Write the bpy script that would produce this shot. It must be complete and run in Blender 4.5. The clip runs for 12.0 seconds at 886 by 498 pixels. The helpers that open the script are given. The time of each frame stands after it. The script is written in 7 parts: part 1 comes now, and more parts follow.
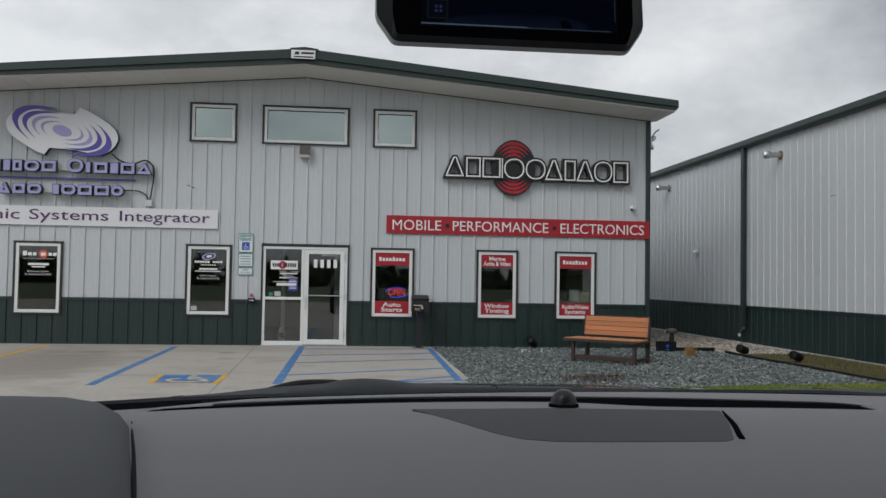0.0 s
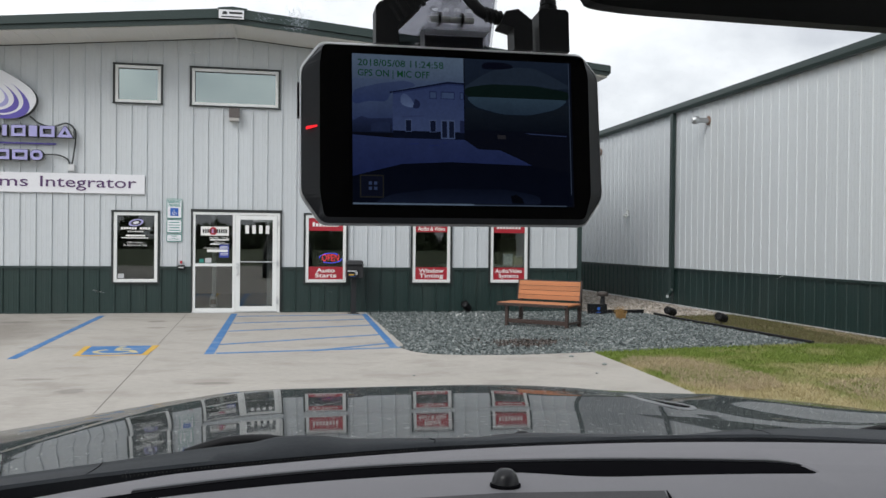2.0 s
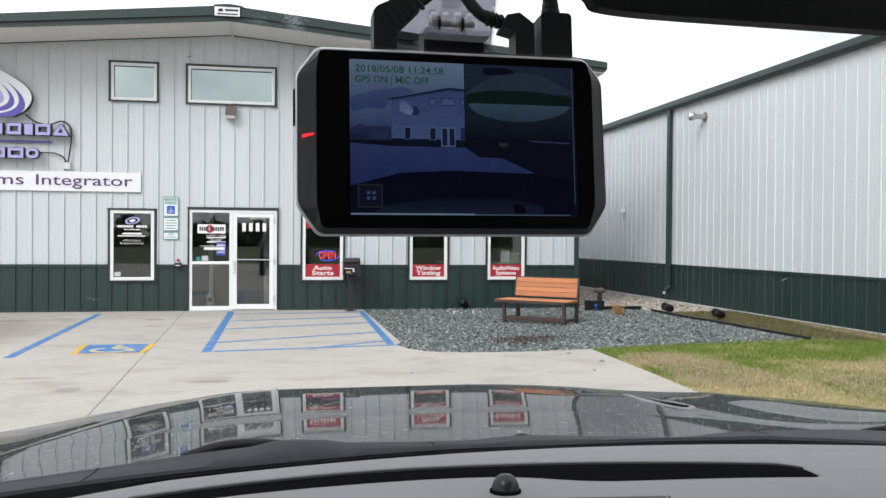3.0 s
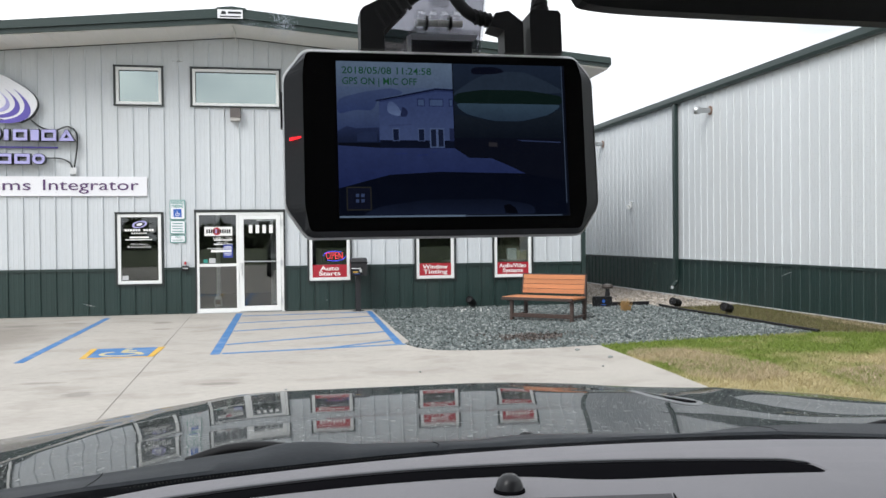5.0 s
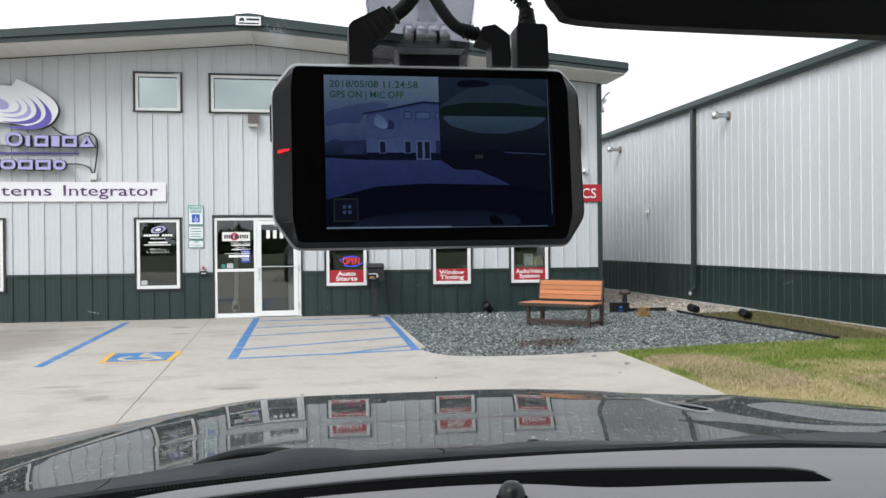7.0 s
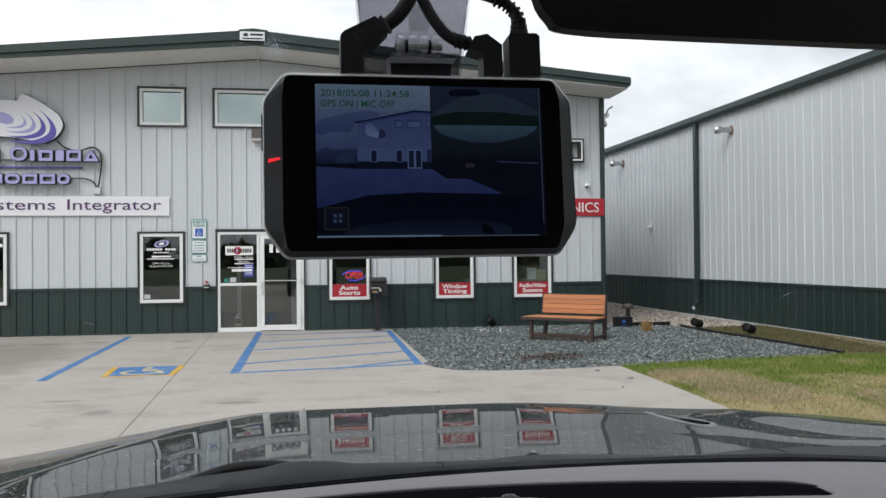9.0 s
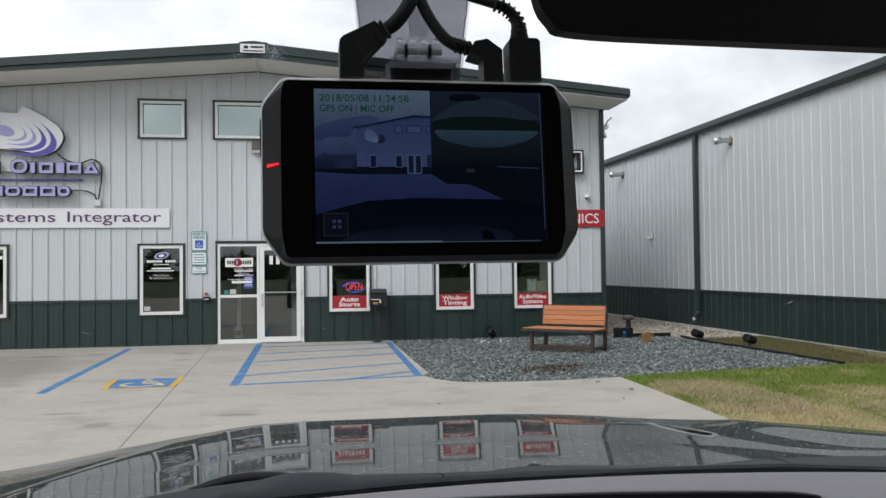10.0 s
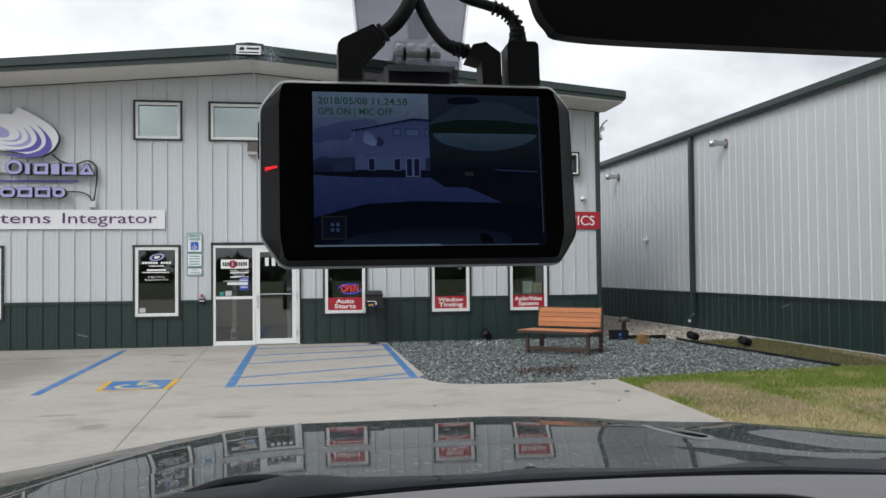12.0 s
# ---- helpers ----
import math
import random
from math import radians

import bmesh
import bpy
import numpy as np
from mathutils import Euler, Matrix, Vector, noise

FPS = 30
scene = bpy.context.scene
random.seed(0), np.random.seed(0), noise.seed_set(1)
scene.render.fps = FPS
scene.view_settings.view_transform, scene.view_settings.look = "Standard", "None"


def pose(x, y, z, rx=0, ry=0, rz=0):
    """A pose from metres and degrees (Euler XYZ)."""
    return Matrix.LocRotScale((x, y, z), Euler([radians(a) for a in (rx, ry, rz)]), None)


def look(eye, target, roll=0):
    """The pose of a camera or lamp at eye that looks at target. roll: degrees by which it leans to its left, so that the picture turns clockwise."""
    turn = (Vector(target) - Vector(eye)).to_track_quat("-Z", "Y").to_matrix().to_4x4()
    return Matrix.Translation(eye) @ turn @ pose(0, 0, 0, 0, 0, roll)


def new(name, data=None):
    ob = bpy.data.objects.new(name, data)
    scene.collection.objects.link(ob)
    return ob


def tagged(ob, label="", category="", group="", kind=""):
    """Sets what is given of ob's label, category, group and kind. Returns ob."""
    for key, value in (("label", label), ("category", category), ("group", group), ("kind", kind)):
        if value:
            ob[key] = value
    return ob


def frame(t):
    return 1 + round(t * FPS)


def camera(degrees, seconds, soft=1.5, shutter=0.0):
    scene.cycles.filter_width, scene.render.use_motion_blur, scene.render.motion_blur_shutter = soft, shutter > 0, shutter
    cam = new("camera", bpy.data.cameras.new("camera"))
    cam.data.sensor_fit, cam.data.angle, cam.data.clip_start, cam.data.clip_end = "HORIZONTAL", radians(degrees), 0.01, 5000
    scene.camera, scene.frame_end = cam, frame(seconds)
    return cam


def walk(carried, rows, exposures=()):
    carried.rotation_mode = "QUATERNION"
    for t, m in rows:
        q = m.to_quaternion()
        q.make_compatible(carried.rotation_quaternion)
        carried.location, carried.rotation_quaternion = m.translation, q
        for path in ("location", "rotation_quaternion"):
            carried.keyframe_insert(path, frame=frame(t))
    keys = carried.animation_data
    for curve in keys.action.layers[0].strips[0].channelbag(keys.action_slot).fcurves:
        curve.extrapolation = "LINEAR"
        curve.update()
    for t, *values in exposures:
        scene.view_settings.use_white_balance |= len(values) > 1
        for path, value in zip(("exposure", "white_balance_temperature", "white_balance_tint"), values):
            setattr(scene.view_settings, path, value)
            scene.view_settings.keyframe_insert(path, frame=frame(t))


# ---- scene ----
LENS = 55.2
cam = camera(LENS, 12.0)
PATH = [
    (0, (-4.8930, 1.0648, 1.4358), (-4.6729, 3.0513, 1.5104), 0.93),
    (0.5, (-4.8985, 1.0679, 1.4596), (-4.6480, 3.0510, 1.5255), 0.88),
    (0.7, (-4.9082, 1.0761, 1.4830), (-4.6389, 3.0569, 1.5452), 1.20),
    (1, (-4.9163, 1.0719, 1.5148), (-4.6213, 3.0495, 1.5596), 1.94),
    (1.2, (-4.9160, 1.0761, 1.5247), (-4.5905, 3.0493, 1.5519), 2.00),
    (1.5, (-4.9098, 1.0923, 1.5332), (-4.5455, 3.0588, 1.5205), 1.73),
    (2, (-4.8907, 1.1018, 1.5226), (-4.5161, 3.0663, 1.5074), 0.58),
    (2.5, (-4.8924, 1.1017, 1.5287), (-4.5155, 3.0658, 1.5126), 0.37),
    (3, (-4.8904, 1.1099, 1.5273), (-4.5089, 3.0731, 1.5048), 0.40),
    (5, (-4.8846, 1.1114, 1.5284), (-4.5190, 3.0776, 1.5023), -0.58),
    (5.5, (-4.8780, 1.1061, 1.5316), (-4.5369, 3.0767, 1.5103), -0.52),
    (6, (-4.8769, 1.1055, 1.5313), (-4.5445, 3.0776, 1.5080), -0.46),
    (6.5, (-4.8770, 1.1046, 1.5316), (-4.5501, 3.0776, 1.5146), -0.44),
    (7, (-4.8749, 1.1056, 1.5301), (-4.5489, 3.0788, 1.5172), -0.51),
    (9, (-4.8708, 1.1058, 1.5283), (-4.5517, 3.0800, 1.5489), -0.50),
    (9.5, (-4.8707, 1.1082, 1.5259), (-4.5501, 3.0817, 1.5755), -0.44),
    (10, (-4.8704, 1.1089, 1.5265), (-4.5512, 3.0827, 1.5741), -0.62),
    (10.5, (-4.8711, 1.1088, 1.5268), (-4.5510, 3.0823, 1.5781), -0.67),
    (11, (-4.8714, 1.1089, 1.5268), (-4.5493, 3.0821, 1.5782), -0.62),
    (11.5, (-4.8708, 1.1090, 1.5273), (-4.5477, 3.0821, 1.5785), -0.63),
    (12, (-4.8712, 1.1093, 1.5270), (-4.5422, 3.0814, 1.5789), -0.55),
]
EXPOSURES = [(0.0, -0.27), (0.5, -0.32), (0.7, -0.31), (1.0, -0.21), (1.5, 0.09), (2.0, 0.33), (2.5, 0.63), (3.0, 0.83), (7.0, 0.77), (9.0, 0.35), (12.0, 0.25)]
walk(cam, [(t, look(eye, target, roll)) for t, eye, target, roll in PATH], EXPOSURES)

# ---- world and light: an overcast, bright grey day ----
world = bpy.data.worlds.new("world")
scene.world = world
world.use_nodes = True
wn, wl = world.node_tree.nodes, world.node_tree.links
wn.clear()
w_out = wn.new("ShaderNodeOutputWorld")
w_bg = wn.new("ShaderNodeBackground")
w_sky = wn.new("ShaderNodeTexSky")
w_sky.sky_type, w_sky.sun_disc = "NISHITA", False
w_sky.sun_elevation, w_sky.sun_rotation = radians(38), radians(139)
w_geo = wn.new("ShaderNodeTexCoord")
w_map = wn.new("ShaderNodeMapping")
w_map.inputs["Scale"].default_value = (1.0, 1.0, 1.9)
w_map.inputs["Rotation"].default_value = (0.0, 0.0, radians(120))
w_noise = wn.new("ShaderNodeTexNoise")
w_noise.inputs["Scale"].default_value, w_noise.inputs["Detail"].default_value, w_noise.inputs["Roughness"].default_value = 1.9, 9.0, 0.56
w_ramp = wn.new("ShaderNodeValToRGB")
w_ramp.color_ramp.elements[0].position, w_ramp.color_ramp.elements[0].color = 0.37, (0.39, 0.412, 0.470, 1)
w_ramp.color_ramp.elements[1].position, w_ramp.color_ramp.elements[1].color = 0.62, (1.04, 1.055, 1.08, 1)
w_dim = wn.new("ShaderNodeMix")
w_dim.data_type, w_dim.blend_type = "RGBA", "MULTIPLY"
w_dim.inputs[0].default_value = 1.0
w_dim.inputs[7].default_value = (0.10, 0.10, 0.10, 1)
w_mix = wn.new("ShaderNodeMix")
w_mix.data_type = "RGBA"
w_mix.inputs[0].default_value = 0.93
SKY_STRENGTH = 1.0
w_bg.inputs["Strength"].default_value = SKY_STRENGTH
wl.new(w_geo.outputs["Generated"], w_map.inputs["Vector"])
wl.new(w_map.outputs["Vector"], w_noise.inputs["Vector"])
wl.new(w_noise.outputs["Fac"], w_ramp.inputs["Fac"])
wl.new(w_sky.outputs["Color"], w_dim.inputs[6])
wl.new(w_dim.outputs[2], w_mix.inputs[6])
wl.new(w_ramp.outputs["Color"], w_mix.inputs[7])
wl.new(w_mix.outputs[2], w_bg.inputs["Color"])
wl.new(w_bg.outputs["Background"], w_out.inputs["Surface"])

sun_data = bpy.data.lights.new("sun", "SUN")
sun_data.energy, sun_data.angle, sun_data.color = 1.5, radians(28), (1.0, 0.98, 0.965)
sun = new("sun", sun_data)
sun.matrix_world = look((-23, -16, 27), (0, 10, 0))


# ---- materials ----
def material(name, color, rough=0.6, metal=0.0, vary=0.12, scale=3.0, fine=60.0, bump=0.0, coat=0.0, spec=0.5, piece=0.0, stretch=(1, 1, 1), dirt=None, dirt_amount=0.0, dirt_scale=0.6, dirt_from=0.52):
    """A procedural surface: base colour with a coarse and a fine variation, optional stains and relief."""
    m = bpy.data.materials.new(name)
    m.use_nodes = True
    n, l = m.node_tree.nodes, m.node_tree.links
    b = n["Principled BSDF"]
    b.inputs["Roughness"].default_value, b.inputs["Metallic"].default_value = rough, metal
    b.inputs["Coat Weight"].default_value, b.inputs["Specular IOR Level"].default_value = coat, spec
    b.inputs["Coat Roughness"].default_value = 0.03
    tc, mp = n.new("ShaderNodeTexCoord"), n.new("ShaderNodeMapping")
    mp.inputs["Scale"].default_value = stretch
    l.new(tc.outputs["Object"], mp.inputs["Vector"])
    big, small = n.new("ShaderNodeTexNoise"), n.new("ShaderNodeTexNoise")
    big.inputs["Scale"].default_value, big.inputs["Detail"].default_value = scale, 5
    small.inputs["Scale"].default_value, small.inputs["Detail"].default_value = fine, 3
    for node in (big, small):
        l.new(mp.outputs["Vector"], node.inputs["Vector"])
    add = n.new("ShaderNodeMath")
    add.operation = "ADD"
    l.new(big.outputs["Fac"], add.inputs[0])
    l.new(small.outputs["Fac"], add.inputs[1])
    rng = n.new("ShaderNodeMapRange")
    rng.inputs["From Min"].default_value, rng.inputs["From Max"].default_value = 0.6, 1.4
    rng.inputs["To Min"].default_value, rng.inputs["To Max"].default_value = 1 - vary, 1 + vary
    l.new(add.outputs[0], rng.inputs["Value"])
    value = rng.outputs["Result"]
    if piece:
        info, pr = n.new("ShaderNodeObjectInfo"), n.new("ShaderNodeMapRange")
        pr.inputs["To Min"].default_value, pr.inputs["To Max"].default_value = 1 - piece, 1 + piece
        l.new(info.outputs["Random"], pr.inputs["Value"])
        mul = n.new("ShaderNodeMath")
        mul.operation = "MULTIPLY"
        l.new(value, mul.inputs[0])
        l.new(pr.outputs["Result"], mul.inputs[1])
        value = mul.outputs[0]
    mx = n.new("ShaderNodeMix")
    mx.data_type, mx.blend_type = "RGBA", "MULTIPLY"
    mx.inputs[0].default_value = 1.0
    mx.inputs[6].default_value = (*color, 1)
    l.new(value, mx.inputs[7])
    last = mx.outputs[2]
    if dirt:
        st, sr = n.new("ShaderNodeTexNoise"), n.new("ShaderNodeMapRange")
        st.inputs["Scale"].default_value, st.inputs["Detail"].default_value, st.inputs["Roughness"].default_value = dirt_scale, 8, 0.62
        sr.inputs["From Min"].default_value, sr.inputs["From Max"].default_value, sr.inputs["To Max"].default_value = dirt_from, dirt_from + 0.2, dirt_amount
        l.new(mp.outputs["Vector"], st.inputs["Vector"])
        l.new(st.outputs["Fac"], sr.inputs["Value"])
        dm = n.new("ShaderNodeMix")
        dm.data_type = "RGBA"
        dm.inputs[7].default_value = (*dirt, 1)
        l.new(sr.outputs["Result"], dm.inputs[0])
        l.new(last, dm.inputs[6])
        last = dm.outputs[2]
    l.new(last, b.inputs["Base Color"])
    if bump:
        bp = n.new("ShaderNodeBump")
        bp.inputs["Strength"].default_value, bp.inputs["Distance"].default_value = bump, 0.01
        l.new(small.outputs["Fac"], bp.inputs["Height"])
        l.new(bp.outputs["Normal"], b.inputs["Normal"])
    return m


def glass(name, tint, gloss, most=1.0, shine=(1, 1, 1)):
    """A clear pane: see-through with a tint, and a mirror-like gloss that grows at a slant."""
    m = bpy.data.materials.new(name)
    m.use_nodes = True
    n, l = m.node_tree.nodes, m.node_tree.links
    n.clear()
    out, mix, tr, gl, lw = (n.new("ShaderNode" + k) for k in ("OutputMaterial", "MixShader", "BsdfTransparent", "BsdfGlossy", "LayerWeight"))
    tr.inputs["Color"].default_value = (*tint, 1)
    gl.inputs["Roughness"].default_value = 0.015
    gl.inputs["Color"].default_value = (*shine, 1)
    lw.inputs["Blend"].default_value = 0.5
    steep = n.new("ShaderNodeMath")
    steep.operation = "POWER"
    steep.inputs[1].default_value = 5.0
    l.new(lw.outputs["Facing"], steep.inputs[0])
    rng = n.new("ShaderNodeMapRange")
    rng.inputs["To Min"].default_value, rng.inputs["To Max"].default_value = gloss, most
    l.new(steep.outputs[0], rng.inputs["Value"])
    l.new(rng.outputs["Result"], mix.inputs["Fac"])
    l.new(tr.outputs["BSDF"], mix.inputs[1])
    l.new(gl.outputs["BSDF"], mix.inputs[2])
    l.new(mix.outputs["Shader"], out.inputs["Surface"])
    return m


def glow(name, color, strength):
    m = bpy.data.materials.new(name)
    m.use_nodes = True
    b = m.node_tree.nodes["Principled BSDF"]
    n, l = m.node_tree.nodes, m.node_tree.links
    b.inputs["Base Color"].default_value = (0.002, 0.002, 0.002, 1)
    b.inputs["Emission Strength"].default_value = strength
    b.inputs["Roughness"].default_value, b.inputs["Specular IOR Level"].default_value = 0.5, 0.0
    # uneven glow, coarse and fine, like a small noisy screen
    tc, coarse, fine = n.new("ShaderNodeTexCoord"), n.new("ShaderNodeTexNoise"), n.new("ShaderNodeTexNoise")
    for node, size, detail in ((coarse, 160.0, 4), (fine, 900.0, 2)):
        node.inputs["Scale"].default_value, node.inputs["Detail"].default_value = size, detail
        l.new(tc.outputs["Object"], node.inputs["Vector"])
    add = n.new("ShaderNodeMath")
    add.operation = "ADD"
    l.new(coarse.outputs["Fac"], add.inputs[0])
    l.new(fine.outputs["Fac"], add.inputs[1])
    rng = n.new("ShaderNodeMapRange")
    rng.inputs["From Min"].default_value, rng.inputs["From Max"].default_value = 0.65, 1.35
    rng.inputs["To Min"].default_value, rng.inputs["To Max"].default_value = 0.88, 1.12
    l.new(add.outputs[0], rng.inputs["Value"])
    mx = n.new("ShaderNodeMix")
    mx.data_type, mx.blend_type = "RGBA", "MULTIPLY"
    mx.inputs[0].default_value = 1.0
    mx.inputs[6].default_value = (*color, 1)
    l.new(rng.outputs["Result"], mx.inputs[7])
    l.new(mx.outputs[2], b.inputs["Emission Color"])
    return m


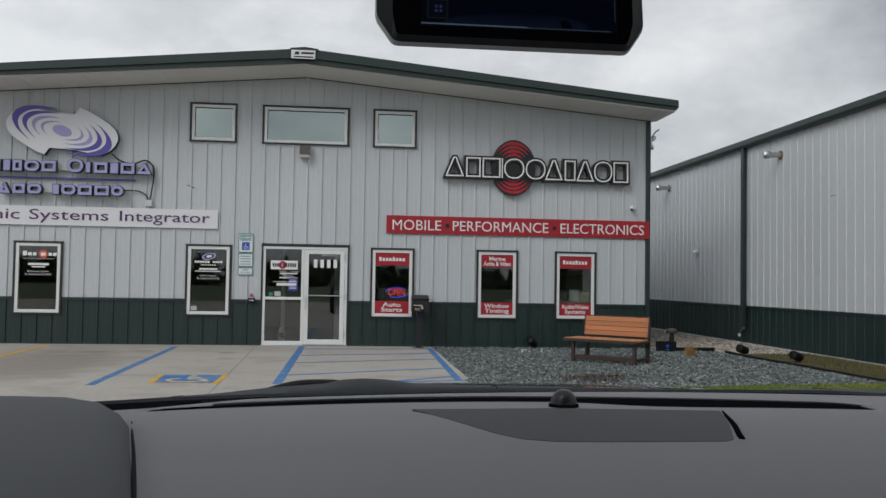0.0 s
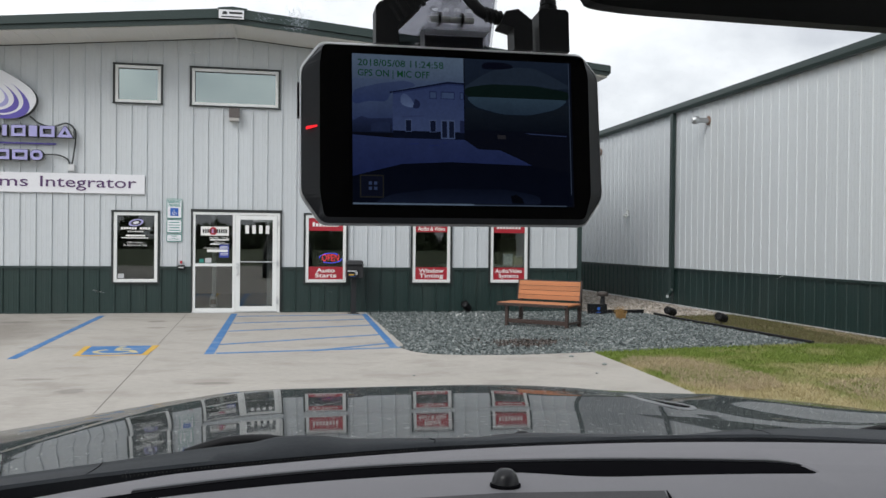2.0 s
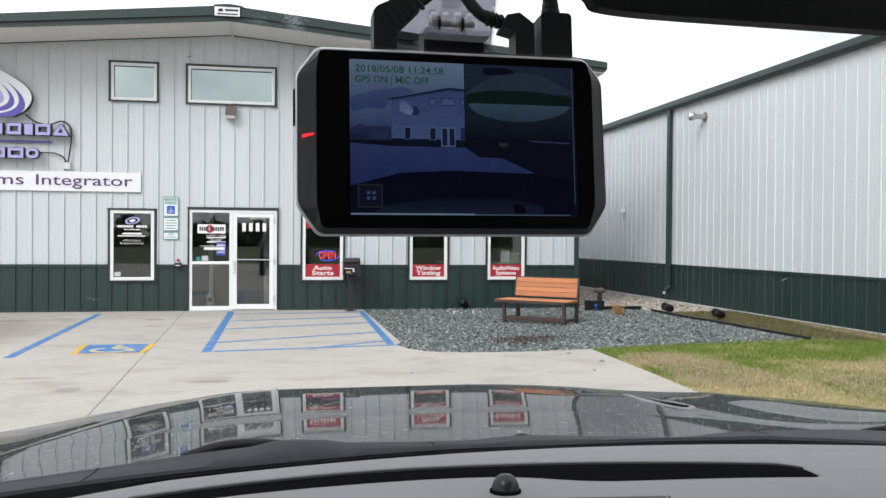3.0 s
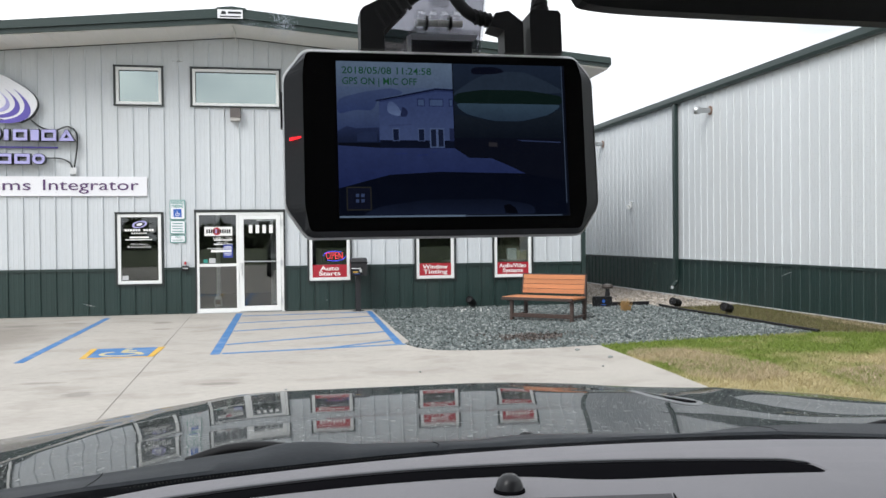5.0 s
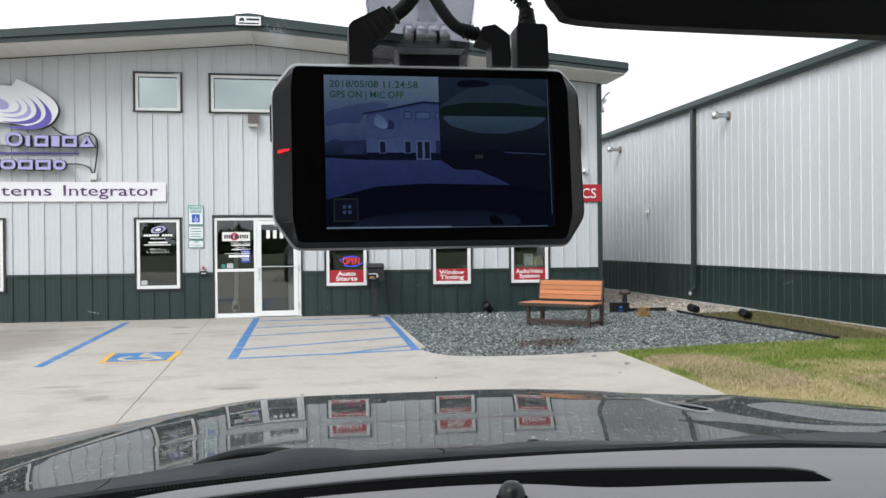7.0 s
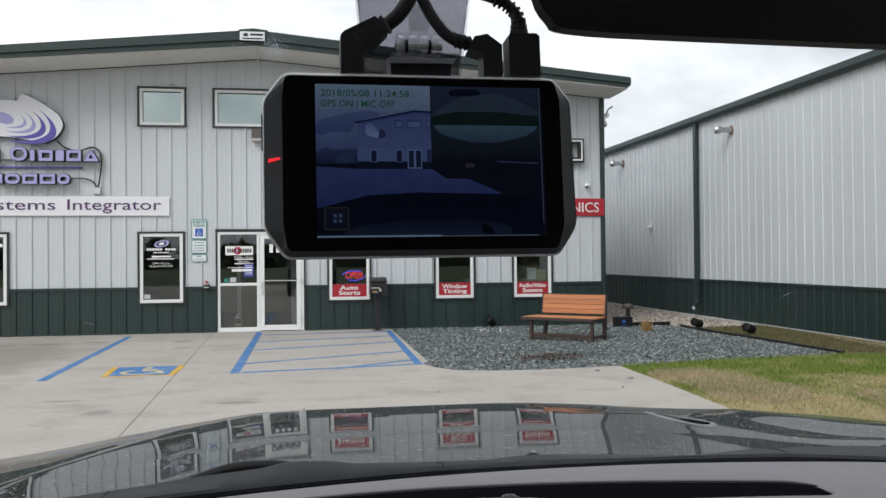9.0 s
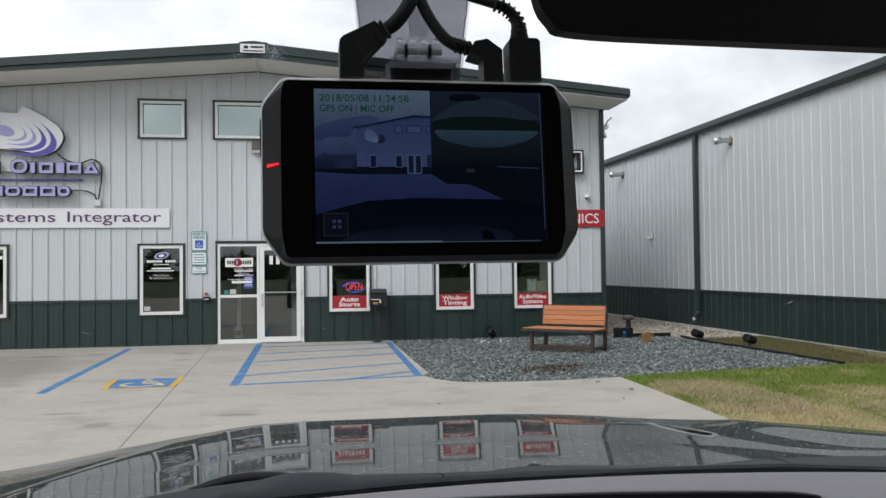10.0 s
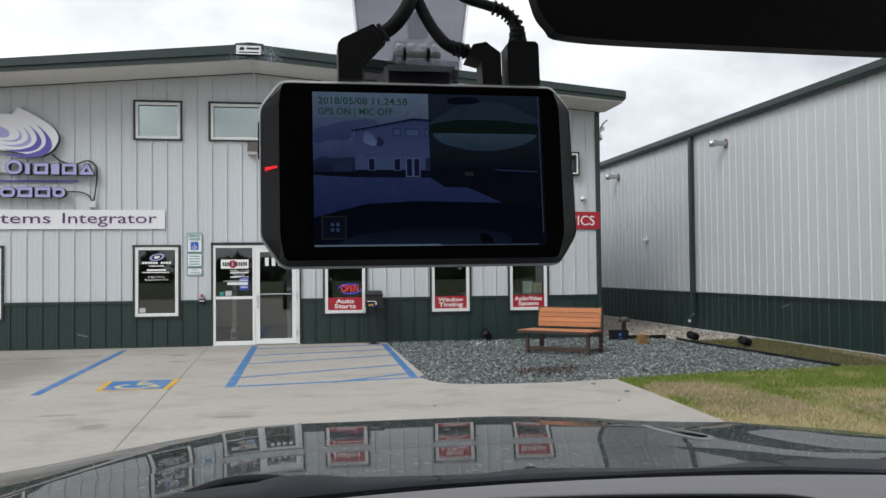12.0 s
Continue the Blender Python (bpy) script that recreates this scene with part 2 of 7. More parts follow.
M = dict(
    white_steel=material("white_steel", (0.525, 0.552, 0.574), 0.42, vary=0.05, scale=0.8, fine=25, piece=0.018, stretch=(1, 1, 0.25), dirt=(0.48, 0.49, 0.49), dirt_amount=0.3, dirt_scale=0.7),
    # lighter copy of white_steel that brightens the shaded walls between the buildings
    shed_white=material("shed_white", (0.560, 0.585, 0.603), 0.42, vary=0.05, scale=0.8, fine=25, piece=0.018, stretch=(1, 1, 0.25), dirt=(0.50, 0.51, 0.51), dirt_amount=0.3, dirt_scale=0.7),
    green_steel=material("green_steel", (0.0125, 0.031, 0.028), 0.40, vary=0.14, scale=1.2, fine=30, piece=0.06, stretch=(1, 1, 0.3), dirt=(0.036, 0.050, 0.045), dirt_amount=0.45, dirt_scale=1.1),
    green_trim=material("green_trim", (0.018, 0.034, 0.031), 0.4, vary=0.1, scale=1.5, fine=40),
    dark_trim=material("dark_trim", (0.02, 0.024, 0.024), 0.45, vary=0.08),
    white_paint=material("white_paint", (0.74, 0.75, 0.74), 0.45, vary=0.04),
    soffit=material("soffit", (0.70, 0.69, 0.66), 0.55, vary=0.05, scale=1.0),
    # dark tones stand in for indoor shade, since the panes let all daylight in
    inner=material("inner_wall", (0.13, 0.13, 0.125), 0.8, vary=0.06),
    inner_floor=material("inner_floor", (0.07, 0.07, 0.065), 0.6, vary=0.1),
    insulation=material("insulation", (0.3, 0.3, 0.3), 0.8),
    concrete=material("concrete", (0.410, 0.380, 0.342), 0.85, vary=0.13, scale=0.6, fine=11, bump=0.10, dirt=(0.235, 0.205, 0.175), dirt_amount=0.5, dirt_scale=1.5, dirt_from=0.50, stretch=(0.8, 1.1, 1)),
    joint=material("joint", (0.22, 0.21, 0.185), 0.9),
    blue_line=material("blue_line", (0.05, 0.175, 0.40), 0.75, vary=0.2, scale=3, fine=30, dirt=(0.33, 0.34, 0.36), dirt_amount=0.45, dirt_scale=3.0),
    blue_faded=material("blue_faded", (0.075, 0.20, 0.41), 0.8, vary=0.2, scale=3, fine=30, dirt=(0.36, 0.37, 0.38), dirt_amount=0.4, dirt_scale=1.7),
    yellow_line=material("yellow_line", (0.60, 0.36, 0.05), 0.75, vary=0.2, scale=3, fine=30, dirt=(0.42, 0.36, 0.22), dirt_amount=0.5, dirt_scale=3.0),
    pale_line=material("pale_line", (0.55, 0.47, 0.26), 0.75, vary=0.2, dirt=(0.35, 0.37, 0.4), dirt_amount=0.5, dirt_scale=5),
    turf=material("turf", (0.070, 0.090, 0.036), 0.95, vary=0.3, scale=0.05, fine=3),
    weedy_soil=material("weedy_soil", (0.105, 0.088, 0.045), 0.95, vary=0.35, scale=3, fine=50, bump=0.3, dirt=(0.16, 0.13, 0.085), dirt_amount=0.5, dirt_scale=4),
    soil=material("soil", (0.10, 0.10, 0.095), 0.95, vary=0.25, scale=4, fine=60, bump=0.5),
    red_sheet=material("red_sheet", (0.36, 0.012, 0.025), 0.4, vary=0.05, scale=1.0),
    white_letter=material("white_letter", (0.78, 0.78, 0.76), 0.4, vary=0.03),
    black_letter=material("black_letter", (0.012, 0.012, 0.014), 0.3, vary=0.1),
    red_disc=material("red_disc", (0.42, 0.018, 0.03), 0.35, vary=0.06),
    sign_white=material("sign_white", (0.72, 0.72, 0.75), 0.4, vary=0.03, scale=1.0),
    purple=material("purple", (0.10, 0.075, 0.36), 0.4, vary=0.06),
    lilac=material("lilac", (0.35, 0.335, 0.60), 0.4, vary=0.06),
    plum=material("plum", (0.085, 0.035, 0.12), 0.4, vary=0.06),
    raceway=material("raceway", (0.55, 0.56, 0.57), 0.45),
    sign_green=material("sign_green", (0.025, 0.22, 0.185), 0.4),
    sign_blue=material("sign_blue", (0.02, 0.10, 0.42), 0.35),
    sticker_blue=material("sticker_blue", (0.03, 0.05, 0.30), 0.4),
    orange=material("orange", (0.62, 0.12, 0.04), 0.4),
    grey_sheet=material("grey_sheet", (0.45, 0.46, 0.47), 0.4),
    card=material("brown_card", (0.30, 0.24, 0.18), 0.8, vary=0.08),
    cream_card=material("cream_card", (0.55, 0.50, 0.36), 0.7, vary=0.06),
    wood=material("wood", (0.48, 0.195, 0.085), 0.55, vary=0.22, scale=2.0, fine=24, piece=0.10, stretch=(0.6, 9, 9), bump=0.15),
    bronze=material("bronze", (0.045, 0.026, 0.020), 0.5, vary=0.15, scale=6),
    black_plastic=material("black_plastic", (0.010, 0.010, 0.011), 0.5, spec=0.2, vary=0.15, scale=8, fine=200, bump=0.05),
    black_metal=material("black_metal", (0.014, 0.014, 0.016), 0.4, vary=0.15, scale=6),
    steel=material("steel", (0.55, 0.56, 0.57), 0.35, metal=0.9, vary=0.08),
    grey_lamp=material("grey_lamp", (0.42, 0.40, 0.38), 0.5, vary=0.08),
    lamp_shade=material("lamp_housing", (0.09, 0.075, 0.07), 0.5),
    bare_soil=material("bare_soil", (0.065, 0.045, 0.038), 0.9, vary=0.3, scale=9, fine=60, bump=0.3),
    rust=material("rust", (0.20, 0.13, 0.10), 0.7, vary=0.2, scale=10),
    dry_grass=material("dry_grass", (0.36, 0.22, 0.085), 0.85, vary=0.25, scale=8),
    copper=material("copper_cap", (0.06, 0.048, 0.042), 0.45, metal=0.3, vary=0.15),
    dash=material("dash_vinyl", (0.204, 0.198, 0.210), 0.65, spec=0.25, vary=0.05, scale=6, fine=900, bump=0.12),
    dash_dark=material("dash_dark", (0.078, 0.082, 0.088), 0.6, spec=0.25, vary=0.06, scale=6, fine=900, bump=0.12),
    dash_lid=material("dash_lid", (0.062, 0.060, 0.064), 0.65, spec=0.2, vary=0.05, scale=6, fine=900, bump=0.12),
    # near-black tone for the slot's painted shade and the instrument hood's gap
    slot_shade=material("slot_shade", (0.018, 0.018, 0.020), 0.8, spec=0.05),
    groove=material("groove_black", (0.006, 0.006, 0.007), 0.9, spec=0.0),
    cowl=material("cowl_plastic", (0.023, 0.026, 0.030), 0.50, spec=0.12, vary=0.15, scale=14, fine=300, bump=0.06, dirt=(0.07, 0.07, 0.07), dirt_amount=0.15, dirt_scale=30),
    car_paint=material("car_paint", (0.012, 0.016, 0.017), 0.5, vary=0.08, scale=4, coat=0.62, spec=0.05, dirt=(0.32, 0.33, 0.32), dirt_amount=0.9, dirt_scale=75, dirt_from=0.57),
    vent_rim=material("vent_rim", (0.14, 0.145, 0.15), 0.4, vary=0.08, scale=20),
    brass_slit=material("brass_slit", (0.022, 0.021, 0.019), 0.5),
    headliner=material("headliner", (0.20, 0.19, 0.18), 0.9, vary=0.04, scale=6, fine=400, bump=0.2),
    tyre=material("tyre", (0.015, 0.015, 0.015), 0.8),
    rim=material("rim", (0.35, 0.36, 0.37), 0.3, metal=0.9),
    dome=material("sensor_dome", (0.016, 0.016, 0.018), 0.3, vary=0.08, spec=0.35),
    device=material("device_black", (0.018, 0.018, 0.021), 0.42, spec=0.28, vary=0.08, scale=40, fine=900, bump=0.03),
    bezel=material("bezel_black", (0.040, 0.042, 0.048), 0.45, spec=0.3, vary=0.08, scale=40, fine=900, bump=0.03),
    device_glass=material("device_glass", (0.004, 0.004, 0.005), 0.12, vary=0.02, spec=0.35),
    silver=material("silver_rim", (0.62, 0.62, 0.62), 0.35, metal=0.2, vary=0.05, scale=40),
    cable=material("cable_rubber", (0.026, 0.026, 0.028), 0.5, spec=0.2, vary=0.1, scale=60),
    window_glass=glass("window_glass", (0.66, 0.71, 0.70), 0.085),
    upper_glass=glass("upper_glass", (0.14, 0.18, 0.17), 0.43, shine=(0.88, 1.0, 0.95)),
    door_glass=glass("door_glass", (0.74, 0.77, 0.76), 0.105),
    windscreen=glass("windscreen_glass", (0.95, 0.965, 0.96), 0.004, 0.25),
    mount_plate=glass("mount_plate_clear", (0.46, 0.46, 0.49), 0.03),
    clear_plastic=glass("clear_plastic", (0.88, 0.88, 0.89), 0.12),
    neon_red=glow("neon_red", (1.0, 0.05, 0.08), 1.9),
    neon_blue=glow("neon_blue", (0.12, 0.10, 1.0), 1.6),
    led_red=glow("led_red", (1.0, 0.03, 0.04), 0.9),
)


def stone_material(name, ramp, rough=0.85):
    """Loose stones or blades, each one of another tone."""
    m = bpy.data.materials.new(name)
    m.use_nodes = True
    n, l = m.node_tree.nodes, m.node_tree.links
    b, g, r = n["Principled BSDF"], n.new("ShaderNodeNewGeometry"), n.new("ShaderNodeValToRGB")
    b.inputs["Roughness"].default_value = rough
    r.color_ramp.elements[0].color, r.color_ramp.elements[1].color = (*ramp[0], 1), (*ramp[-1], 1)
    for k, c in enumerate(ramp[1:-1]):
        r.color_ramp.elements.new((k + 1) / (len(ramp) - 1)).color = (*c, 1)
    l.new(g.outputs["Random Per Island"], r.inputs["Fac"])
    nz = n.new("ShaderNodeTexNoise")
    nz.inputs["Scale"].default_value = 40
    mx, rg = n.new("ShaderNodeMix"), n.new("ShaderNodeMapRange")
    mx.data_type, mx.blend_type = "RGBA", "MULTIPLY"
    mx.inputs[0].default_value = 1.0
    rg.inputs["To Min"].default_value, rg.inputs["To Max"].default_value = 0.75, 1.25
    l.new(nz.outputs["Fac"], rg.inputs["Value"])
    l.new(r.outputs["Color"], mx.inputs[6])
    l.new(rg.outputs["Result"], mx.inputs[7])
    l.new(mx.outputs[2], b.inputs["Base Color"])
    return m


M["gravel"] = stone_material("slate_gravel", [(0.052, 0.066, 0.067), (0.100, 0.119, 0.118), (0.150, 0.170, 0.166), (0.30, 0.32, 0.31)])
M["river_rock"] = stone_material("river_rock", [(0.22, 0.19, 0.15), (0.38, 0.33, 0.28), (0.55, 0.49, 0.43), (0.30, 0.27, 0.24)])


def lawn_material():
    m = bpy.data.materials.new("lawn")
    m.use_nodes = True
    n, l = m.node_tree.nodes, m.node_tree.links
    b = n["Principled BSDF"]
    b.inputs["Roughness"].default_value, b.inputs["Specular IOR Level"].default_value = 0.9, 0.15
    g, tc = n.new("ShaderNodeNewGeometry"), n.new("ShaderNodeTexCoord")
    patch, r1, r2 = n.new("ShaderNodeTexNoise"), n.new("ShaderNodeValToRGB"), n.new("ShaderNodeValToRGB")
    patch.inputs["Scale"].default_value, patch.inputs["Detail"].default_value, patch.inputs["Roughness"].default_value = 0.42, 4, 0.6
    l.new(tc.outputs["Object"], patch.inputs["Vector"])
    for r, a, c in ((r1, (0.125, 0.178, 0.032), (0.180, 0.228, 0.055)), (r2, (0.345, 0.290, 0.155), (0.42, 0.355, 0.20))):
        r.color_ramp.elements[0].color, r.color_ramp.elements[1].color = (*a, 1), (*c, 1)
        l.new(g.outputs["Random Per Island"], r.inputs["Fac"])
    rg, mx = n.new("ShaderNodeMapRange"), n.new("ShaderNodeMix")
    rg.inputs["From Min"].default_value, rg.inputs["From Max"].default_value = 0.46, 0.60
    mx.data_type = "RGBA"
    # drier away from the planting bed
    sep, dry, both = n.new("ShaderNodeSeparateXYZ"), n.new("ShaderNodeMapRange"), n.new("ShaderNodeMath")
    l.new(tc.outputs["Object"], sep.inputs["Vector"])
    dry.inputs["From Min"].default_value, dry.inputs["From Max"].default_value = 12.6, 9.6
    dry.inputs["To Min"].default_value, dry.inputs["To Max"].default_value = -0.07, 0.085
    l.new(sep.outputs["Y"], dry.inputs["Value"])
    l.new(dry.outputs["Result"], both.inputs[0])
    l.new(patch.outputs["Fac"], both.inputs[1])
    l.new(both.outputs[0], rg.inputs["Value"])
    l.new(rg.outputs["Result"], mx.inputs[0])
    l.new(r1.outputs["Color"], mx.inputs[6])
    l.new(r2.outputs["Color"], mx.inputs[7])
    l.new(mx.outputs[2], b.inputs["Base Color"])
    return m


M["lawn"] = lawn_material()


def hazy(name, color):
    """Milky stuff that scatters the light from behind it."""
    m = bpy.data.materials.new(name)
    m.use_nodes = True
    n, l = m.node_tree.nodes, m.node_tree.links
    n.clear()
    out, film = n.new("ShaderNodeOutputMaterial"), n.new("ShaderNodeBsdfTranslucent")
    film.inputs["Color"].default_value = (*color, 1)
    l.new(film.outputs["BSDF"], out.inputs["Surface"])
    return m


M["frosted"] = hazy("frosted_plastic", (0.60, 0.61, 0.64))
M["acrylic_grey"] = hazy("smoky_plastic", (0.22, 0.22, 0.235))


# ---- mesh helpers ----
def box(bm, x0, x1, y0, y1, z0, z1):
    v = [bm.verts.new((x, y, z)) for z in (z0, z1) for x, y in ((x0, y0), (x1, y0), (x1, y1), (x0, y1))]
    for f in ((3, 2, 1, 0), (4, 5, 6, 7), (0, 1, 5, 4), (1, 2, 6, 5), (2, 3, 7, 6), (3, 0, 4, 7)):
        bm.faces.new([v[i] for i in f])
    return v


def boxed(*spans, bevel=0.0):
    bm = bmesh.new()
    for s in spans:
        box(bm, *s)
    if bevel:
        bmesh.ops.bevel(bm, geom=bm.edges[:], offset=bevel, segments=2, affect="EDGES", profile=0.6)
    return bm


def prism(points, near, far, axis="y", bm=None):
    """A flat outline in the two other axes, drawn out along axis from near to far."""
    bm = bm or bmesh.new()
    put = {"y": lambda a, b, c: (a, c, b), "z": lambda a, b, c: (a, b, c), "x": lambda a, b, c: (c, a, b)}[axis]
    lo = [bm.verts.new(put(a, b, near)) for a, b in points]
    hi = [bm.verts.new(put(a, b, far)) for a, b in points]
    bm.faces.new(lo)
    bm.faces.new(hi[::-1])
    for i in range(len(points)):
        j = (i + 1) % len(points)
        bm.faces.new((lo[j], lo[i], hi[i], hi[j]))
    bmesh.ops.recalc_face_normals(bm, faces=bm.faces[:])
    return bm


def lathe(profile, steps=24, bm=None, at=(0, 0, 0), squash=(1, 1)):
    """A turned shape about z from (radius, height) pairs."""
    bm = bm or bmesh.new()
    rings = []
    for r, z in profile:
        rings.append([bm.verts.new((at[0] + squash[0] * r * math.cos(a), at[1] + squash[1] * r * math.sin(a), at[2] + z)) for a in (2 * math.pi * k / steps for k in range(steps))])
    for lo, hi in zip(rings, rings[1:]):
        for k in range(steps):
            bm.faces.new((lo[k], lo[(k + 1) % steps], hi[(k + 1) % steps], hi[k]))
    bm.faces.new(rings[0][::-1])
    bm.faces.new(rings[-1])
    return bm


def sweep(points, radius, steps=10, bm=None):
    """A round bar along a line of points; radius may be a list."""
    bm = bm or bmesh.new()
    pts = [Vector(p) for p in points]
    rings = []
    side = None
    for i, p in enumerate(pts):
        way = (pts[min(i + 1, len(pts) - 1)] - pts[max(i - 1, 0)]).normalized()
        if side is None:
            side = way.orthogonal().normalized()
        side = (side - way * side.dot(way)).normalized()
        up = way.cross(side)
        r = radius[i] if isinstance(radius, (list, tuple)) else radius
        rings.append([bm.verts.new(p + r * (math.cos(a) * side + math.sin(a) * up)) for a in (2 * math.pi * k / steps for k in range(steps))])
    for lo, hi in zip(rings, rings[1:]):
        for k in range(steps):
            bm.faces.new((lo[k], lo[(k + 1) % steps], hi[(k + 1) % steps], hi[k]))
    bm.faces.new(rings[0][::-1])
    bm.faces.new(rings[-1])
    return bm


def smooth_line(points, n=8):
    """A rounded line through the points."""
    p = [Vector(q) for q in points]
    p = [2 * p[0] - p[1]] + p + [2 * p[-1] - p[-2]]
    out = []
    for i in range(1, len(p) - 2):
        for k in range(n):
            t = k / n
            out.append(0.5 * (2 * p[i] + (p[i + 1] - p[i - 1]) * t + (2 * p[i - 1] - 5 * p[i] + 4 * p[i + 1] - p[i + 2]) * t**2 + (3 * p[i] - p[i - 1] - 3 * p[i + 1] + p[i + 2]) * t**3))
    return out + [p[-2]]


def mesh_of(name, bm, mat, smooth=False):
    me = bpy.data.meshes.new(name)
    bmesh.ops.recalc_face_normals(bm, faces=bm.faces[:])
    bm.to_mesh(me)
    bm.free()
    me.materials.append(M[mat])
    if smooth:
        me.polygons.foreach_set("use_smooth", [True] * len(me.polygons))
        me.set_sharp_from_angle(angle=radians(38))
    return me


def part(name, bm, mat, parent=None, label="", smooth=False):
    ob = new(name, mesh_of(name, bm, mat, smooth))
    ob.parent = parent
    return tagged(ob, label)


def thing(name, label, category, group="", kind="", at=None):
    ob = new(name)
    ob.empty_display_size = 0.2
    if at is not None:
        ob.matrix_world = at
    return tagged(ob, label, category, group, kind)


def lettering(name, text, size, depth, mat, parent, at, label="", width=None, bold=0.0, align="CENTER", tall=None):
    """Raised letters in the xz plane that face -y; width fits them to a length, tall sets the capitals' height over a baseline."""
    cu = bpy.data.curves.new(name, "FONT")
    cu.body, cu.size, cu.extrude, cu.align_x, cu.align_y, cu.offset = text, size, depth / 2, align, "TOP_BASELINE" if tall else "CENTER", bold
    cu.resolution_u = 3
    tmp = bpy.data.objects.new(name, cu)
    scene.collection.objects.link(tmp)
    me = bpy.data.meshes.new_from_object(tmp.evaluated_get(bpy.context.evaluated_depsgraph_get()))
    bpy.data.objects.remove(tmp)
    xs = [v.co.x for v in me.vertices]
    k = width / (max(xs) - min(xs)) if width else 1.0
    h = tall / max(v.co.y for v in me.vertices) if tall else 1.0
    turn = Matrix.Rotation(radians(90), 4, "X")
    me.transform(Matrix.Translation(at) @ turn @ Matrix.Diagonal((k, h, 1, 1)))
    me.materials.clear()
    me.materials.append(M[mat])
    ob = new(name, me)
    ob.parent = parent
    return tagged(ob, label)


def damp_patch(m, at, reach, tone, ragged=1.6, most=0.75, rim=1.65):
    """Adds one dark damp stain with a ragged rim to a ground surface."""
    n, l = m.node_tree.nodes, m.node_tree.links
    b = n["Principled BSDF"]
    before = b.inputs["Base Color"].links[0].from_socket
    tc, mp, noise = n.new("ShaderNodeTexCoord"), n.new("ShaderNodeMapping"), n.new("ShaderNodeTexNoise")
    mp.vector_type = "TEXTURE"
    mp.inputs["Location"].default_value, mp.inputs["Scale"].default_value = at, reach
    l.new(tc.outputs["Object"], mp.inputs["Vector"])
    far = n.new("ShaderNodeVectorMath")
    far.operation = "LENGTH"
    l.new(mp.outputs["Vector"], far.inputs[0])
    noise.inputs["Scale"].default_value, noise.inputs["Detail"].default_value = ragged, 7
    l.new(tc.outputs["Object"], noise.inputs["Vector"])
    add = n.new("ShaderNodeMath")
    l.new(far.outputs["Value"], add.inputs[0])
    l.new(noise.outputs["Fac"], add.inputs[1])
    rng = n.new("ShaderNodeMapRange")
    rng.inputs["From Min"].default_value, rng.inputs["From Max"].default_value = 1.0, rim
    rng.inputs["To Min"].default_value, rng.inputs["To Max"].default_value = most, 0.0
    l.new(add.outputs[0], rng.inputs["Value"])
    mx = n.new("ShaderNodeMix")
    mx.data_type = "RGBA"
    mx.inputs[7].default_value = (*tone, 1)
    l.new(rng.outputs["Result"], mx.inputs[0])
    l.new(before, mx.inputs[6])
    l.new(mx.outputs[2], b.inputs["Base Color"])


damp_patch(M["concrete"], (-9.9, 15.6, 0.0), (1.5, 3.2, 1.0), (0.225, 0.20, 0.17))
for x, y, a, b in ((-9.6, 17.6, 0.42, 0.30), (-8.75, 17.9, 0.30, 0.16), (-7.15, 17.6, 0.24, 0.22), (-7.0, 16.4, 0.26, 0.16), (-6.95, 10.1, 0.20, 0.22), (-7.5, 10.9, 0.34, 0.10), (-5.6, 10.4, 0.30, 0.12)):
    damp_patch(M["concrete"], (x, y, 0.0), (a, b, 1.0), (0.12, 0.108, 0.095), 14.0, 0.42, 1.35)


# ---- the ground ----
WALL_Y = 19.5


def flat(name, outline, z0, z1, mat, parent=None):
    return part(name, prism(outline, z0, z1, "z"), mat, parent)


ground = flat("ground", [(-2500, -2500), (2500, -2500), (2500, 2500), (-2500, 2500)], -0.30, -0.055, "soil")
ground.data.materials[0] = M["turf"]
tagged(ground, "flat grassy ground that reaches the horizon", "ground", kind="structure")

BED = [(-3.08, 19.46), (-3.10, 13.55), (-3.22, 13.28), (-3.08, 12.78), (-2.86, 12.45), (-2.35, 12.30), (-1.64, 12.26), (-0.56, 12.42)]
paved = [(-60, -14), (-0.80, -14), (-0.78, 0.0), (-0.72, 8.9), (-0.65, 10.1), (-0.60, 11.2)] + BED[::-1] + [(-3.08, 19.62), (-60, 19.62)]
pavement = thing("pavement", "pale concrete parking apron with stains and saw-cut joints", "pavement", kind="structure")
flat("slab", paved, -0.20, 0.0, "concrete", pavement)
for a, b in (((-6.80, 19.4), (-6.40, 6.0)), ((-14.5, 19.4), (-14.5, 4.0)), ((-60, 7.1), (-0.75, 7.1)), ((-4.62, 19.45), (-4.62, 19.1))):
    v = Vector((b[0] - a[0], b[1] - a[1]))
    s = Vector((-v.y, v.x)).normalized() * 0.0045
    flat("joint", [(a[0] + s.x, a[1] + s.y), (a[0] - s.x, a[1] - s.y), (b[0] - s.x, b[1] - s.y), (b[0] + s.x, b[1] + s.y)], 0.0, 0.003, "joint", pavement)


def stripe(a, b, width, mat, z=0.004, name="stripe", parent=None):
    v = Vector((b[0] - a[0], b[1] - a[1])).normalized()
    s = Vector((-v.y, v.x)) * width / 2
    return flat(name, [(a[0] + s.x, a[1] + s.y), (a[0] - s.x, a[1] - s.y), (b[0] - s.x, b[1] - s.y), (b[0] + s.x, b[1] + s.y)], 0.0, z, mat, parent)


bay_line = tagged(stripe((-8.37, 18.85), (-8.22, 12.6), 0.11, "blue_line", name="bay_line"), "blue painted bay line on the concrete", "road marking")
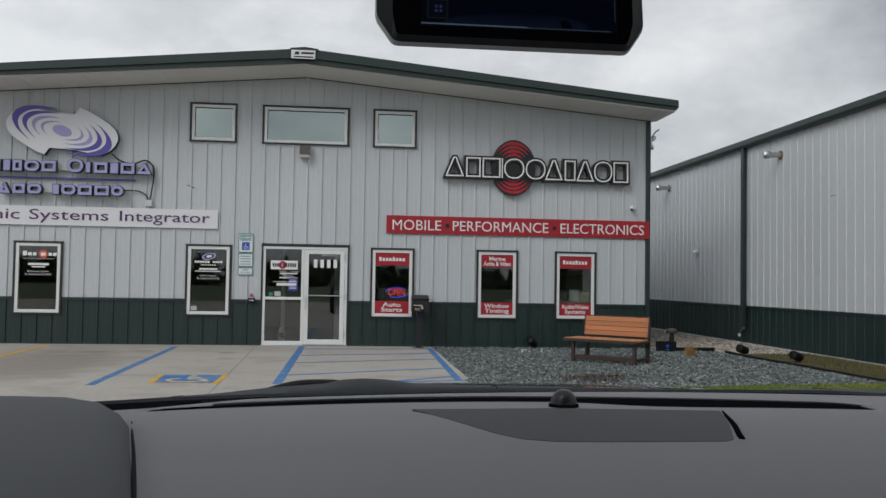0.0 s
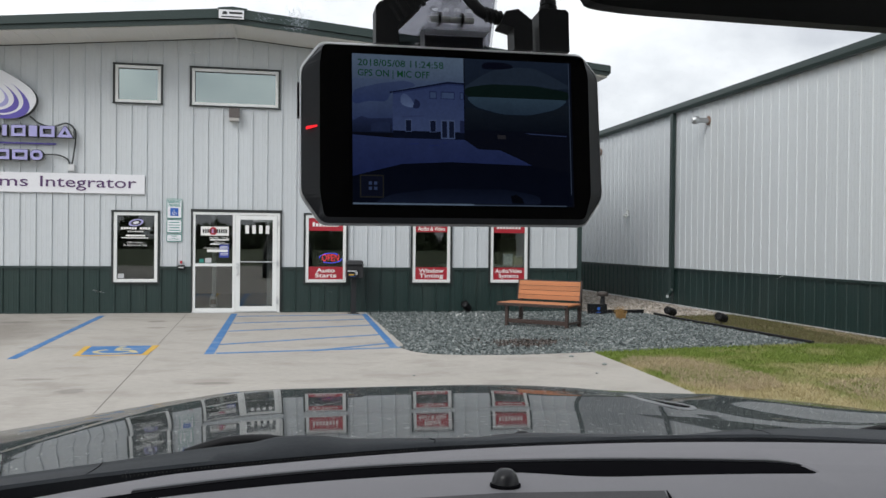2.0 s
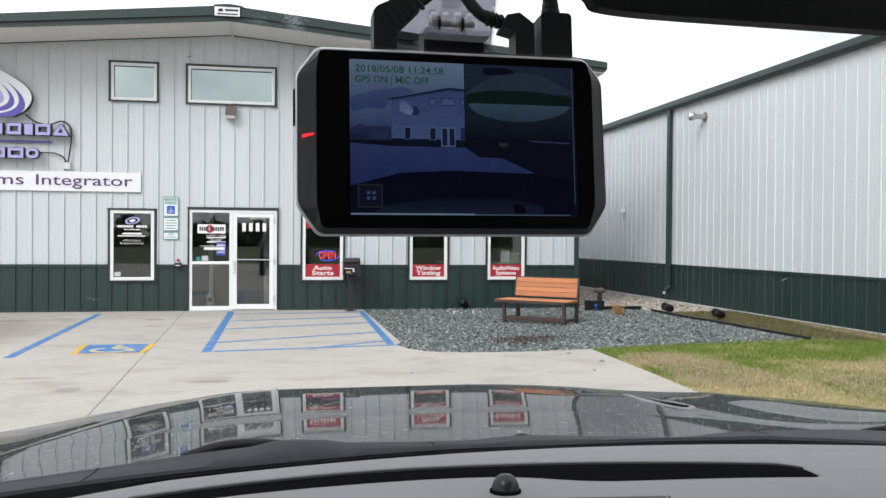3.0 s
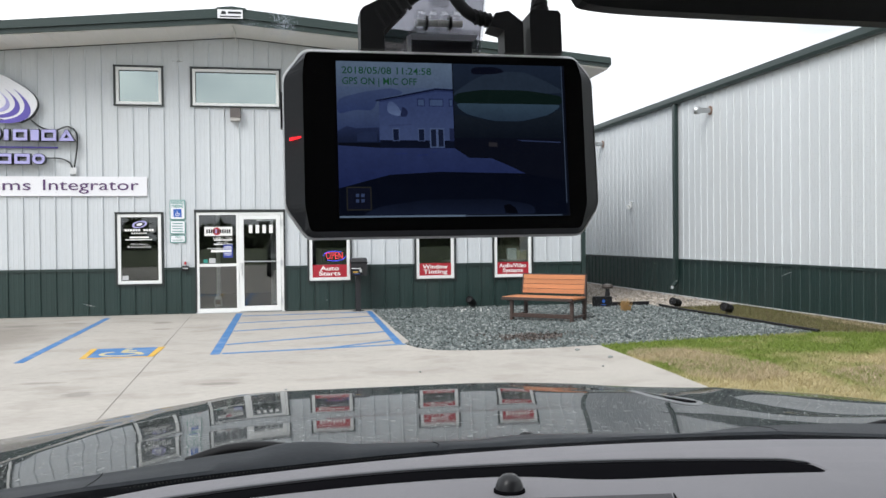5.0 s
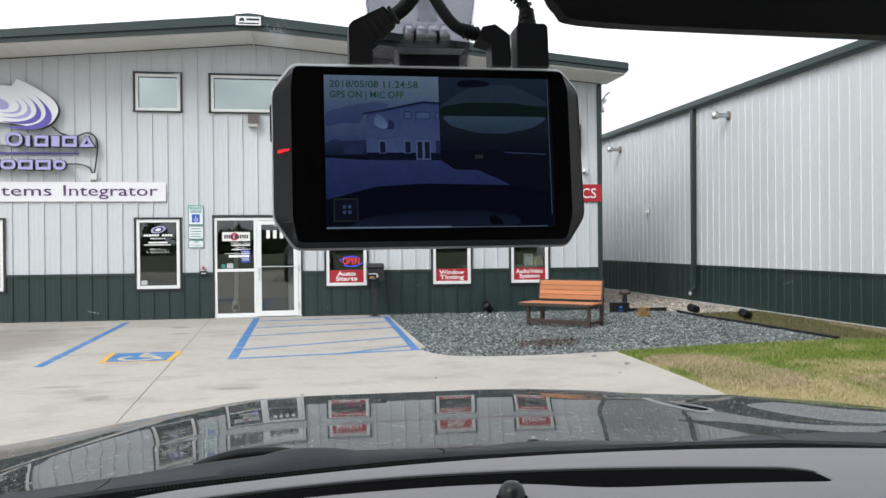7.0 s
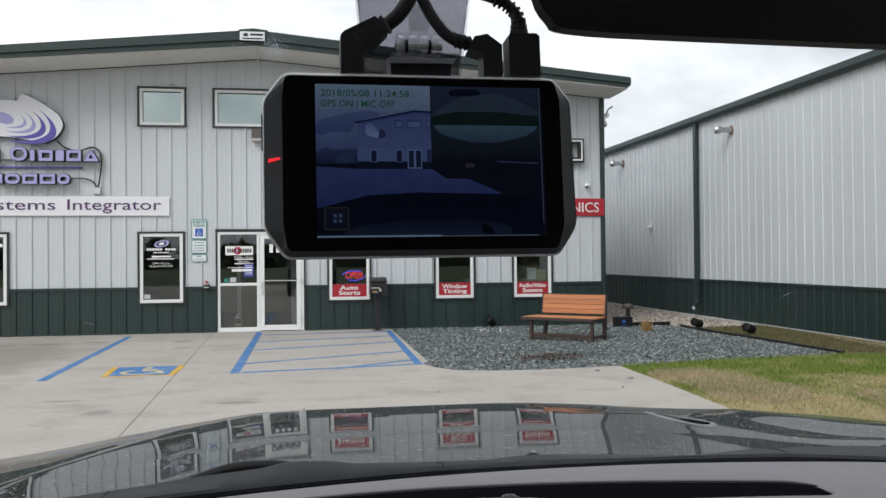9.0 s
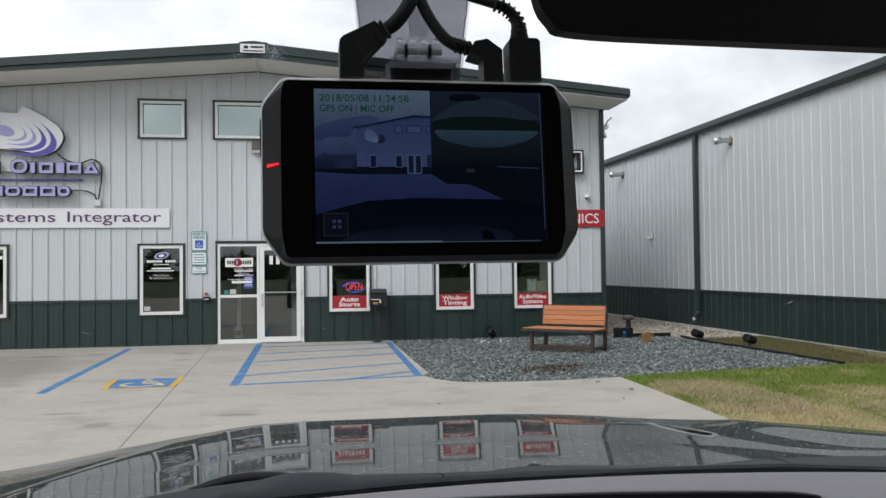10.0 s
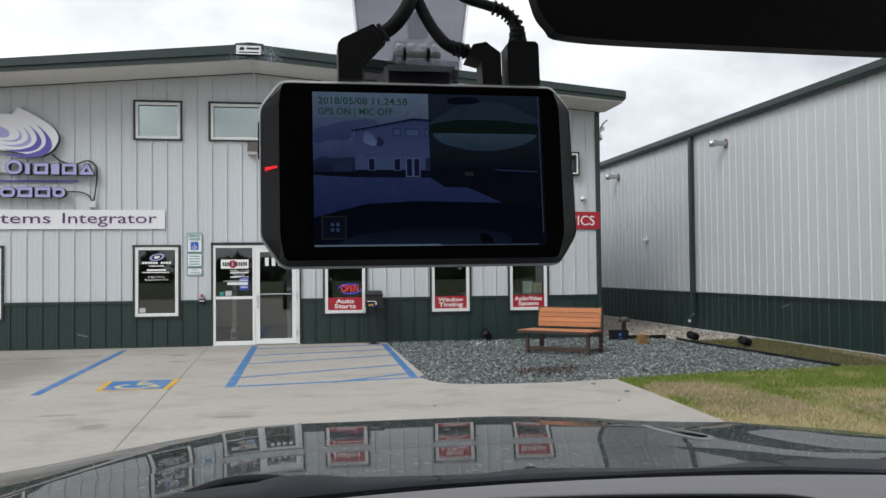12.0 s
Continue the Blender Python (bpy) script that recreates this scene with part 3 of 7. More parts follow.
tagged(stripe((-10.9, 19.0), (-10.85, 12.2), 0.12, "yellow_line", name="bay_line"), "worn yellow painted bay line on the concrete", "road marking")
aisle = thing("access_aisle", "blue hatched access aisle painted on concrete", "road marking")
stripe((-5.84, 19.2), (-5.83, 12.8), 0.125, "blue_line", parent=aisle)
stripe((-3.17, 18.95), (-3.28, 13.3), 0.11, "blue_line", parent=aisle)
for a, b in (((-5.75, 18.55), (-3.24, 18.75)), ((-5.75, 17.10), (-3.24, 17.75)), ((-5.75, 15.70), (-3.26, 16.55)), ((-5.75, 13.85), (-3.28, 14.95)), ((-4.45, 12.98), (-3.34, 13.72))):
    stripe(a, b, 0.08, "blue_faded", z=0.0055, name="hatch", parent=aisle)
stripe((-5.74, 12.85), (-3.20, 13.22), 0.08, "blue_faded", z=0.0065, name="hatch", parent=aisle)

badge = thing("parking_emblem", "blue wheelchair emblem with yellow edges painted on concrete", "road marking")
flat("blue_field", [(-7.46, 12.86), (-6.70, 12.86), (-6.70, 13.80), (-7.52, 13.80)], 0.0, 0.004, "blue_line", badge)
flat("yellow_edge", [(-7.54, 12.80), (-7.465, 12.80), (-7.525, 13.82), (-7.61, 13.82)], 0.0, 0.0045, "yellow_line", badge)
flat("yellow_edge", [(-6.695, 12.80), (-6.62, 12.80), (-6.60, 13.82), (-6.695, 13.82)], 0.0, 0.0045, "yellow_line", badge)
flat("yellow_edge", [(-7.465, 12.80), (-6.695, 12.80), (-6.695, 12.85), (-7.465, 12.85)], 0.0, 0.0045, "yellow_line", badge)
ring = [(-7.10 + 0.24 * math.cos(a), 13.18 + 0.22 * math.sin(a)) for a in (radians(120 + 12 * k) for k in range(21))]
for p, q in zip(ring, ring[1:]):
    stripe(p, q, 0.07, "pale_line", z=0.007, name="emblem_stroke", parent=badge)
for p, q in (((-7.09, 13.55), (-7.08, 13.29)), ((-7.08, 13.29), (-6.89, 13.27)), ((-6.89, 13.27), (-6.80, 13.02)), ((-7.12, 13.66), (-7.03, 13.66)), ((-7.08, 13.45), (-6.93, 13.45))):
    stripe(p, q, 0.075, "pale_line", z=0.0085, name="emblem_stroke", parent=badge)

# planting bed, its edging and the lawn
bed_outline = BED + [(0.95, 12.72), (1.93, 12.85), (3.26, 13.05), (3.20, 15.2), (3.06, 17.0), (3.06, 18.75), (1.86, 18.9), (1.86, 19.46)]
bed = flat("bed_soil", bed_outline, -0.05, -0.022, "soil")
tagged(bed, "dark soil under a slate gravel bed", "soil", kind="structure")
rear_bed = flat("rear_bed_soil", [(1.86, 18.9), (3.06, 18.75), (3.10, 17.9), (4.88, 18.2), (4.88, 30), (1.86, 30)], -0.05, -0.02, "soil")
tagged(rear_bed, "soil under brown river rock between two buildings", "soil", kind="structure")


def inside(p, poly):
    hit = False
    for (ax, ay), (bx, by) in zip(poly, poly[1:] + poly[:1]):
        if (ay > p[1]) != (by > p[1]) and p[0] < ax + (p[1] - ay) / (by - ay) * (bx - ax):
            hit = not hit
    return hit


def scatter_stones(name, poly, count, size, mat, z, label, seed):
    """Angular loose stones spread over an outline, in one mesh."""
    rng = np.random.default_rng(seed)
    xs, ys = [p[0] for p in poly], [p[1] for p in poly]
    base = np.array([(1, 0, 0), (-1, 0, 0), (0, 1, 0), (0, -1, 0), (0, 0, 1), (0, 0, -1)], float)
    tri = np.array([(0, 2, 4), (2, 1, 4), (1, 3, 4), (3, 0, 4), (2, 0, 5), (1, 2, 5), (3, 1, 5), (0, 3, 5)])
    verts, faces, made = [], [], 0
    while made < count:
        p = (rng.uniform(min(xs), max(xs)), rng.uniform(min(ys), max(ys)))
        if not inside(p, poly):
            continue
        s = size * rng.uniform(0.55, 1.45) * np.array([1.0, rng.uniform(0.55, 0.95), rng.uniform(0.35, 0.7)])
        turn = np.array(Euler(rng.uniform(-0.9, 0.9, 2).tolist() + [rng.uniform(0, 6.28)]).to_matrix())
        pts = (base * s * rng.uniform(0.7, 1.2, (6, 1)) + rng.normal(0, 0.18 * size, (6, 3))) @ turn.T + (*p, z + size * rng.uniform(0.0, 0.5))
        faces.append(tri + 6 * made)
        verts.append(pts)
        made += 1
    me = bpy.data.meshes.new(name)
    me.from_pydata(np.concatenate(verts).tolist(), [], np.concatenate(faces).tolist())
    me.materials.append(M[mat])
    return tagged(new(name, me), label, "gravel", kind="stuff")


slate_gravel = scatter_stones("slate_gravel", bed_outline, 30000, 0.030, "gravel", -0.02, "blue-grey crushed slate gravel in the planting bed", 3)
river_rock = scatter_stones("river_rock", [(1.9, 18.95), (3.06, 18.8), (3.12, 18.0), (4.86, 18.3), (4.86, 29), (1.9, 29)], 9000, 0.034, "river_rock", -0.015, "brown river rock between the two buildings", 4)

edging = thing("bed_edging", "black plastic edging strip round the gravel bed", "edging")
part("strip", sweep(smooth_line([(3.28, 13.02, 0.02), (3.24, 14.2, 0.02), (3.18, 15.6, 0.025), (3.10, 17.0, 0.02), (3.08, 18.3, 0.03)], 6), 0.026, 8), "black_plastic", edging)
part("strip", boxed((1.95, 3.06, 18.80, 18.84, -0.03, 0.075), bevel=0.006), "black_plastic", edging)

LAWN = [(-0.80, -14), (-0.78, 0.0), (-0.72, 8.9), (-0.65, 10.1), (-0.60, 11.2), (-0.56, 12.42), (0.95, 12.72), (1.93, 12.85), (3.28, 13.02), (3.22, 15.2), (3.14, 17.0), (3.12, 17.9), (4.88, 18.2), (4.88, -14)]
lawn = flat("lawn_soil", LAWN, -0.05, -0.012, "soil")
lawn.data.materials[0] = M["lawn"]
tagged(lawn, "turf soil under patchy grass", "lawn", kind="structure")


def grass_blades(name, poly, count, seed, label):
    rng = np.random.default_rng(seed)
    xs, ys = [p[0] for p in poly], [p[1] for p in poly]
    p = np.stack([rng.uniform(min(xs), max(xs), 3 * count), rng.uniform(min(ys), max(ys), 3 * count)], -1)
    p = np.array([q for q in p if inside(q, poly)])[:count]
    n = len(p)
    a, h, w = rng.uniform(0, 6.28, n), rng.uniform(0.02, 0.06, n), rng.uniform(0.004, 0.009, n)
    lean = rng.normal(0, 0.6, (n, 2)) * h[:, None]
    dx = np.stack([np.cos(a), np.sin(a)], -1) * w[:, None]
    z = np.full((n, 1), -0.014)
    verts = np.stack([np.hstack([p - dx, z]), np.hstack([p + dx, z]), np.hstack([p + lean, z + h[:, None]])], 1).reshape(-1, 3)
    me = bpy.data.meshes.new(name)
    me.from_pydata(verts.tolist(), [], np.arange(3 * n).reshape(-1, 3).tolist())
    me.materials.append(M["lawn"])
    return tagged(new(name, me), label, "grass", kind="stuff")


grass = grass_blades("grass", [(-0.76, 5.5), (-0.72, 8.9), (-0.65, 10.1), (-0.60, 11.2), (-0.56, 12.42), (0.95, 12.72), (1.93, 12.85), (3.28, 13.02), (4.0, 12.75), (4.86, 12.55), (4.86, 5.5)], 88000, 7, "short patchy lawn, green with dry straw-coloured areas")


def straw_patch(outline, count, seed):
    ob = grass_blades("dry_grass_patch", outline, count, seed, "bleached dry grass beside the concrete edge")
    ob.data.materials.clear()
    ob.data.materials.append(M["straw"])
    return ob


M["straw"] = stone_material("straw", [(0.34, 0.265, 0.175), (0.39, 0.305, 0.20), (0.44, 0.35, 0.235), (0.34, 0.29, 0.17)])
straw_patch([(-0.55, 11.5), (-0.2, 11.9), (0.35, 11.7), (0.55, 11.0), (0.75, 10.2), (0.5, 9.4), (-0.1, 9.2), (-0.55, 9.6), (-0.45, 10.5)], 11000, 11)
straw_patch([(1.0, 9.6), (2.2, 9.9), (3.2, 9.2), (3.0, 8.2), (1.6, 8.0), (0.9, 8.6)], 9000, 12)

M["weeds"] = stone_material("weeds", [(0.075, 0.060, 0.030), (0.13, 0.11, 0.045), (0.10, 0.115, 0.03), (0.21, 0.165, 0.085)])
strip_soil = flat("strip_soil", [(3.29, 13.1), (4.0, 12.75), (4.88, 12.5), (4.88, 18.2), (3.13, 17.85), (3.15, 17.0), (3.23, 15.2)], -0.05, -0.008, "weedy_soil")
tagged(strip_soil, "bare brown soil with weeds beside the shed", "soil", kind="structure")
weeds = grass_blades("weeds", [(3.30, 13.4), (4.2, 12.6), (4.86, 12.4), (4.86, 18.15), (3.16, 17.85), (3.18, 17.0), (3.26, 15.2)], 26000, 13, "brown weedy strip between the bed and the shed")
weeds.data.materials.clear()
weeds.data.materials.append(M["weeds"])
straw_patch([(4.25, 11.8), (4.85, 11.4), (4.85, 16.0), (4.5, 15.0)], 5000, 14)


def far_trees():
    """A dark belt of trees across the road, which the shop windows mirror."""
    rng = np.random.default_rng(5)
    verts, n = [], 0
    for k in range(84):
        cx_, cy_, h = -135 + 3.3 * k + rng.uniform(-1.5, 1.5), -118 + rng.uniform(-6, 6), rng.uniform(2.6, 4.6)
        for j in range(230):
            a, r = rng.uniform(0, 6.28), rng.uniform(0, 1) ** 0.5
            z = rng.uniform(0.01, 1.0)
            w_ = 2.8 * r * (1.05 - 0.75 * z)
            c = np.array([cx_ + w_ * math.cos(a), cy_ + w_ * math.sin(a), z * h])
            verts.append(c + rng.normal(0, 0.75, (3, 3)))
        verts.append(np.array([(cx_ - 0.15, cy_, -0.06), (cx_ + 0.15, cy_, -0.06), (cx_, cy_, 0.75 * h)]))
    me = bpy.data.meshes.new("far_trees")
    v = np.concatenate(verts)
    me.from_pydata(v.tolist(), [], np.arange(len(v)).reshape(-1, 3).tolist())
    me.materials.append(M["leaves"])
    return tagged(new("far_trees", me), "dark belt of far trees across the road", "trees", kind="stuff")


M["leaves"] = stone_material("leaves", [(0.045, 0.062, 0.028), (0.075, 0.10, 0.045), (0.11, 0.14, 0.065)])
far_trees()


# ---- the shop building ----
RIDGE_X, LEFT_X, RIGHT_X = -5.87, -15.2, 1.80
WAINSCOT = 0.95
WINDOWS = [(-11.77, -10.82), (-8.305, -7.38), (-4.415, -3.49), (-2.10, -1.20), (-0.345, 0.57)]
WIN_Z = (0.652, 2.088)
UPPER = [(-8.295, -7.335), (-6.78, -4.95), (-4.415, -3.485)]
UP_Z = (4.350, 5.108)
DOOR = (-6.73, -4.90, 0.0, 2.115)
HOLES = [(a, b, *WIN_Z) for a, b in WINDOWS] + [(a, b, *UP_Z) for a, b in UPPER] + [DOOR]


def roof_line(x):
    return 5.77 - 0.0885 * abs(x - RIDGE_X)


def spans(x0, x1, lo, hi, holes):
    """The upright stretches of wall between x0 and x1 that no opening takes."""
    cut = sorted((c, d) for a, b, c, d in holes if a < (x0 + x1) / 2 < b)
    out, z = [], lo
    for c, d in cut:
        if c > z:
            out.append((z, min(c, hi)))
        z = max(z, d)
    if z < hi:
        out.append((z, hi))
    return [(a, b) for a, b in out if b - a > 1e-4]


RIB_HIGH, RIB_FROM = 0.026, 1.3476


def rib(u):
    """The steel sheet's profile: a tall rib each 0.305 m and two low stiffeners between."""
    u = u % 0.3048
    for at, half, top, high in ((0.1524, 0.020, 0.010, RIB_HIGH), (0.045, 0.018, 0.006, 0.002), (0.260, 0.018, 0.006, 0.002)):
        d = abs(u - at)
        if d < half:
            return high * min(1.0, (half - d) / (half - top))
    return 0.0


RIB_X = sorted(c + s * k for c, half, top in ((0.1524, 0.020, 0.010), (0.045, 0.018, 0.006), (0.260, 0.018, 0.006)) for k in (half, top) for s in (-1, 1))


def sheet(x0, x1, lo, hi, holes, origin, place):
    """One ribbed steel sheet; lo and hi give its lower and upper edge at x, place puts (x, out, z) into the world."""
    xs = {x0, x1}
    k = math.floor((x0 - origin) / 0.3048)
    while origin + k * 0.3048 < x1:
        xs.update(x for x in (origin + k * 0.3048 + r for r in RIB_X) if x0 < x < x1)
        k += 1
    xs.update(e for h in holes for e in h[:2] if x0 < e < x1)
    xs = sorted(xs)
    bm = bmesh.new()
    for a, b in zip(xs, xs[1:]):
        if b - a < 1e-5:
            continue
        ha, hb = rib(a - origin), rib(b - origin)
        for z0, z1 in spans(a, b, lo, hi((a + b) / 2), holes):
            top = z1 >= hi((a + b) / 2) - 1e-6
            q = [(a, ha, z0), (b, hb, z0), (b, hb, hi(b) if top else z1), (a, ha, hi(a) if top else z1)]
            bm.faces.new([bm.verts.new(place(*p)) for p in q])
    bmesh.ops.remove_doubles(bm, verts=bm.verts[:], dist=1e-5)
    return bm


def slab_with_holes(x0, x1, hi, y0, y1, holes):
    """A thick wall with openings that go through it."""
    xs = sorted({x0, x1, RIDGE_X} | {e for h in holes for e in h[:2]})
    bm = bmesh.new()
    for a, b in zip(xs, xs[1:]):
        for z0, z1 in spans(a, b, 0.0, min(hi(a), hi(b)), holes):
            box(bm, a, b, y0, y1, z0, z1)
    return bm


front = lambda x, out, z: (x, WALL_Y - 0.03 - out, z)
shop = thing("wall_front", "white ribbed steel shop front over a dark green wainscot", "wall", kind="structure")
part("wall_core", slab_with_holes(LEFT_X + 0.05, RIGHT_X - 0.05, roof_line, WALL_Y - 0.028, WALL_Y + 0.15, HOLES), "insulation", shop)
x = RIGHT_X - 0.06
while x > LEFT_X + 0.1:
    a = max(LEFT_X, x - 0.9144)
    bm = sheet(a, x, WAINSCOT, lambda q: roof_line(q) + 0.032, HOLES, RIB_FROM, front)
    if bm.faces:
        part("panel", bm, "white_steel", shop)
    bm = sheet(a, x, 0.02, lambda q: WAINSCOT - 0.03, HOLES, RIB_FROM, lambda p, o, z: (p, WALL_Y - 0.033 - o, z))
    if bm.faces:
        part("wainscot_panel", bm, "green_steel", shop)
    x = a
# cap on the wainscot and foot trim, cut by the openings
for z0, z1, d, mat in ((WAINSCOT - 0.035, WAINSCOT + 0.02, 0.070, "green_trim"), (0.0, 0.03, 0.050, "green_trim")):
    cuts = sorted((a - 0.002, b + 0.002) for a, b, c, e in HOLES if c <= z0 + 0.001 and e >= z1)
    at = LEFT_X
    for a, b in cuts + [(RIGHT_X - 0.09, 99)]:
        if a > at:
            part("trim_strip", boxed((at, a, WALL_Y - d, WALL_Y - 0.031, z0, z1)), mat, shop)
        at = b
part("corner_trim", boxed((RIGHT_X - 0.085, RIGHT_X + 0.012, WALL_Y - 0.078, WALL_Y + 0.09, 0.0, 5.085)), "green_trim", shop)
part("corner_trim", boxed((LEFT_X - 0.01, LEFT_X + 0.08, WALL_Y - 0.078, WALL_Y + 0.09, 0.0, 4.94)), "green_trim", shop)

side_wall = part("wall_side", boxed((RIGHT_X - 0.18, RIGHT_X, WALL_Y + 0.092, 41.0, 0.0, 5.08)), "shed_white")
tagged(side_wall, "white steel side wall of the shop", "wall", kind="structure")
side_wall_far = part("wall_side", boxed((LEFT_X, LEFT_X + 0.18, WALL_Y + 0.152, 41.0, 0.0, 4.93)), "white_steel")
tagged(side_wall_far, "white steel side wall of the shop", "wall", kind="structure")
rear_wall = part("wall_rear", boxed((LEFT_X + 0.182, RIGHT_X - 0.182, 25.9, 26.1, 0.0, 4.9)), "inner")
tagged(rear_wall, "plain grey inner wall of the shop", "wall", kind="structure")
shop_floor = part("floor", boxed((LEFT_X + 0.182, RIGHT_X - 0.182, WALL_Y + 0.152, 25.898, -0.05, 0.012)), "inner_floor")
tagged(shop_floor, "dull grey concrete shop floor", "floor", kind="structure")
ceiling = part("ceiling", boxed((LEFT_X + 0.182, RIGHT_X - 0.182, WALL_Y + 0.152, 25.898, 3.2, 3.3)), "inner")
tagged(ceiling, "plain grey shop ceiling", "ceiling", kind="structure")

# roof, soffit and rake trim
EAVE_Y = 18.3
TIP_X, TIP_L = 1.96, -15.6


def gable(top, drop, x0=TIP_L, x1=TIP_X):
    """Outline of a gable band: ridge height, fall a metre, for its upper and lower line."""
    up = lambda q: top[0] - top[1] * abs(q - RIDGE_X)
    dn = lambda q: drop[0] - drop[1] * abs(q - RIDGE_X)
    return [(x0, dn(x0)), (RIDGE_X, dn(RIDGE_X)), (x1, dn(x1)), (x1, up(x1)), (RIDGE_X, up(RIDGE_X)), (x0, up(x0))]


roof = thing("roof", "low-pitched dark green steel roof with deep white soffit", "roof", kind="structure")
part("roof_sheet", prism(gable((6.055, 0.0945), (5.960, 0.0900)), EAVE_Y + 0.02, 41.5), "green_trim", roof)
part("rake_trim", prism(gable((6.078, 0.0948), (5.895, 0.0885)), EAVE_Y - 0.075, EAVE_Y + 0.018), "green_trim", roof, "upper dark green rake trim")
part("rake_trim", prism(gable((5.893, 0.0887), (5.787, 0.0835)), EAVE_Y - 0.03, EAVE_Y + 0.018), "green_trim", roof)
part("soffit", prism(gable((5.820, 0.0850), (5.778, 0.0870), TIP_L + 0.02, TIP_X - 0.02), EAVE_Y + 0.02, WALL_Y - 0.05), "soffit", roof, "white ribbed soffit")
# dark strip drawn for the trim's shadow line under the soffit
part("soffit_trim", prism(gable((5.781, 0.0870), (5.762, 0.0870), LEFT_X, RIGHT_X), WALL_Y - 0.066, WALL_Y - 0.052), "dark_trim", roof)
q = TIP_L + 0.2
while q < TIP_X - 0.1:
    zz = 5.778 - 0.0870 * abs(q - RIDGE_X)
    part("soffit_rib", boxed((q, q + 0.012, EAVE_Y + 0.03, WALL_Y - 0.055, zz - 0.006, zz + 0.002)), "soffit", roof)
    q += 0.305
part("eave_trim", boxed((TIP_X - 0.02, TIP_X + 0.03, EAVE_Y - 0.05, 41.4, 5.170, 5.330)), "green_trim", roof)
part("ridge_cap", prism([(RIDGE_X - 0.28, 6.030), (RIDGE_X - 0.28, 6.070), (RIDGE_X, 6.100), (RIDGE_X + 0.28, 6.070), (RIDGE_X + 0.28, 6.030)], EAVE_Y - 0.10, EAVE_Y - 0.076), "green_trim", roof)
maker_plate = thing("maker_plate", "small white maker's plate on the roof ridge", "sign")
part("plate", boxed((-6.13, -5.65, EAVE_Y - 0.115, EAVE_Y - 0.101, 5.855, 6.030), bevel=0.004), "sign_white", maker_plate)
part("print_bar", boxed((-5.93, -5.68, EAVE_Y - 0.118, EAVE_Y - 0.1155, 5.950, 5.990)), "black_letter", maker_plate)
part("print_bar", boxed((-6.08, -5.69, EAVE_Y - 0.118, EAVE_Y - 0.1155, 5.880, 5.905)), "black_letter", maker_plate)
part("print_mark", prism([(-6.07, 5.935), (-5.97, 5.935), (-5.97, 5.980), (-6.0, 6.000), (-6.05, 5.990)], EAVE_Y - 0.118, EAVE_Y - 0.1155), "black_letter", maker_plate)
part("drop_tube", sweep([(RIDGE_X + 0.02, WALL_Y - 0.09, 5.715), (RIDGE_X + 0.02, WALL_Y - 0.6, 5.745), (RIDGE_X, EAVE_Y + 0.06, 5.760)], 0.016, 10), "soffit", roof)


def window(name, x0, x1, z0, z1, pane, label, casing=0.040, rail=0.066, gasket=False):
    """A fixed window: dark steel casing, white vinyl frame, one pane."""
    ob = thing(name, label, "window", kind="structure")
    y = WALL_Y
    box_list = [(x0 - 0.012, x0 + casing - 0.012, y - 0.075, y + 0.02, z0 - 0.012, z1), (x1 - casing + 0.012, x1 + 0.012, y - 0.075, y + 0.02, z0 - 0.012, z1), (x0 - 0.016, x1 + 0.016, y - 0.082, y + 0.02, z1 + 0.0005, z1 + 0.036)]
    for s in box_list:
        part("casing", boxed(s), "dark_trim", ob)
    part("window_sill", boxed((x0 - 0.016, x1 + 0.016, y - 0.088, y + 0.02, z0 - 0.040, z0 - 0.0125)), "dark_trim", ob)
    a, b, c, d = x0 + casing - 0.011, x1 - casing + 0.011, z0 - 0.011, z1 - 0.002
    for s in ((a, a + rail, c, d), (b - rail, b, c, d), (a + rail + 0.0005, b - rail - 0.0005, c, c + rail), (a + rail + 0.0005, b - rail - 0.0005, d - rail, d)):
        part("window_frame", boxed((s[0], s[1], y - 0.062, y + 0.015, s[2], s[3]), bevel=0.006), "white_paint", ob, "white vinyl frame")
    p = part("pane", boxed((a + rail - 0.004, b - rail + 0.004, y - 0.03, y - 0.024, c + rail - 0.004, d - rail + 0.004)), pane, ob)
    p.visible_shadow = False
    # dark strips at head and left side stand in for the recess shadow
    if gasket:
        for g in ((a + rail, b - rail, d - rail - 0.018, d - rail - 0.0005), (a + rail + 0.0005, a + rail + 0.012, c + rail, d - rail - 0.0185)):
            part("gasket", boxed((g[0], g[1], y - 0.046, y - 0.031, g[2], g[3])), "dark_trim", ob)
    ob["pane_box"] = (a + rail, b - rail, c + rail, d - rail)
    return ob


GLASS_Y = WALL_Y - 0.036
lower_windows = [window("window_%d" % (k + 1), a, b, *WIN_Z, "window_glass", "tall fixed shop window with white frame and dark glass") for k, (a, b) in enumerate(WINDOWS)]
for k, (a, b) in enumerate(UPPER):
    window("window_%d" % (k + 6), a, b, *UP_Z, "upper_glass", "high fixed window with white frame that mirrors the sky", casing=0.042, rail=0.060, gasket=True)


def decal(name, x0, x1, z0, z1, mat, parent, lift=0.002, label=""):
    return part(name, boxed((x0, x1, GLASS_Y - lift - 0.0015, GLASS_Y - lift, z0, z1)), mat, parent, label)


WORD_WIDE = {"Auto": 0.40, "Starts": 0.46, "Marine": 0.36, "Audio & Video": 0.60, "Window": 0.56, "Tinting": 0.54, "Audio/Video": 0.62, "Systems": 0.46}


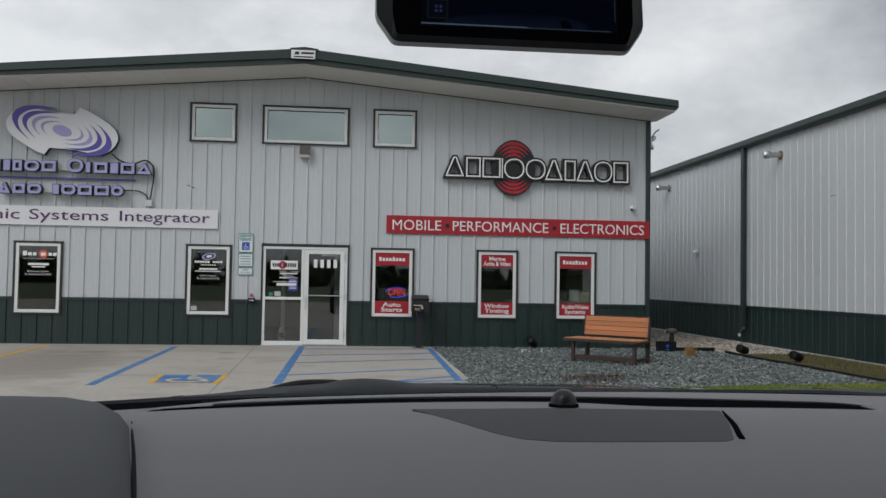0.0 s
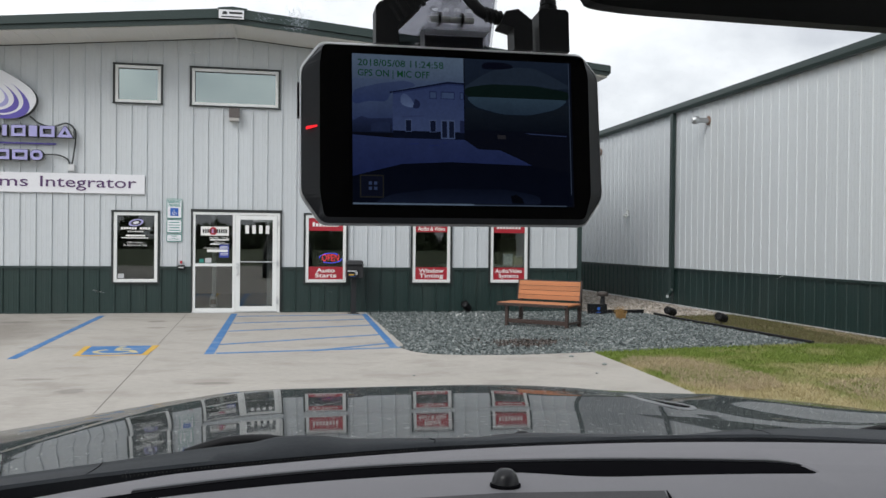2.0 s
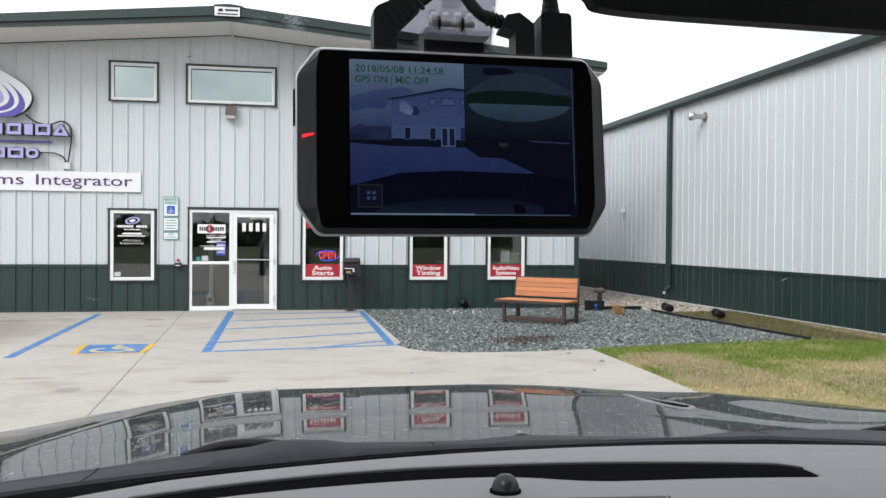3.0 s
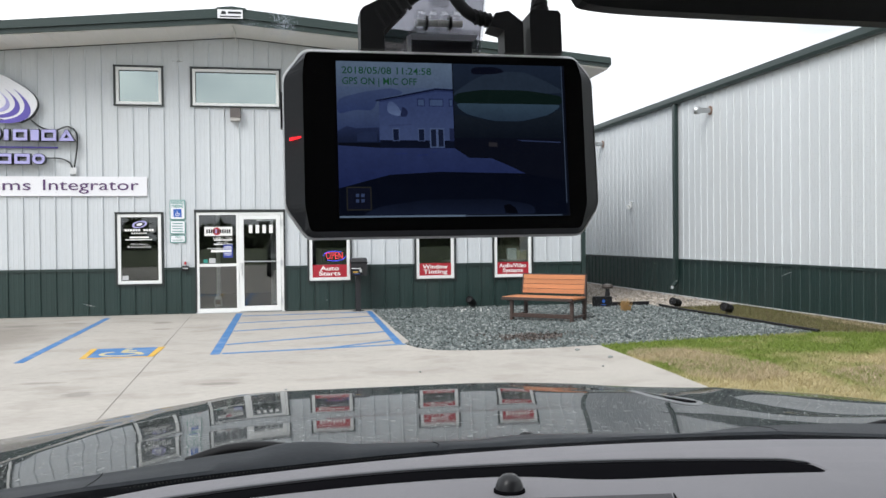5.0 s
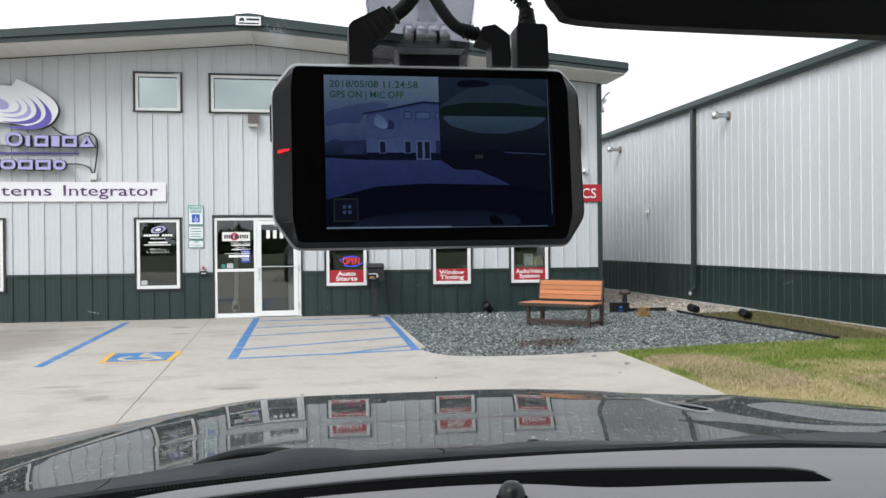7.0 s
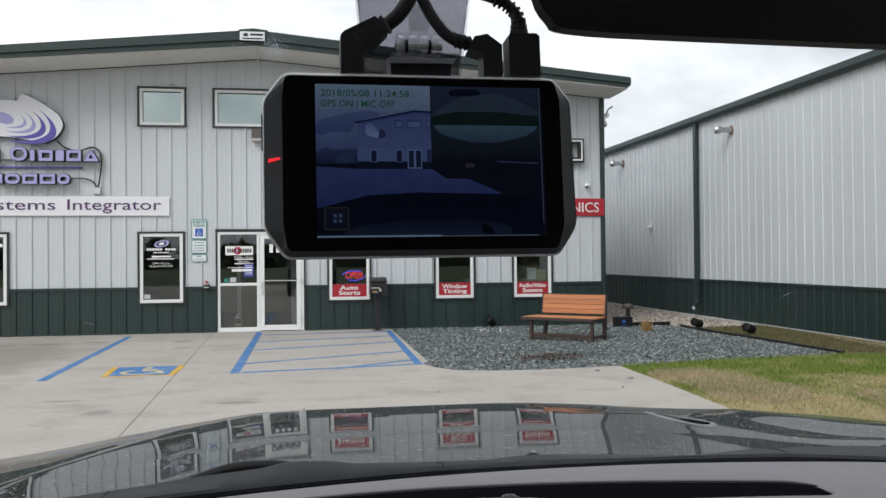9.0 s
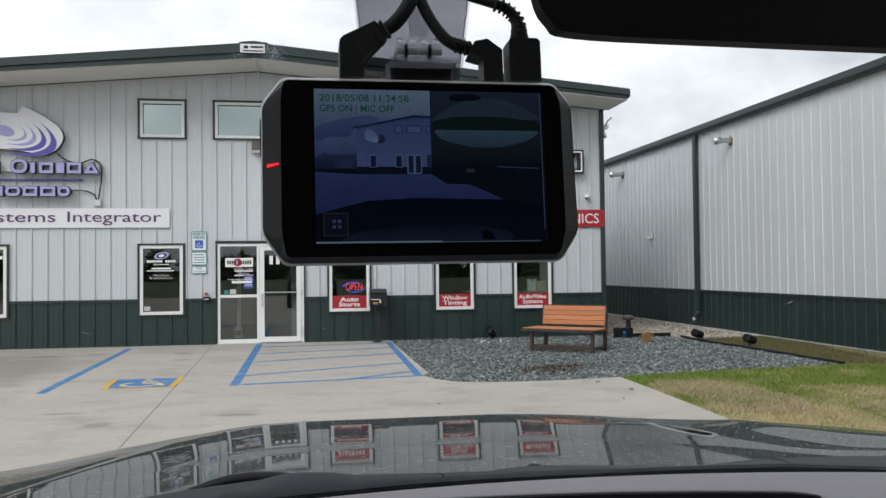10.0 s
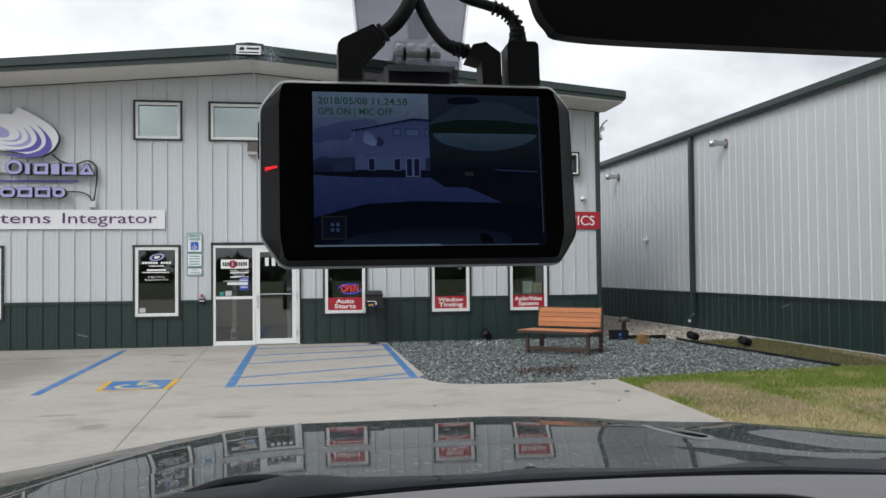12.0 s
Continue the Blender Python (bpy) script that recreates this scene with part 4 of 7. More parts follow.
def red_bands(win, top_lines, low_lines):
    """Red film across the head and foot of a pane, with white words; None stands for a brand, drawn as bars."""
    a, b, c, d = win["pane_box"]
    h = 0.27
    decal("red_film", a, b, d - h, d, "red_sheet", win)
    decal("red_film", a, b, c, c + h, "red_sheet", win)
    for lines, mid in ((top_lines, d - h / 2 - 0.01), (low_lines, c + h / 2)):
        if lines is None:
            n = 8
            for k in range(n):
                u = a + 0.08 + (b - a - 0.16) * k / n
                decal("print_bar", u, u + (b - a - 0.16) / n * 0.72, mid - 0.035, mid + 0.035 + (0.02 if k % 4 == 0 else 0), "white_letter", win, 0.006)
            continue
        for k, words in enumerate(lines):
            z = mid + (0.054 if len(lines) == 2 else 0) - 0.108 * k
            lettering("words", words, 0.125, 0.002, "white_letter", win, ((a + b) / 2, GLASS_Y - 0.006, z), width=WORD_WIDE[words], bold=0.0028)


red_bands(lower_windows[2], None, ["Auto", "Starts"])
red_bands(lower_windows[3], ["Marine", "Audio & Video"], ["Window", "Tinting"])
red_bands(lower_windows[4], None, ["Audio/Video", "Systems"])

# words on the dark windows
w = lower_windows[0]
a, b, c, d = w["pane_box"]
disc = bmesh.new()
bmesh.ops.create_circle(disc, cap_ends=True, segments=28, radius=0.088, matrix=Matrix.Translation((a + 0.475, GLASS_Y - 0.004, d - 0.165)) @ Matrix.Rotation(radians(90), 4, "X"))
part("orange_disc", disc, "orange", w)
for x0, x1 in ((0.07, 0.15), (0.17, 0.25), (0.27, 0.34), (0.43, 0.52), (0.58, 0.65), (0.67, 0.74)):
    decal("print_bar", a + x0, a + x1, d - 0.20, d - 0.135 + (0.03 if x0 < 0.1 else 0), "white_letter", w, 0.006)
lettering("words", "convenient. motorized. shades.", 0.05, 0.002, "grey_sheet", w, ((a + b) / 2, GLASS_Y - 0.004, d - 0.26), width=0.62)
decal("print_bar", a + 0.18, b - 0.17, d - 0.40, d - 0.355, "white_letter", w, 0.004)
decal("print_bar", a + 0.25, b - 0.24, d - 0.445, d - 0.42, "white_letter", w, 0.004)
lettering("words", "Showroom Hours:", 0.055, 0.002, "white_letter", w, ((a + b) / 2, GLASS_Y - 0.004, d - 0.525), width=0.42)
lettering("words", "By Appointment Only", 0.055, 0.002, "white_letter", w, ((a + b) / 2, GLASS_Y - 0.004, d - 0.585), width=0.52)
w = lower_windows[1]
a, b, c, d = w["pane_box"]
for k in range(3):
    r = 0.15 - 0.045 * k
    bm = bmesh.new()
    bmesh.ops.create_circle(bm, cap_ends=True, segments=28, radius=1.0, matrix=Matrix.Translation((a + 0.37, GLASS_Y - 0.003 - 0.002 * k, d - 0.15)) @ Matrix.Rotation(radians(-12), 4, "Y") @ Matrix.Diagonal((r, 1, r * 0.48, 1)) @ Matrix.Rotation(radians(90), 4, "X"))
    part("emblem_ring", bm, ("lilac", "black_letter", "sign_white")[k], w)
for k in range(11):
    if k != 6:
        decal("print_bar", a + 0.075 + 0.053 * k, a + 0.117 + 0.053 * k, d - 0.29, d - 0.245, "white_letter", w, 0.004)
for k in range(7):
    decal("print_bar", a + 0.21 + 0.045 * k, a + 0.24 + 0.045 * k, d - 0.345, d - 0.32, "white_letter", w, 0.004)
decal("print_bar", a + 0.17, a + 0.55, d - 0.435, d - 0.40, "white_letter", w, 0.004)
decal("print_bar", a + 0.08, a + 0.62, d - 0.475, d - 0.455, "white_letter", w, 0.004)
lettering("words", "Office Hours:", 0.055, 0.002, "white_letter", w, (a + 0.36, GLASS_Y - 0.004, d - 0.56), width=0.34)
lettering("words", "By Appointment Only", 0.055, 0.002, "white_letter", w, (a + 0.36, GLASS_Y - 0.004, d - 0.615), width=0.46)
decal("sticker", a + 0.02, a + 0.14, c + 0.02, c + 0.11, "grey_sheet", w, 0.003)

# the open sign behind the third window
neon = thing("neon_sign", "lit red and blue neon open sign behind glass", "sign")
a, b, c, d = lower_windows[2]["pane_box"]
lettering("tube_letters", "OPEN", 0.215, 0.012, "neon_red", neon, (a + 0.47, WALL_Y - 0.012, c + 0.455), width=0.36)
for s in (0, 1):
    arc = [(a + 0.47 + 0.24 * math.cos(t), WALL_Y - 0.012, c + 0.455 + 0.105 * math.sin(t)) for t in (radians(50 + 180 * s + 13 * k) for k in range(11))]
    part("tube_ring", sweep(arc, 0.009, 6), "neon_blue", neon)
part("backing", boxed((a + 0.2, a + 0.72, WALL_Y + 0.004, WALL_Y + 0.012, c + 0.33, c + 0.58)), "black_plastic", neon)
part("cord", sweep([(a + 0.5, WALL_Y + 0.01, c + 0.55), (a + 0.5, WALL_Y + 0.01, d + 0.02)], 0.004, 6), "cable", neon)

# the entrance
door = thing("door_1", "white aluminium glazed shop door with a side light", "door", kind="structure")
x0, x1, z0, z1 = DOOR
y = WALL_Y
for s in ((x0 - 0.015, x0 + 0.02, 0.03, z1), (x1 - 0.02, x1 + 0.015, 0.03, z1), (x0 - 0.02, x1 + 0.02, z1 + 0.0005, z1 + 0.055)):
    part("casing", boxed((s[0], s[1], y - 0.085, y + 0.02, s[2], s[3])), "dark_trim", door)
for s in ((x0 + 0.021, x0 + 0.075, 0.012, z1 - 0.06), (-5.90, -5.845, 0.012, z1 - 0.06), (x1 - 0.075, x1 - 0.021, 0.012, z1 - 0.06), (x0 + 0.021, x1 - 0.021, z1 - 0.059, z1 - 0.004), (x0 + 0.0755, -5.9005, 0.012, 0.095), (x0 + 0.0755, -5.9005, 0.975, 1.035)):
    part("door_frame", boxed((s[0], s[1], y - 0.07, y + 0.03, s[2], s[3]), bevel=0.004), "white_paint", door)
for s in ((x0 + 0.0745, -5.899, 0.094, 0.976), (x0 + 0.0745, -5.899, 1.034, z1 - 0.058)):
    p = part("pane", boxed((s[0], s[1], y - 0.03, y - 0.024, s[2], s[3])), "door_glass", door)
    p.visible_shadow = False
LEAF = (-5.840, -4.980, 0.025, z1 - 0.066)
leaf = part("door_leaf", boxed((LEAF[0], LEAF[0] + 0.095, y - 0.075, y - 0.02, LEAF[2], LEAF[3]), (LEAF[1] - 0.095, LEAF[1], y - 0.075, y - 0.02, LEAF[2], LEAF[3]), (LEAF[0] + 0.0955, LEAF[1] - 0.0955, y - 0.074, y - 0.021, LEAF[2], 0.135), (LEAF[0] + 0.0955, LEAF[1] - 0.0955, y - 0.074, y - 0.021, LEAF[3] - 0.085, LEAF[3]), bevel=0.004), "white_paint", door)
p = part("pane", boxed((LEAF[0] + 0.093, LEAF[1] - 0.093, y - 0.045, y - 0.039, 0.133, LEAF[3] - 0.083)), "door_glass", leaf)
p.visible_shadow = False
part("push_bar", sweep([(LEAF[0] + 0.08, y - 0.085, 1.075), (LEAF[1] - 0.06, y - 0.085, 1.07)], 0.013, 8), "steel", leaf)
part("door_handle", sweep(smooth_line([(LEAF[0] + 0.03, y - 0.075, 1.03), (LEAF[0] + 0.06, y - 0.13, 1.03), (LEAF[0] + 0.06, y - 0.14, 0.93), (LEAF[0] + 0.06, y - 0.13, 0.81), (LEAF[0] + 0.03, y - 0.075, 0.80)], 5), 0.011, 8), "steel", leaf, "bent metal pull handle")
part("lock", lathe([(0.018, 0), (0.018, 0.012), (0.010, 0.014)], 14), "steel", leaf).matrix_local = pose(LEAF[0] + 0.035, y - 0.075, 0.955, 90)
for z in (0.25, 1.05, 1.9):
    part("hinge", boxed((LEAF[1] - 0.012, LEAF[1] + 0.02, y - 0.095, y - 0.074, z - 0.055, z + 0.055)), "steel", leaf)
part("threshold", boxed((x0 + 0.0, x1 - 0.0, y - 0.12, y + 0.1, 0.0, 0.011)), "steel", door)
part("closer_mark", boxed((LEAF[0] + 0.36, LEAF[0] + 0.46, y - 0.05, y - 0.047, LEAF[3] - 0.12, LEAF[3] - 0.09)), "grey_sheet", leaf)
part("door_closer", boxed((LEAF[0] + 0.46, LEAF[0] + 0.74, y - 0.035, y + 0.02, LEAF[3] - 0.125, LEAF[3] - 0.09)), "white_paint", leaf)
for k in range(4):
    part("number_bar", boxed((LEAF[0] + 0.20 + 0.140 * k, LEAF[0] + 0.275 + 0.140 * k, y - 0.049, y - 0.0465, 1.67, 1.845)), "white_letter", leaf)
PY = y - 0.033
fy = lambda n, a, b, c, d, mat, lift=0.0: part(n, boxed((a, b, PY - lift - 0.0015, PY - lift, c, d)), mat, door)
fy("name_sheet", -6.55, -5.98, 1.62, 1.81, "white_letter")
for k in range(11):
    fy("print_bar", -6.51 + 0.046 * k, -6.478 + 0.046 * k, 1.675, 1.755, "lilac" if k == 4 else "black_letter", 0.003)
bm = bmesh.new()
bmesh.ops.create_circle(bm, cap_ends=True, segments=24, radius=0.083, matrix=Matrix.Translation((-6.30, PY - 0.0025, 1.715)) @ Matrix.Rotation(radians(90), 4, "X"))
part("name_disc", bm, "red_disc", door)
lettering("words", "Monday - Friday", 0.06, 0.0015, "white_letter", door, (-6.17, PY - 0.002, 1.575), width=0.40)
fy("print_bar", -6.36, -5.98, 1.52, 1.545, "white_letter")
lettering("words", "Saturday", 0.06, 0.0015, "white_letter", door, (-6.17, PY - 0.002, 1.485), width=0.22)
fy("print_bar", -6.36, -5.98, 1.43, 1.455, "white_letter")
fy("sticker", -6.17, -5.975, 1.16, 1.445, "sticker_blue", 0.0)
for zz in (1.39, 1.36, 1.24, 1.21):
    fy("print_bar", -6.15, -6.0, zz, zz + 0.012, "sign_white", 0.003)
fy("print_bar", -6.50, -5.98, 1.352, 1.362, "white_letter", 0.005)
fy("print_bar", -6.42, -6.0, 1.275, 1.33, "white_letter", 0.005)
fy("sticker", -6.46, -6.33, 1.05, 1.15, "grey_sheet")
fy("sticker", -6.575, -6.49, 1.05, 1.13, "sign_green")

# behind the glass: an inner frame and a jug
inner_frame = thing("inner_door_frame", "pale inner doorway frame behind the entrance glass", "door frame")
for s in ((-6.45, -6.36), (-5.98, -5.86), (-5.22, -5.10)):
    part("post", boxed((s[0], s[1], 21.2, 21.3, 0.012, 2.3), bevel=0.008), "white_paint", inner_frame)
part("rail", boxed((-6.45, -5.1, 21.2, 21.3, 2.301, 2.4), bevel=0.008), "white_paint", inner_frame)
jug = thing("jug", "white plastic jug on the floor inside the door", "jug")
part("jug_body", lathe([(0.07, 0.0), (0.085, 0.02), (0.085, 0.20), (0.05, 0.27), (0.022, 0.29), (0.022, 0.32)], 16, at=(-6.40, 21.0, 0.0125), squash=(1.0, 0.7)), "white_letter", jug, smooth=True)
part("jug_label", boxed((-6.46, -6.35, 20.920, 20.9345, 0.07, 0.18)), "rust", jug)

# ---- signs on the shop front ----
SIGN_Y = WALL_Y - 0.055


def board(name, x0, x1, z0, z1, mat, label):
    ob = thing(name, label, "sign")
    part("board", boxed((x0, x1, SIGN_Y - 0.028, SIGN_Y, z0, z1), bevel=0.004), mat, ob)
    return ob


red_sign = board("banner_sign", -4.10, 1.79, 2.445, 2.835, "red_sheet", "long red sign board with raised white words")
for words, mid, wide in (("MOBILE", -3.446, 1.06), ("PERFORMANCE", -1.594, 2.13), ("ELECTRONICS", 0.70, 1.91)):
    lettering("words", words, 0.30, 0.012, "white_letter", red_sign, (mid, SIGN_Y - 0.034, 2.527), width=wide, tall=0.218)
for u in (-2.773, -0.388):
    bm = bmesh.new()
    bmesh.ops.create_cone(bm, cap_ends=True, segments=20, radius1=0.045, radius2=0.045, depth=0.012, matrix=Matrix.Translation((u, SIGN_Y - 0.034, 2.635)) @ Matrix.Rotation(radians(90), 4, "X"))
    part("dot", bm, "black_letter", red_sign)
white_sign = board("banner_sign", -14.9, -7.67, 2.455, 2.853, "sign_white", "long white sign board with raised purple words")
for words, mid, wide in (("Electronic", -12.66, 1.94), ("Systems", -10.70, 1.58), ("Integrator", -8.775, 1.844)):
    lettering("words", words, 0.30, 0.010, "plum", white_sign, (mid, SIGN_Y - 0.033, 2.575), width=wide, tall=0.212)

# round record logo with a row of outlined blocks for the shop's name
logo = thing("disc_logo_sign", "red and black round logo sign with white outlined blocks", "sign")
cx, cz, rad = -1.335, 3.94, 0.615


def disc_part(name, r0, mat, y0, y1):
    bm = bmesh.new()
    bmesh.ops.create_cone(bm, cap_ends=True, segments=56, radius1=r0, radius2=r0, depth=y1 - y0, matrix=Matrix.Translation((cx, (y0 + y1) / 2, cz)) @ Matrix.Diagonal((0.80, 1, 1, 1)) @ Matrix.Rotation(radians(90), 4, "X"))
    part(name, bm, mat, logo)


def arc_band(r0, r1, a0, a1, y0, y1, mat):
    pts = [(cx + 0.80 * r1 * math.cos(t), cz + r1 * math.sin(t)) for t in (radians(a0 + (a1 - a0) * k / 16) for k in range(17))]
    mid = radians((a0 + a1) / 2)
    pts += [(cx + 0.80 * (r1 - (r1 - r0) * math.sin(math.pi * k / 16)) * math.cos(t), cz + (r1 - (r1 - r0) * math.sin(math.pi * k / 16)) * math.sin(t)) for k, t in ((k, radians(a0 + (a1 - a0) * k / 16)) for k in range(15, 0, -1))]
    part("red_arc", prism(pts, y0, y1), mat, logo)


disc_part("disc", rad, "black_letter", SIGN_Y - 0.10, SIGN_Y)
for k, r1 in enumerate((0.575, 0.49, 0.405, 0.32)):
    for a0, a1 in ((32, 148), (212, 328)):
        arc_band(r1 - 0.062, r1, a0 + 2 * k, a1 - 2 * k, SIGN_Y - 0.108, SIGN_Y - 0.1005, "red_disc")
def rounded(x0, x1, z0, z1, r, n=4):
    pts = []
    for px, pz, s in ((x1 - r, z1 - r, 0), (x0 + r, z1 - r, 90), (x0 + r, z0 + r, 180), (x1 - r, z0 + r, 270)):
        pts += [(px + r * math.cos(radians(s + 90 * k / n)), pz + r * math.sin(radians(s + 90 * k / n))) for k in range(n + 1)]
    return pts


def inset(pts, d):
    """A convex outline moved inwards by d (outwards where d is negative)."""
    n = len(pts)
    area = sum(pts[k - 1][0] * pts[k][1] - pts[k][0] * pts[k - 1][1] for k in range(n))
    s = 1 if area > 0 else -1
    out_ = []
    for k in range(n):
        (ax, az), (bx, bz), (ex, ez) = pts[k - 1], pts[k], pts[(k + 1) % n]
        u, v = Vector((bx - ax, bz - az)).normalized(), Vector((ex - bx, ez - bz)).normalized()
        nu, nv = Vector((-u.y, u.x)) * s, Vector((-v.y, v.x)) * s
        w_ = (nu + nv) / max(0.25, 1 + nu.dot(nv))
        out_.append((bx + w_.x * d, bz + w_.y * d))
    return out_


def ring_of(name, pts, d0, d1, y0, y1, mat, parent):
    """A raised band between two offsets of a convex outline."""
    rows_ = [(inset(pts, d0), y0), (inset(pts, d1), y0), (inset(pts, d1), y1), (inset(pts, d0), y1)]
    bm = bmesh.new()
    rows_ = [[bm.verts.new((a, y, b)) for a, b in line] for line, y in rows_]
    n = len(pts)
    for p, q in zip(rows_, rows_[1:] + rows_[:1]):
        for k in range(n):
            bm.faces.new((p[k], p[(k + 1) % n], q[(k + 1) % n], q[k]))
    return part(name, bm, mat, parent)


def plain_shape(kind, x0, x1, z0, z1):
    """A plain outline in place of a mark: peaked, round or square."""
    w_ = x1 - x0
    if kind == "peak":
        return [(x0, z0), (x1, z0), (x0 + 0.58 * w_, z1), (x0 + 0.42 * w_, z1)]
    if kind == "round":
        return rounded(x0, x1, z0, z1, 0.46 * min(w_, z1 - z0), 6)
    return [(x0, z0), (x1, z0), (x1, z1), (x0, z1)]


LOGO_MARKS = (("peak", -2.848, -2.438), ("square", -2.395, -2.075), ("square", -2.035, -1.635), ("bar", -1.61, -1.583), ("round", -1.554, -1.105), ("round", -1.073, -0.630), ("peak", -0.640, -0.24), ("square", -0.20, 0.045), ("peak", 0.066, 0.467), ("round", 0.470, 0.880), ("square", 0.910, 1.248))
for k, (kind, x0, x1) in enumerate(LOGO_MARKS):
    zl, zh = 3.712 - 0.004 * k, 4.140 - 0.001 * k
    if kind == "bar":
        part("block_backing", boxed((x0 - 0.04, x1 + 0.04, SIGN_Y - 0.15, SIGN_Y - 0.001, zl - 0.04, zh + 0.04)), "black_letter", logo)
        part("block_outline", boxed((x0, x1, SIGN_Y - 0.162, SIGN_Y - 0.1505, zl, zh)), "white_letter", logo)
        continue
    shape = plain_shape(kind, x0, x1, zl, zh)
    ring_of("block_backing", shape, -0.038, 0.072, SIGN_Y - 0.15, SIGN_Y - 0.001, "black_letter", logo)
    ring_of("block_outline", shape, 0.0, 0.030, SIGN_Y - 0.162, SIGN_Y - 0.1505, "white_letter", logo)

# swirl logo with purple rings and rows of lilac blocks
swirl = thing("swirl_logo_sign", "white cut-out logo sign with purple ellipse rings", "sign")
sx, sz = -10.854, 4.412


def ellipse(a, b, tilt, n=40, k0=0.0, k1=360.0):
    c, s = math.cos(radians(tilt)), math.sin(radians(tilt))
    return [(sx + a * math.cos(t) * c - b * math.sin(t) * s, sz + a * math.cos(t) * s + b * math.sin(t) * c) for t in (radians(k0 + (k1 - k0) * k / n) for k in range(n + 1))]


# one lobe of the cut-out; the other is the same lobe turned half round
LOBE = [(-0.787, 0.486), (-0.987, 0.370), (-1.111, 0.172), (-1.089, 0.0), (-0.970, -0.146), (-0.762, -0.290), (-0.553, -0.412), (-0.346, -0.504)]
lobe = [(p.x, p.y) for p in smooth_line([(a, b, 0) for a, b in LOBE], 4)]
neck = [(-0.248, -0.359), (0.02, -0.371), (0.269, -0.398), (0.56, -0.449)]
half_line = lobe + neck
outline = [(sx + a, sz + b) for a, b in half_line] + [(sx - a, sz - b) for a, b in half_line]
part("cut_out", prism(outline, SIGN_Y - 0.14, SIGN_Y - 0.001), "sign_white", swirl)
part("edge_return", prism([(sx + (p[0] - sx) * 1.006, sz + (p[1] - sz) * 1.012) for p in outline], SIGN_Y - 0.128, SIGN_Y - 0.0005), "dark_trim", swirl)
for k, (a, b) in enumerate(((1.05, 0.44), (0.84, 0.355), (0.64, 0.27), (0.45, 0.19))):
    for s in (1, -1):
        outer = ellipse(a, b, -20, 24, 102, 238)
        inner_ = [(sx + (p[0] - sx) * (1 - f), sz + (p[1] - sz) * (1 - f)) for p, f in zip(outer, (0.15 * math.sin(math.pi * (i / 24) ** 0.8) for i in range(25)))]
        pts = [(sx + s * (p[0] - sx), sz + s * (p[1] - sz - 0.035)) for p in outer + inner_[-2:0:-1]]
        part("ring_arc", prism(pts, SIGN_Y - 0.146, SIGN_Y - 0.1405), "purple" if k < 2 else "lilac", swirl)
part("ring_core", prism(ellipse(0.20, 0.108, -18, 24)[:-1], SIGN_Y - 0.146, SIGN_Y - 0.1405), "lilac", swirl)

name_sign = thing("channel_letter_sign", "two rows of lilac channel blocks on pale raceways", "sign")


def lilac_row(x0, x1, z0, z1, marks):
    """Raised lilac outlines for a name, on a raceway; each mark gives its shape, its span and its height."""
    part("raceway", boxed((x0, x1, SIGN_Y - 0.07, SIGN_Y, z0 + 0.05, z1 - 0.05), bevel=0.006), "raceway", name_sign)
    for kind, a, b, top in marks:
        shape = plain_shape(kind, a, b, z0, top)
        if b - a < 0.2:
            part("block_return", boxed((a, b, SIGN_Y - 0.19, SIGN_Y - 0.0705, z0, top)), "dark_trim", name_sign)
            part("block_face", boxed((a + 0.012, b - 0.012, SIGN_Y - 0.198, SIGN_Y - 0.1905, z0 + 0.012, top - 0.012)), "lilac", name_sign)
            continue
        ring_of("block_return", shape, 0.0, 0.075, SIGN_Y - 0.19, SIGN_Y - 0.0705, "dark_trim", name_sign)
        ring_of("block_face", shape, 0.010, 0.066, SIGN_Y - 0.198, SIGN_Y - 0.1905, "lilac", name_sign)


lilac_row(-12.80, -9.05, 3.545, 3.790, (("round", -12.80, -12.47, 3.842), ("square", -12.44, -12.02, 3.785), ("square", -11.98, -11.83, 3.785), ("square", -11.80, -11.60, 3.785), ("round", -11.57, -11.265, 3.785), ("square", -11.23, -10.935, 3.785), ("round", -10.729, -10.395, 3.842), ("square", -10.355, -10.25, 3.785), ("square", -10.19, -9.905, 3.785), ("square", -9.865, -9.69, 3.785), ("square", -9.660, -9.365, 3.785), ("peak", -9.345, -9.016, 3.785)))
lilac_row(-12.06, -9.60, 3.080, 3.300, (("peak", -12.08, -11.81, 3.315), ("square", -11.785, -11.53, 3.3), ("round", -11.50, -11.205, 3.3), ("square", -11.00, -10.855, 3.3), ("round", -10.83, -10.53, 3.3), ("square", -10.50, -10.205, 3.3), ("square", -10.17, -9.865, 3.3), ("round", -9.838, -9.585, 3.3)))
part("rule", boxed((-12.9, -9.385, SIGN_Y - 0.04, SIGN_Y - 0.001, 3.418, 3.452), bevel=0.004), "purple", name_sign)
conduit = thing("sign_cable", "dark looping cables from the sign to a small box", "cable")
part("cable", sweep(smooth_line([(-9.88, SIGN_Y - 0.03, 3.98), (-9.70, SIGN_Y - 0.05, 3.84), (-9.45, SIGN_Y - 0.04, 3.78), (-9.20, SIGN_Y - 0.04, 3.86), (-9.04, SIGN_Y - 0.04, 3.76), (-9.01, SIGN_Y - 0.04, 3.55), (-9.05, SIGN_Y - 0.04, 3.20), (-9.08, SIGN_Y - 0.04, 3.02)], 7), 0.016, 8), "dark_trim", conduit)
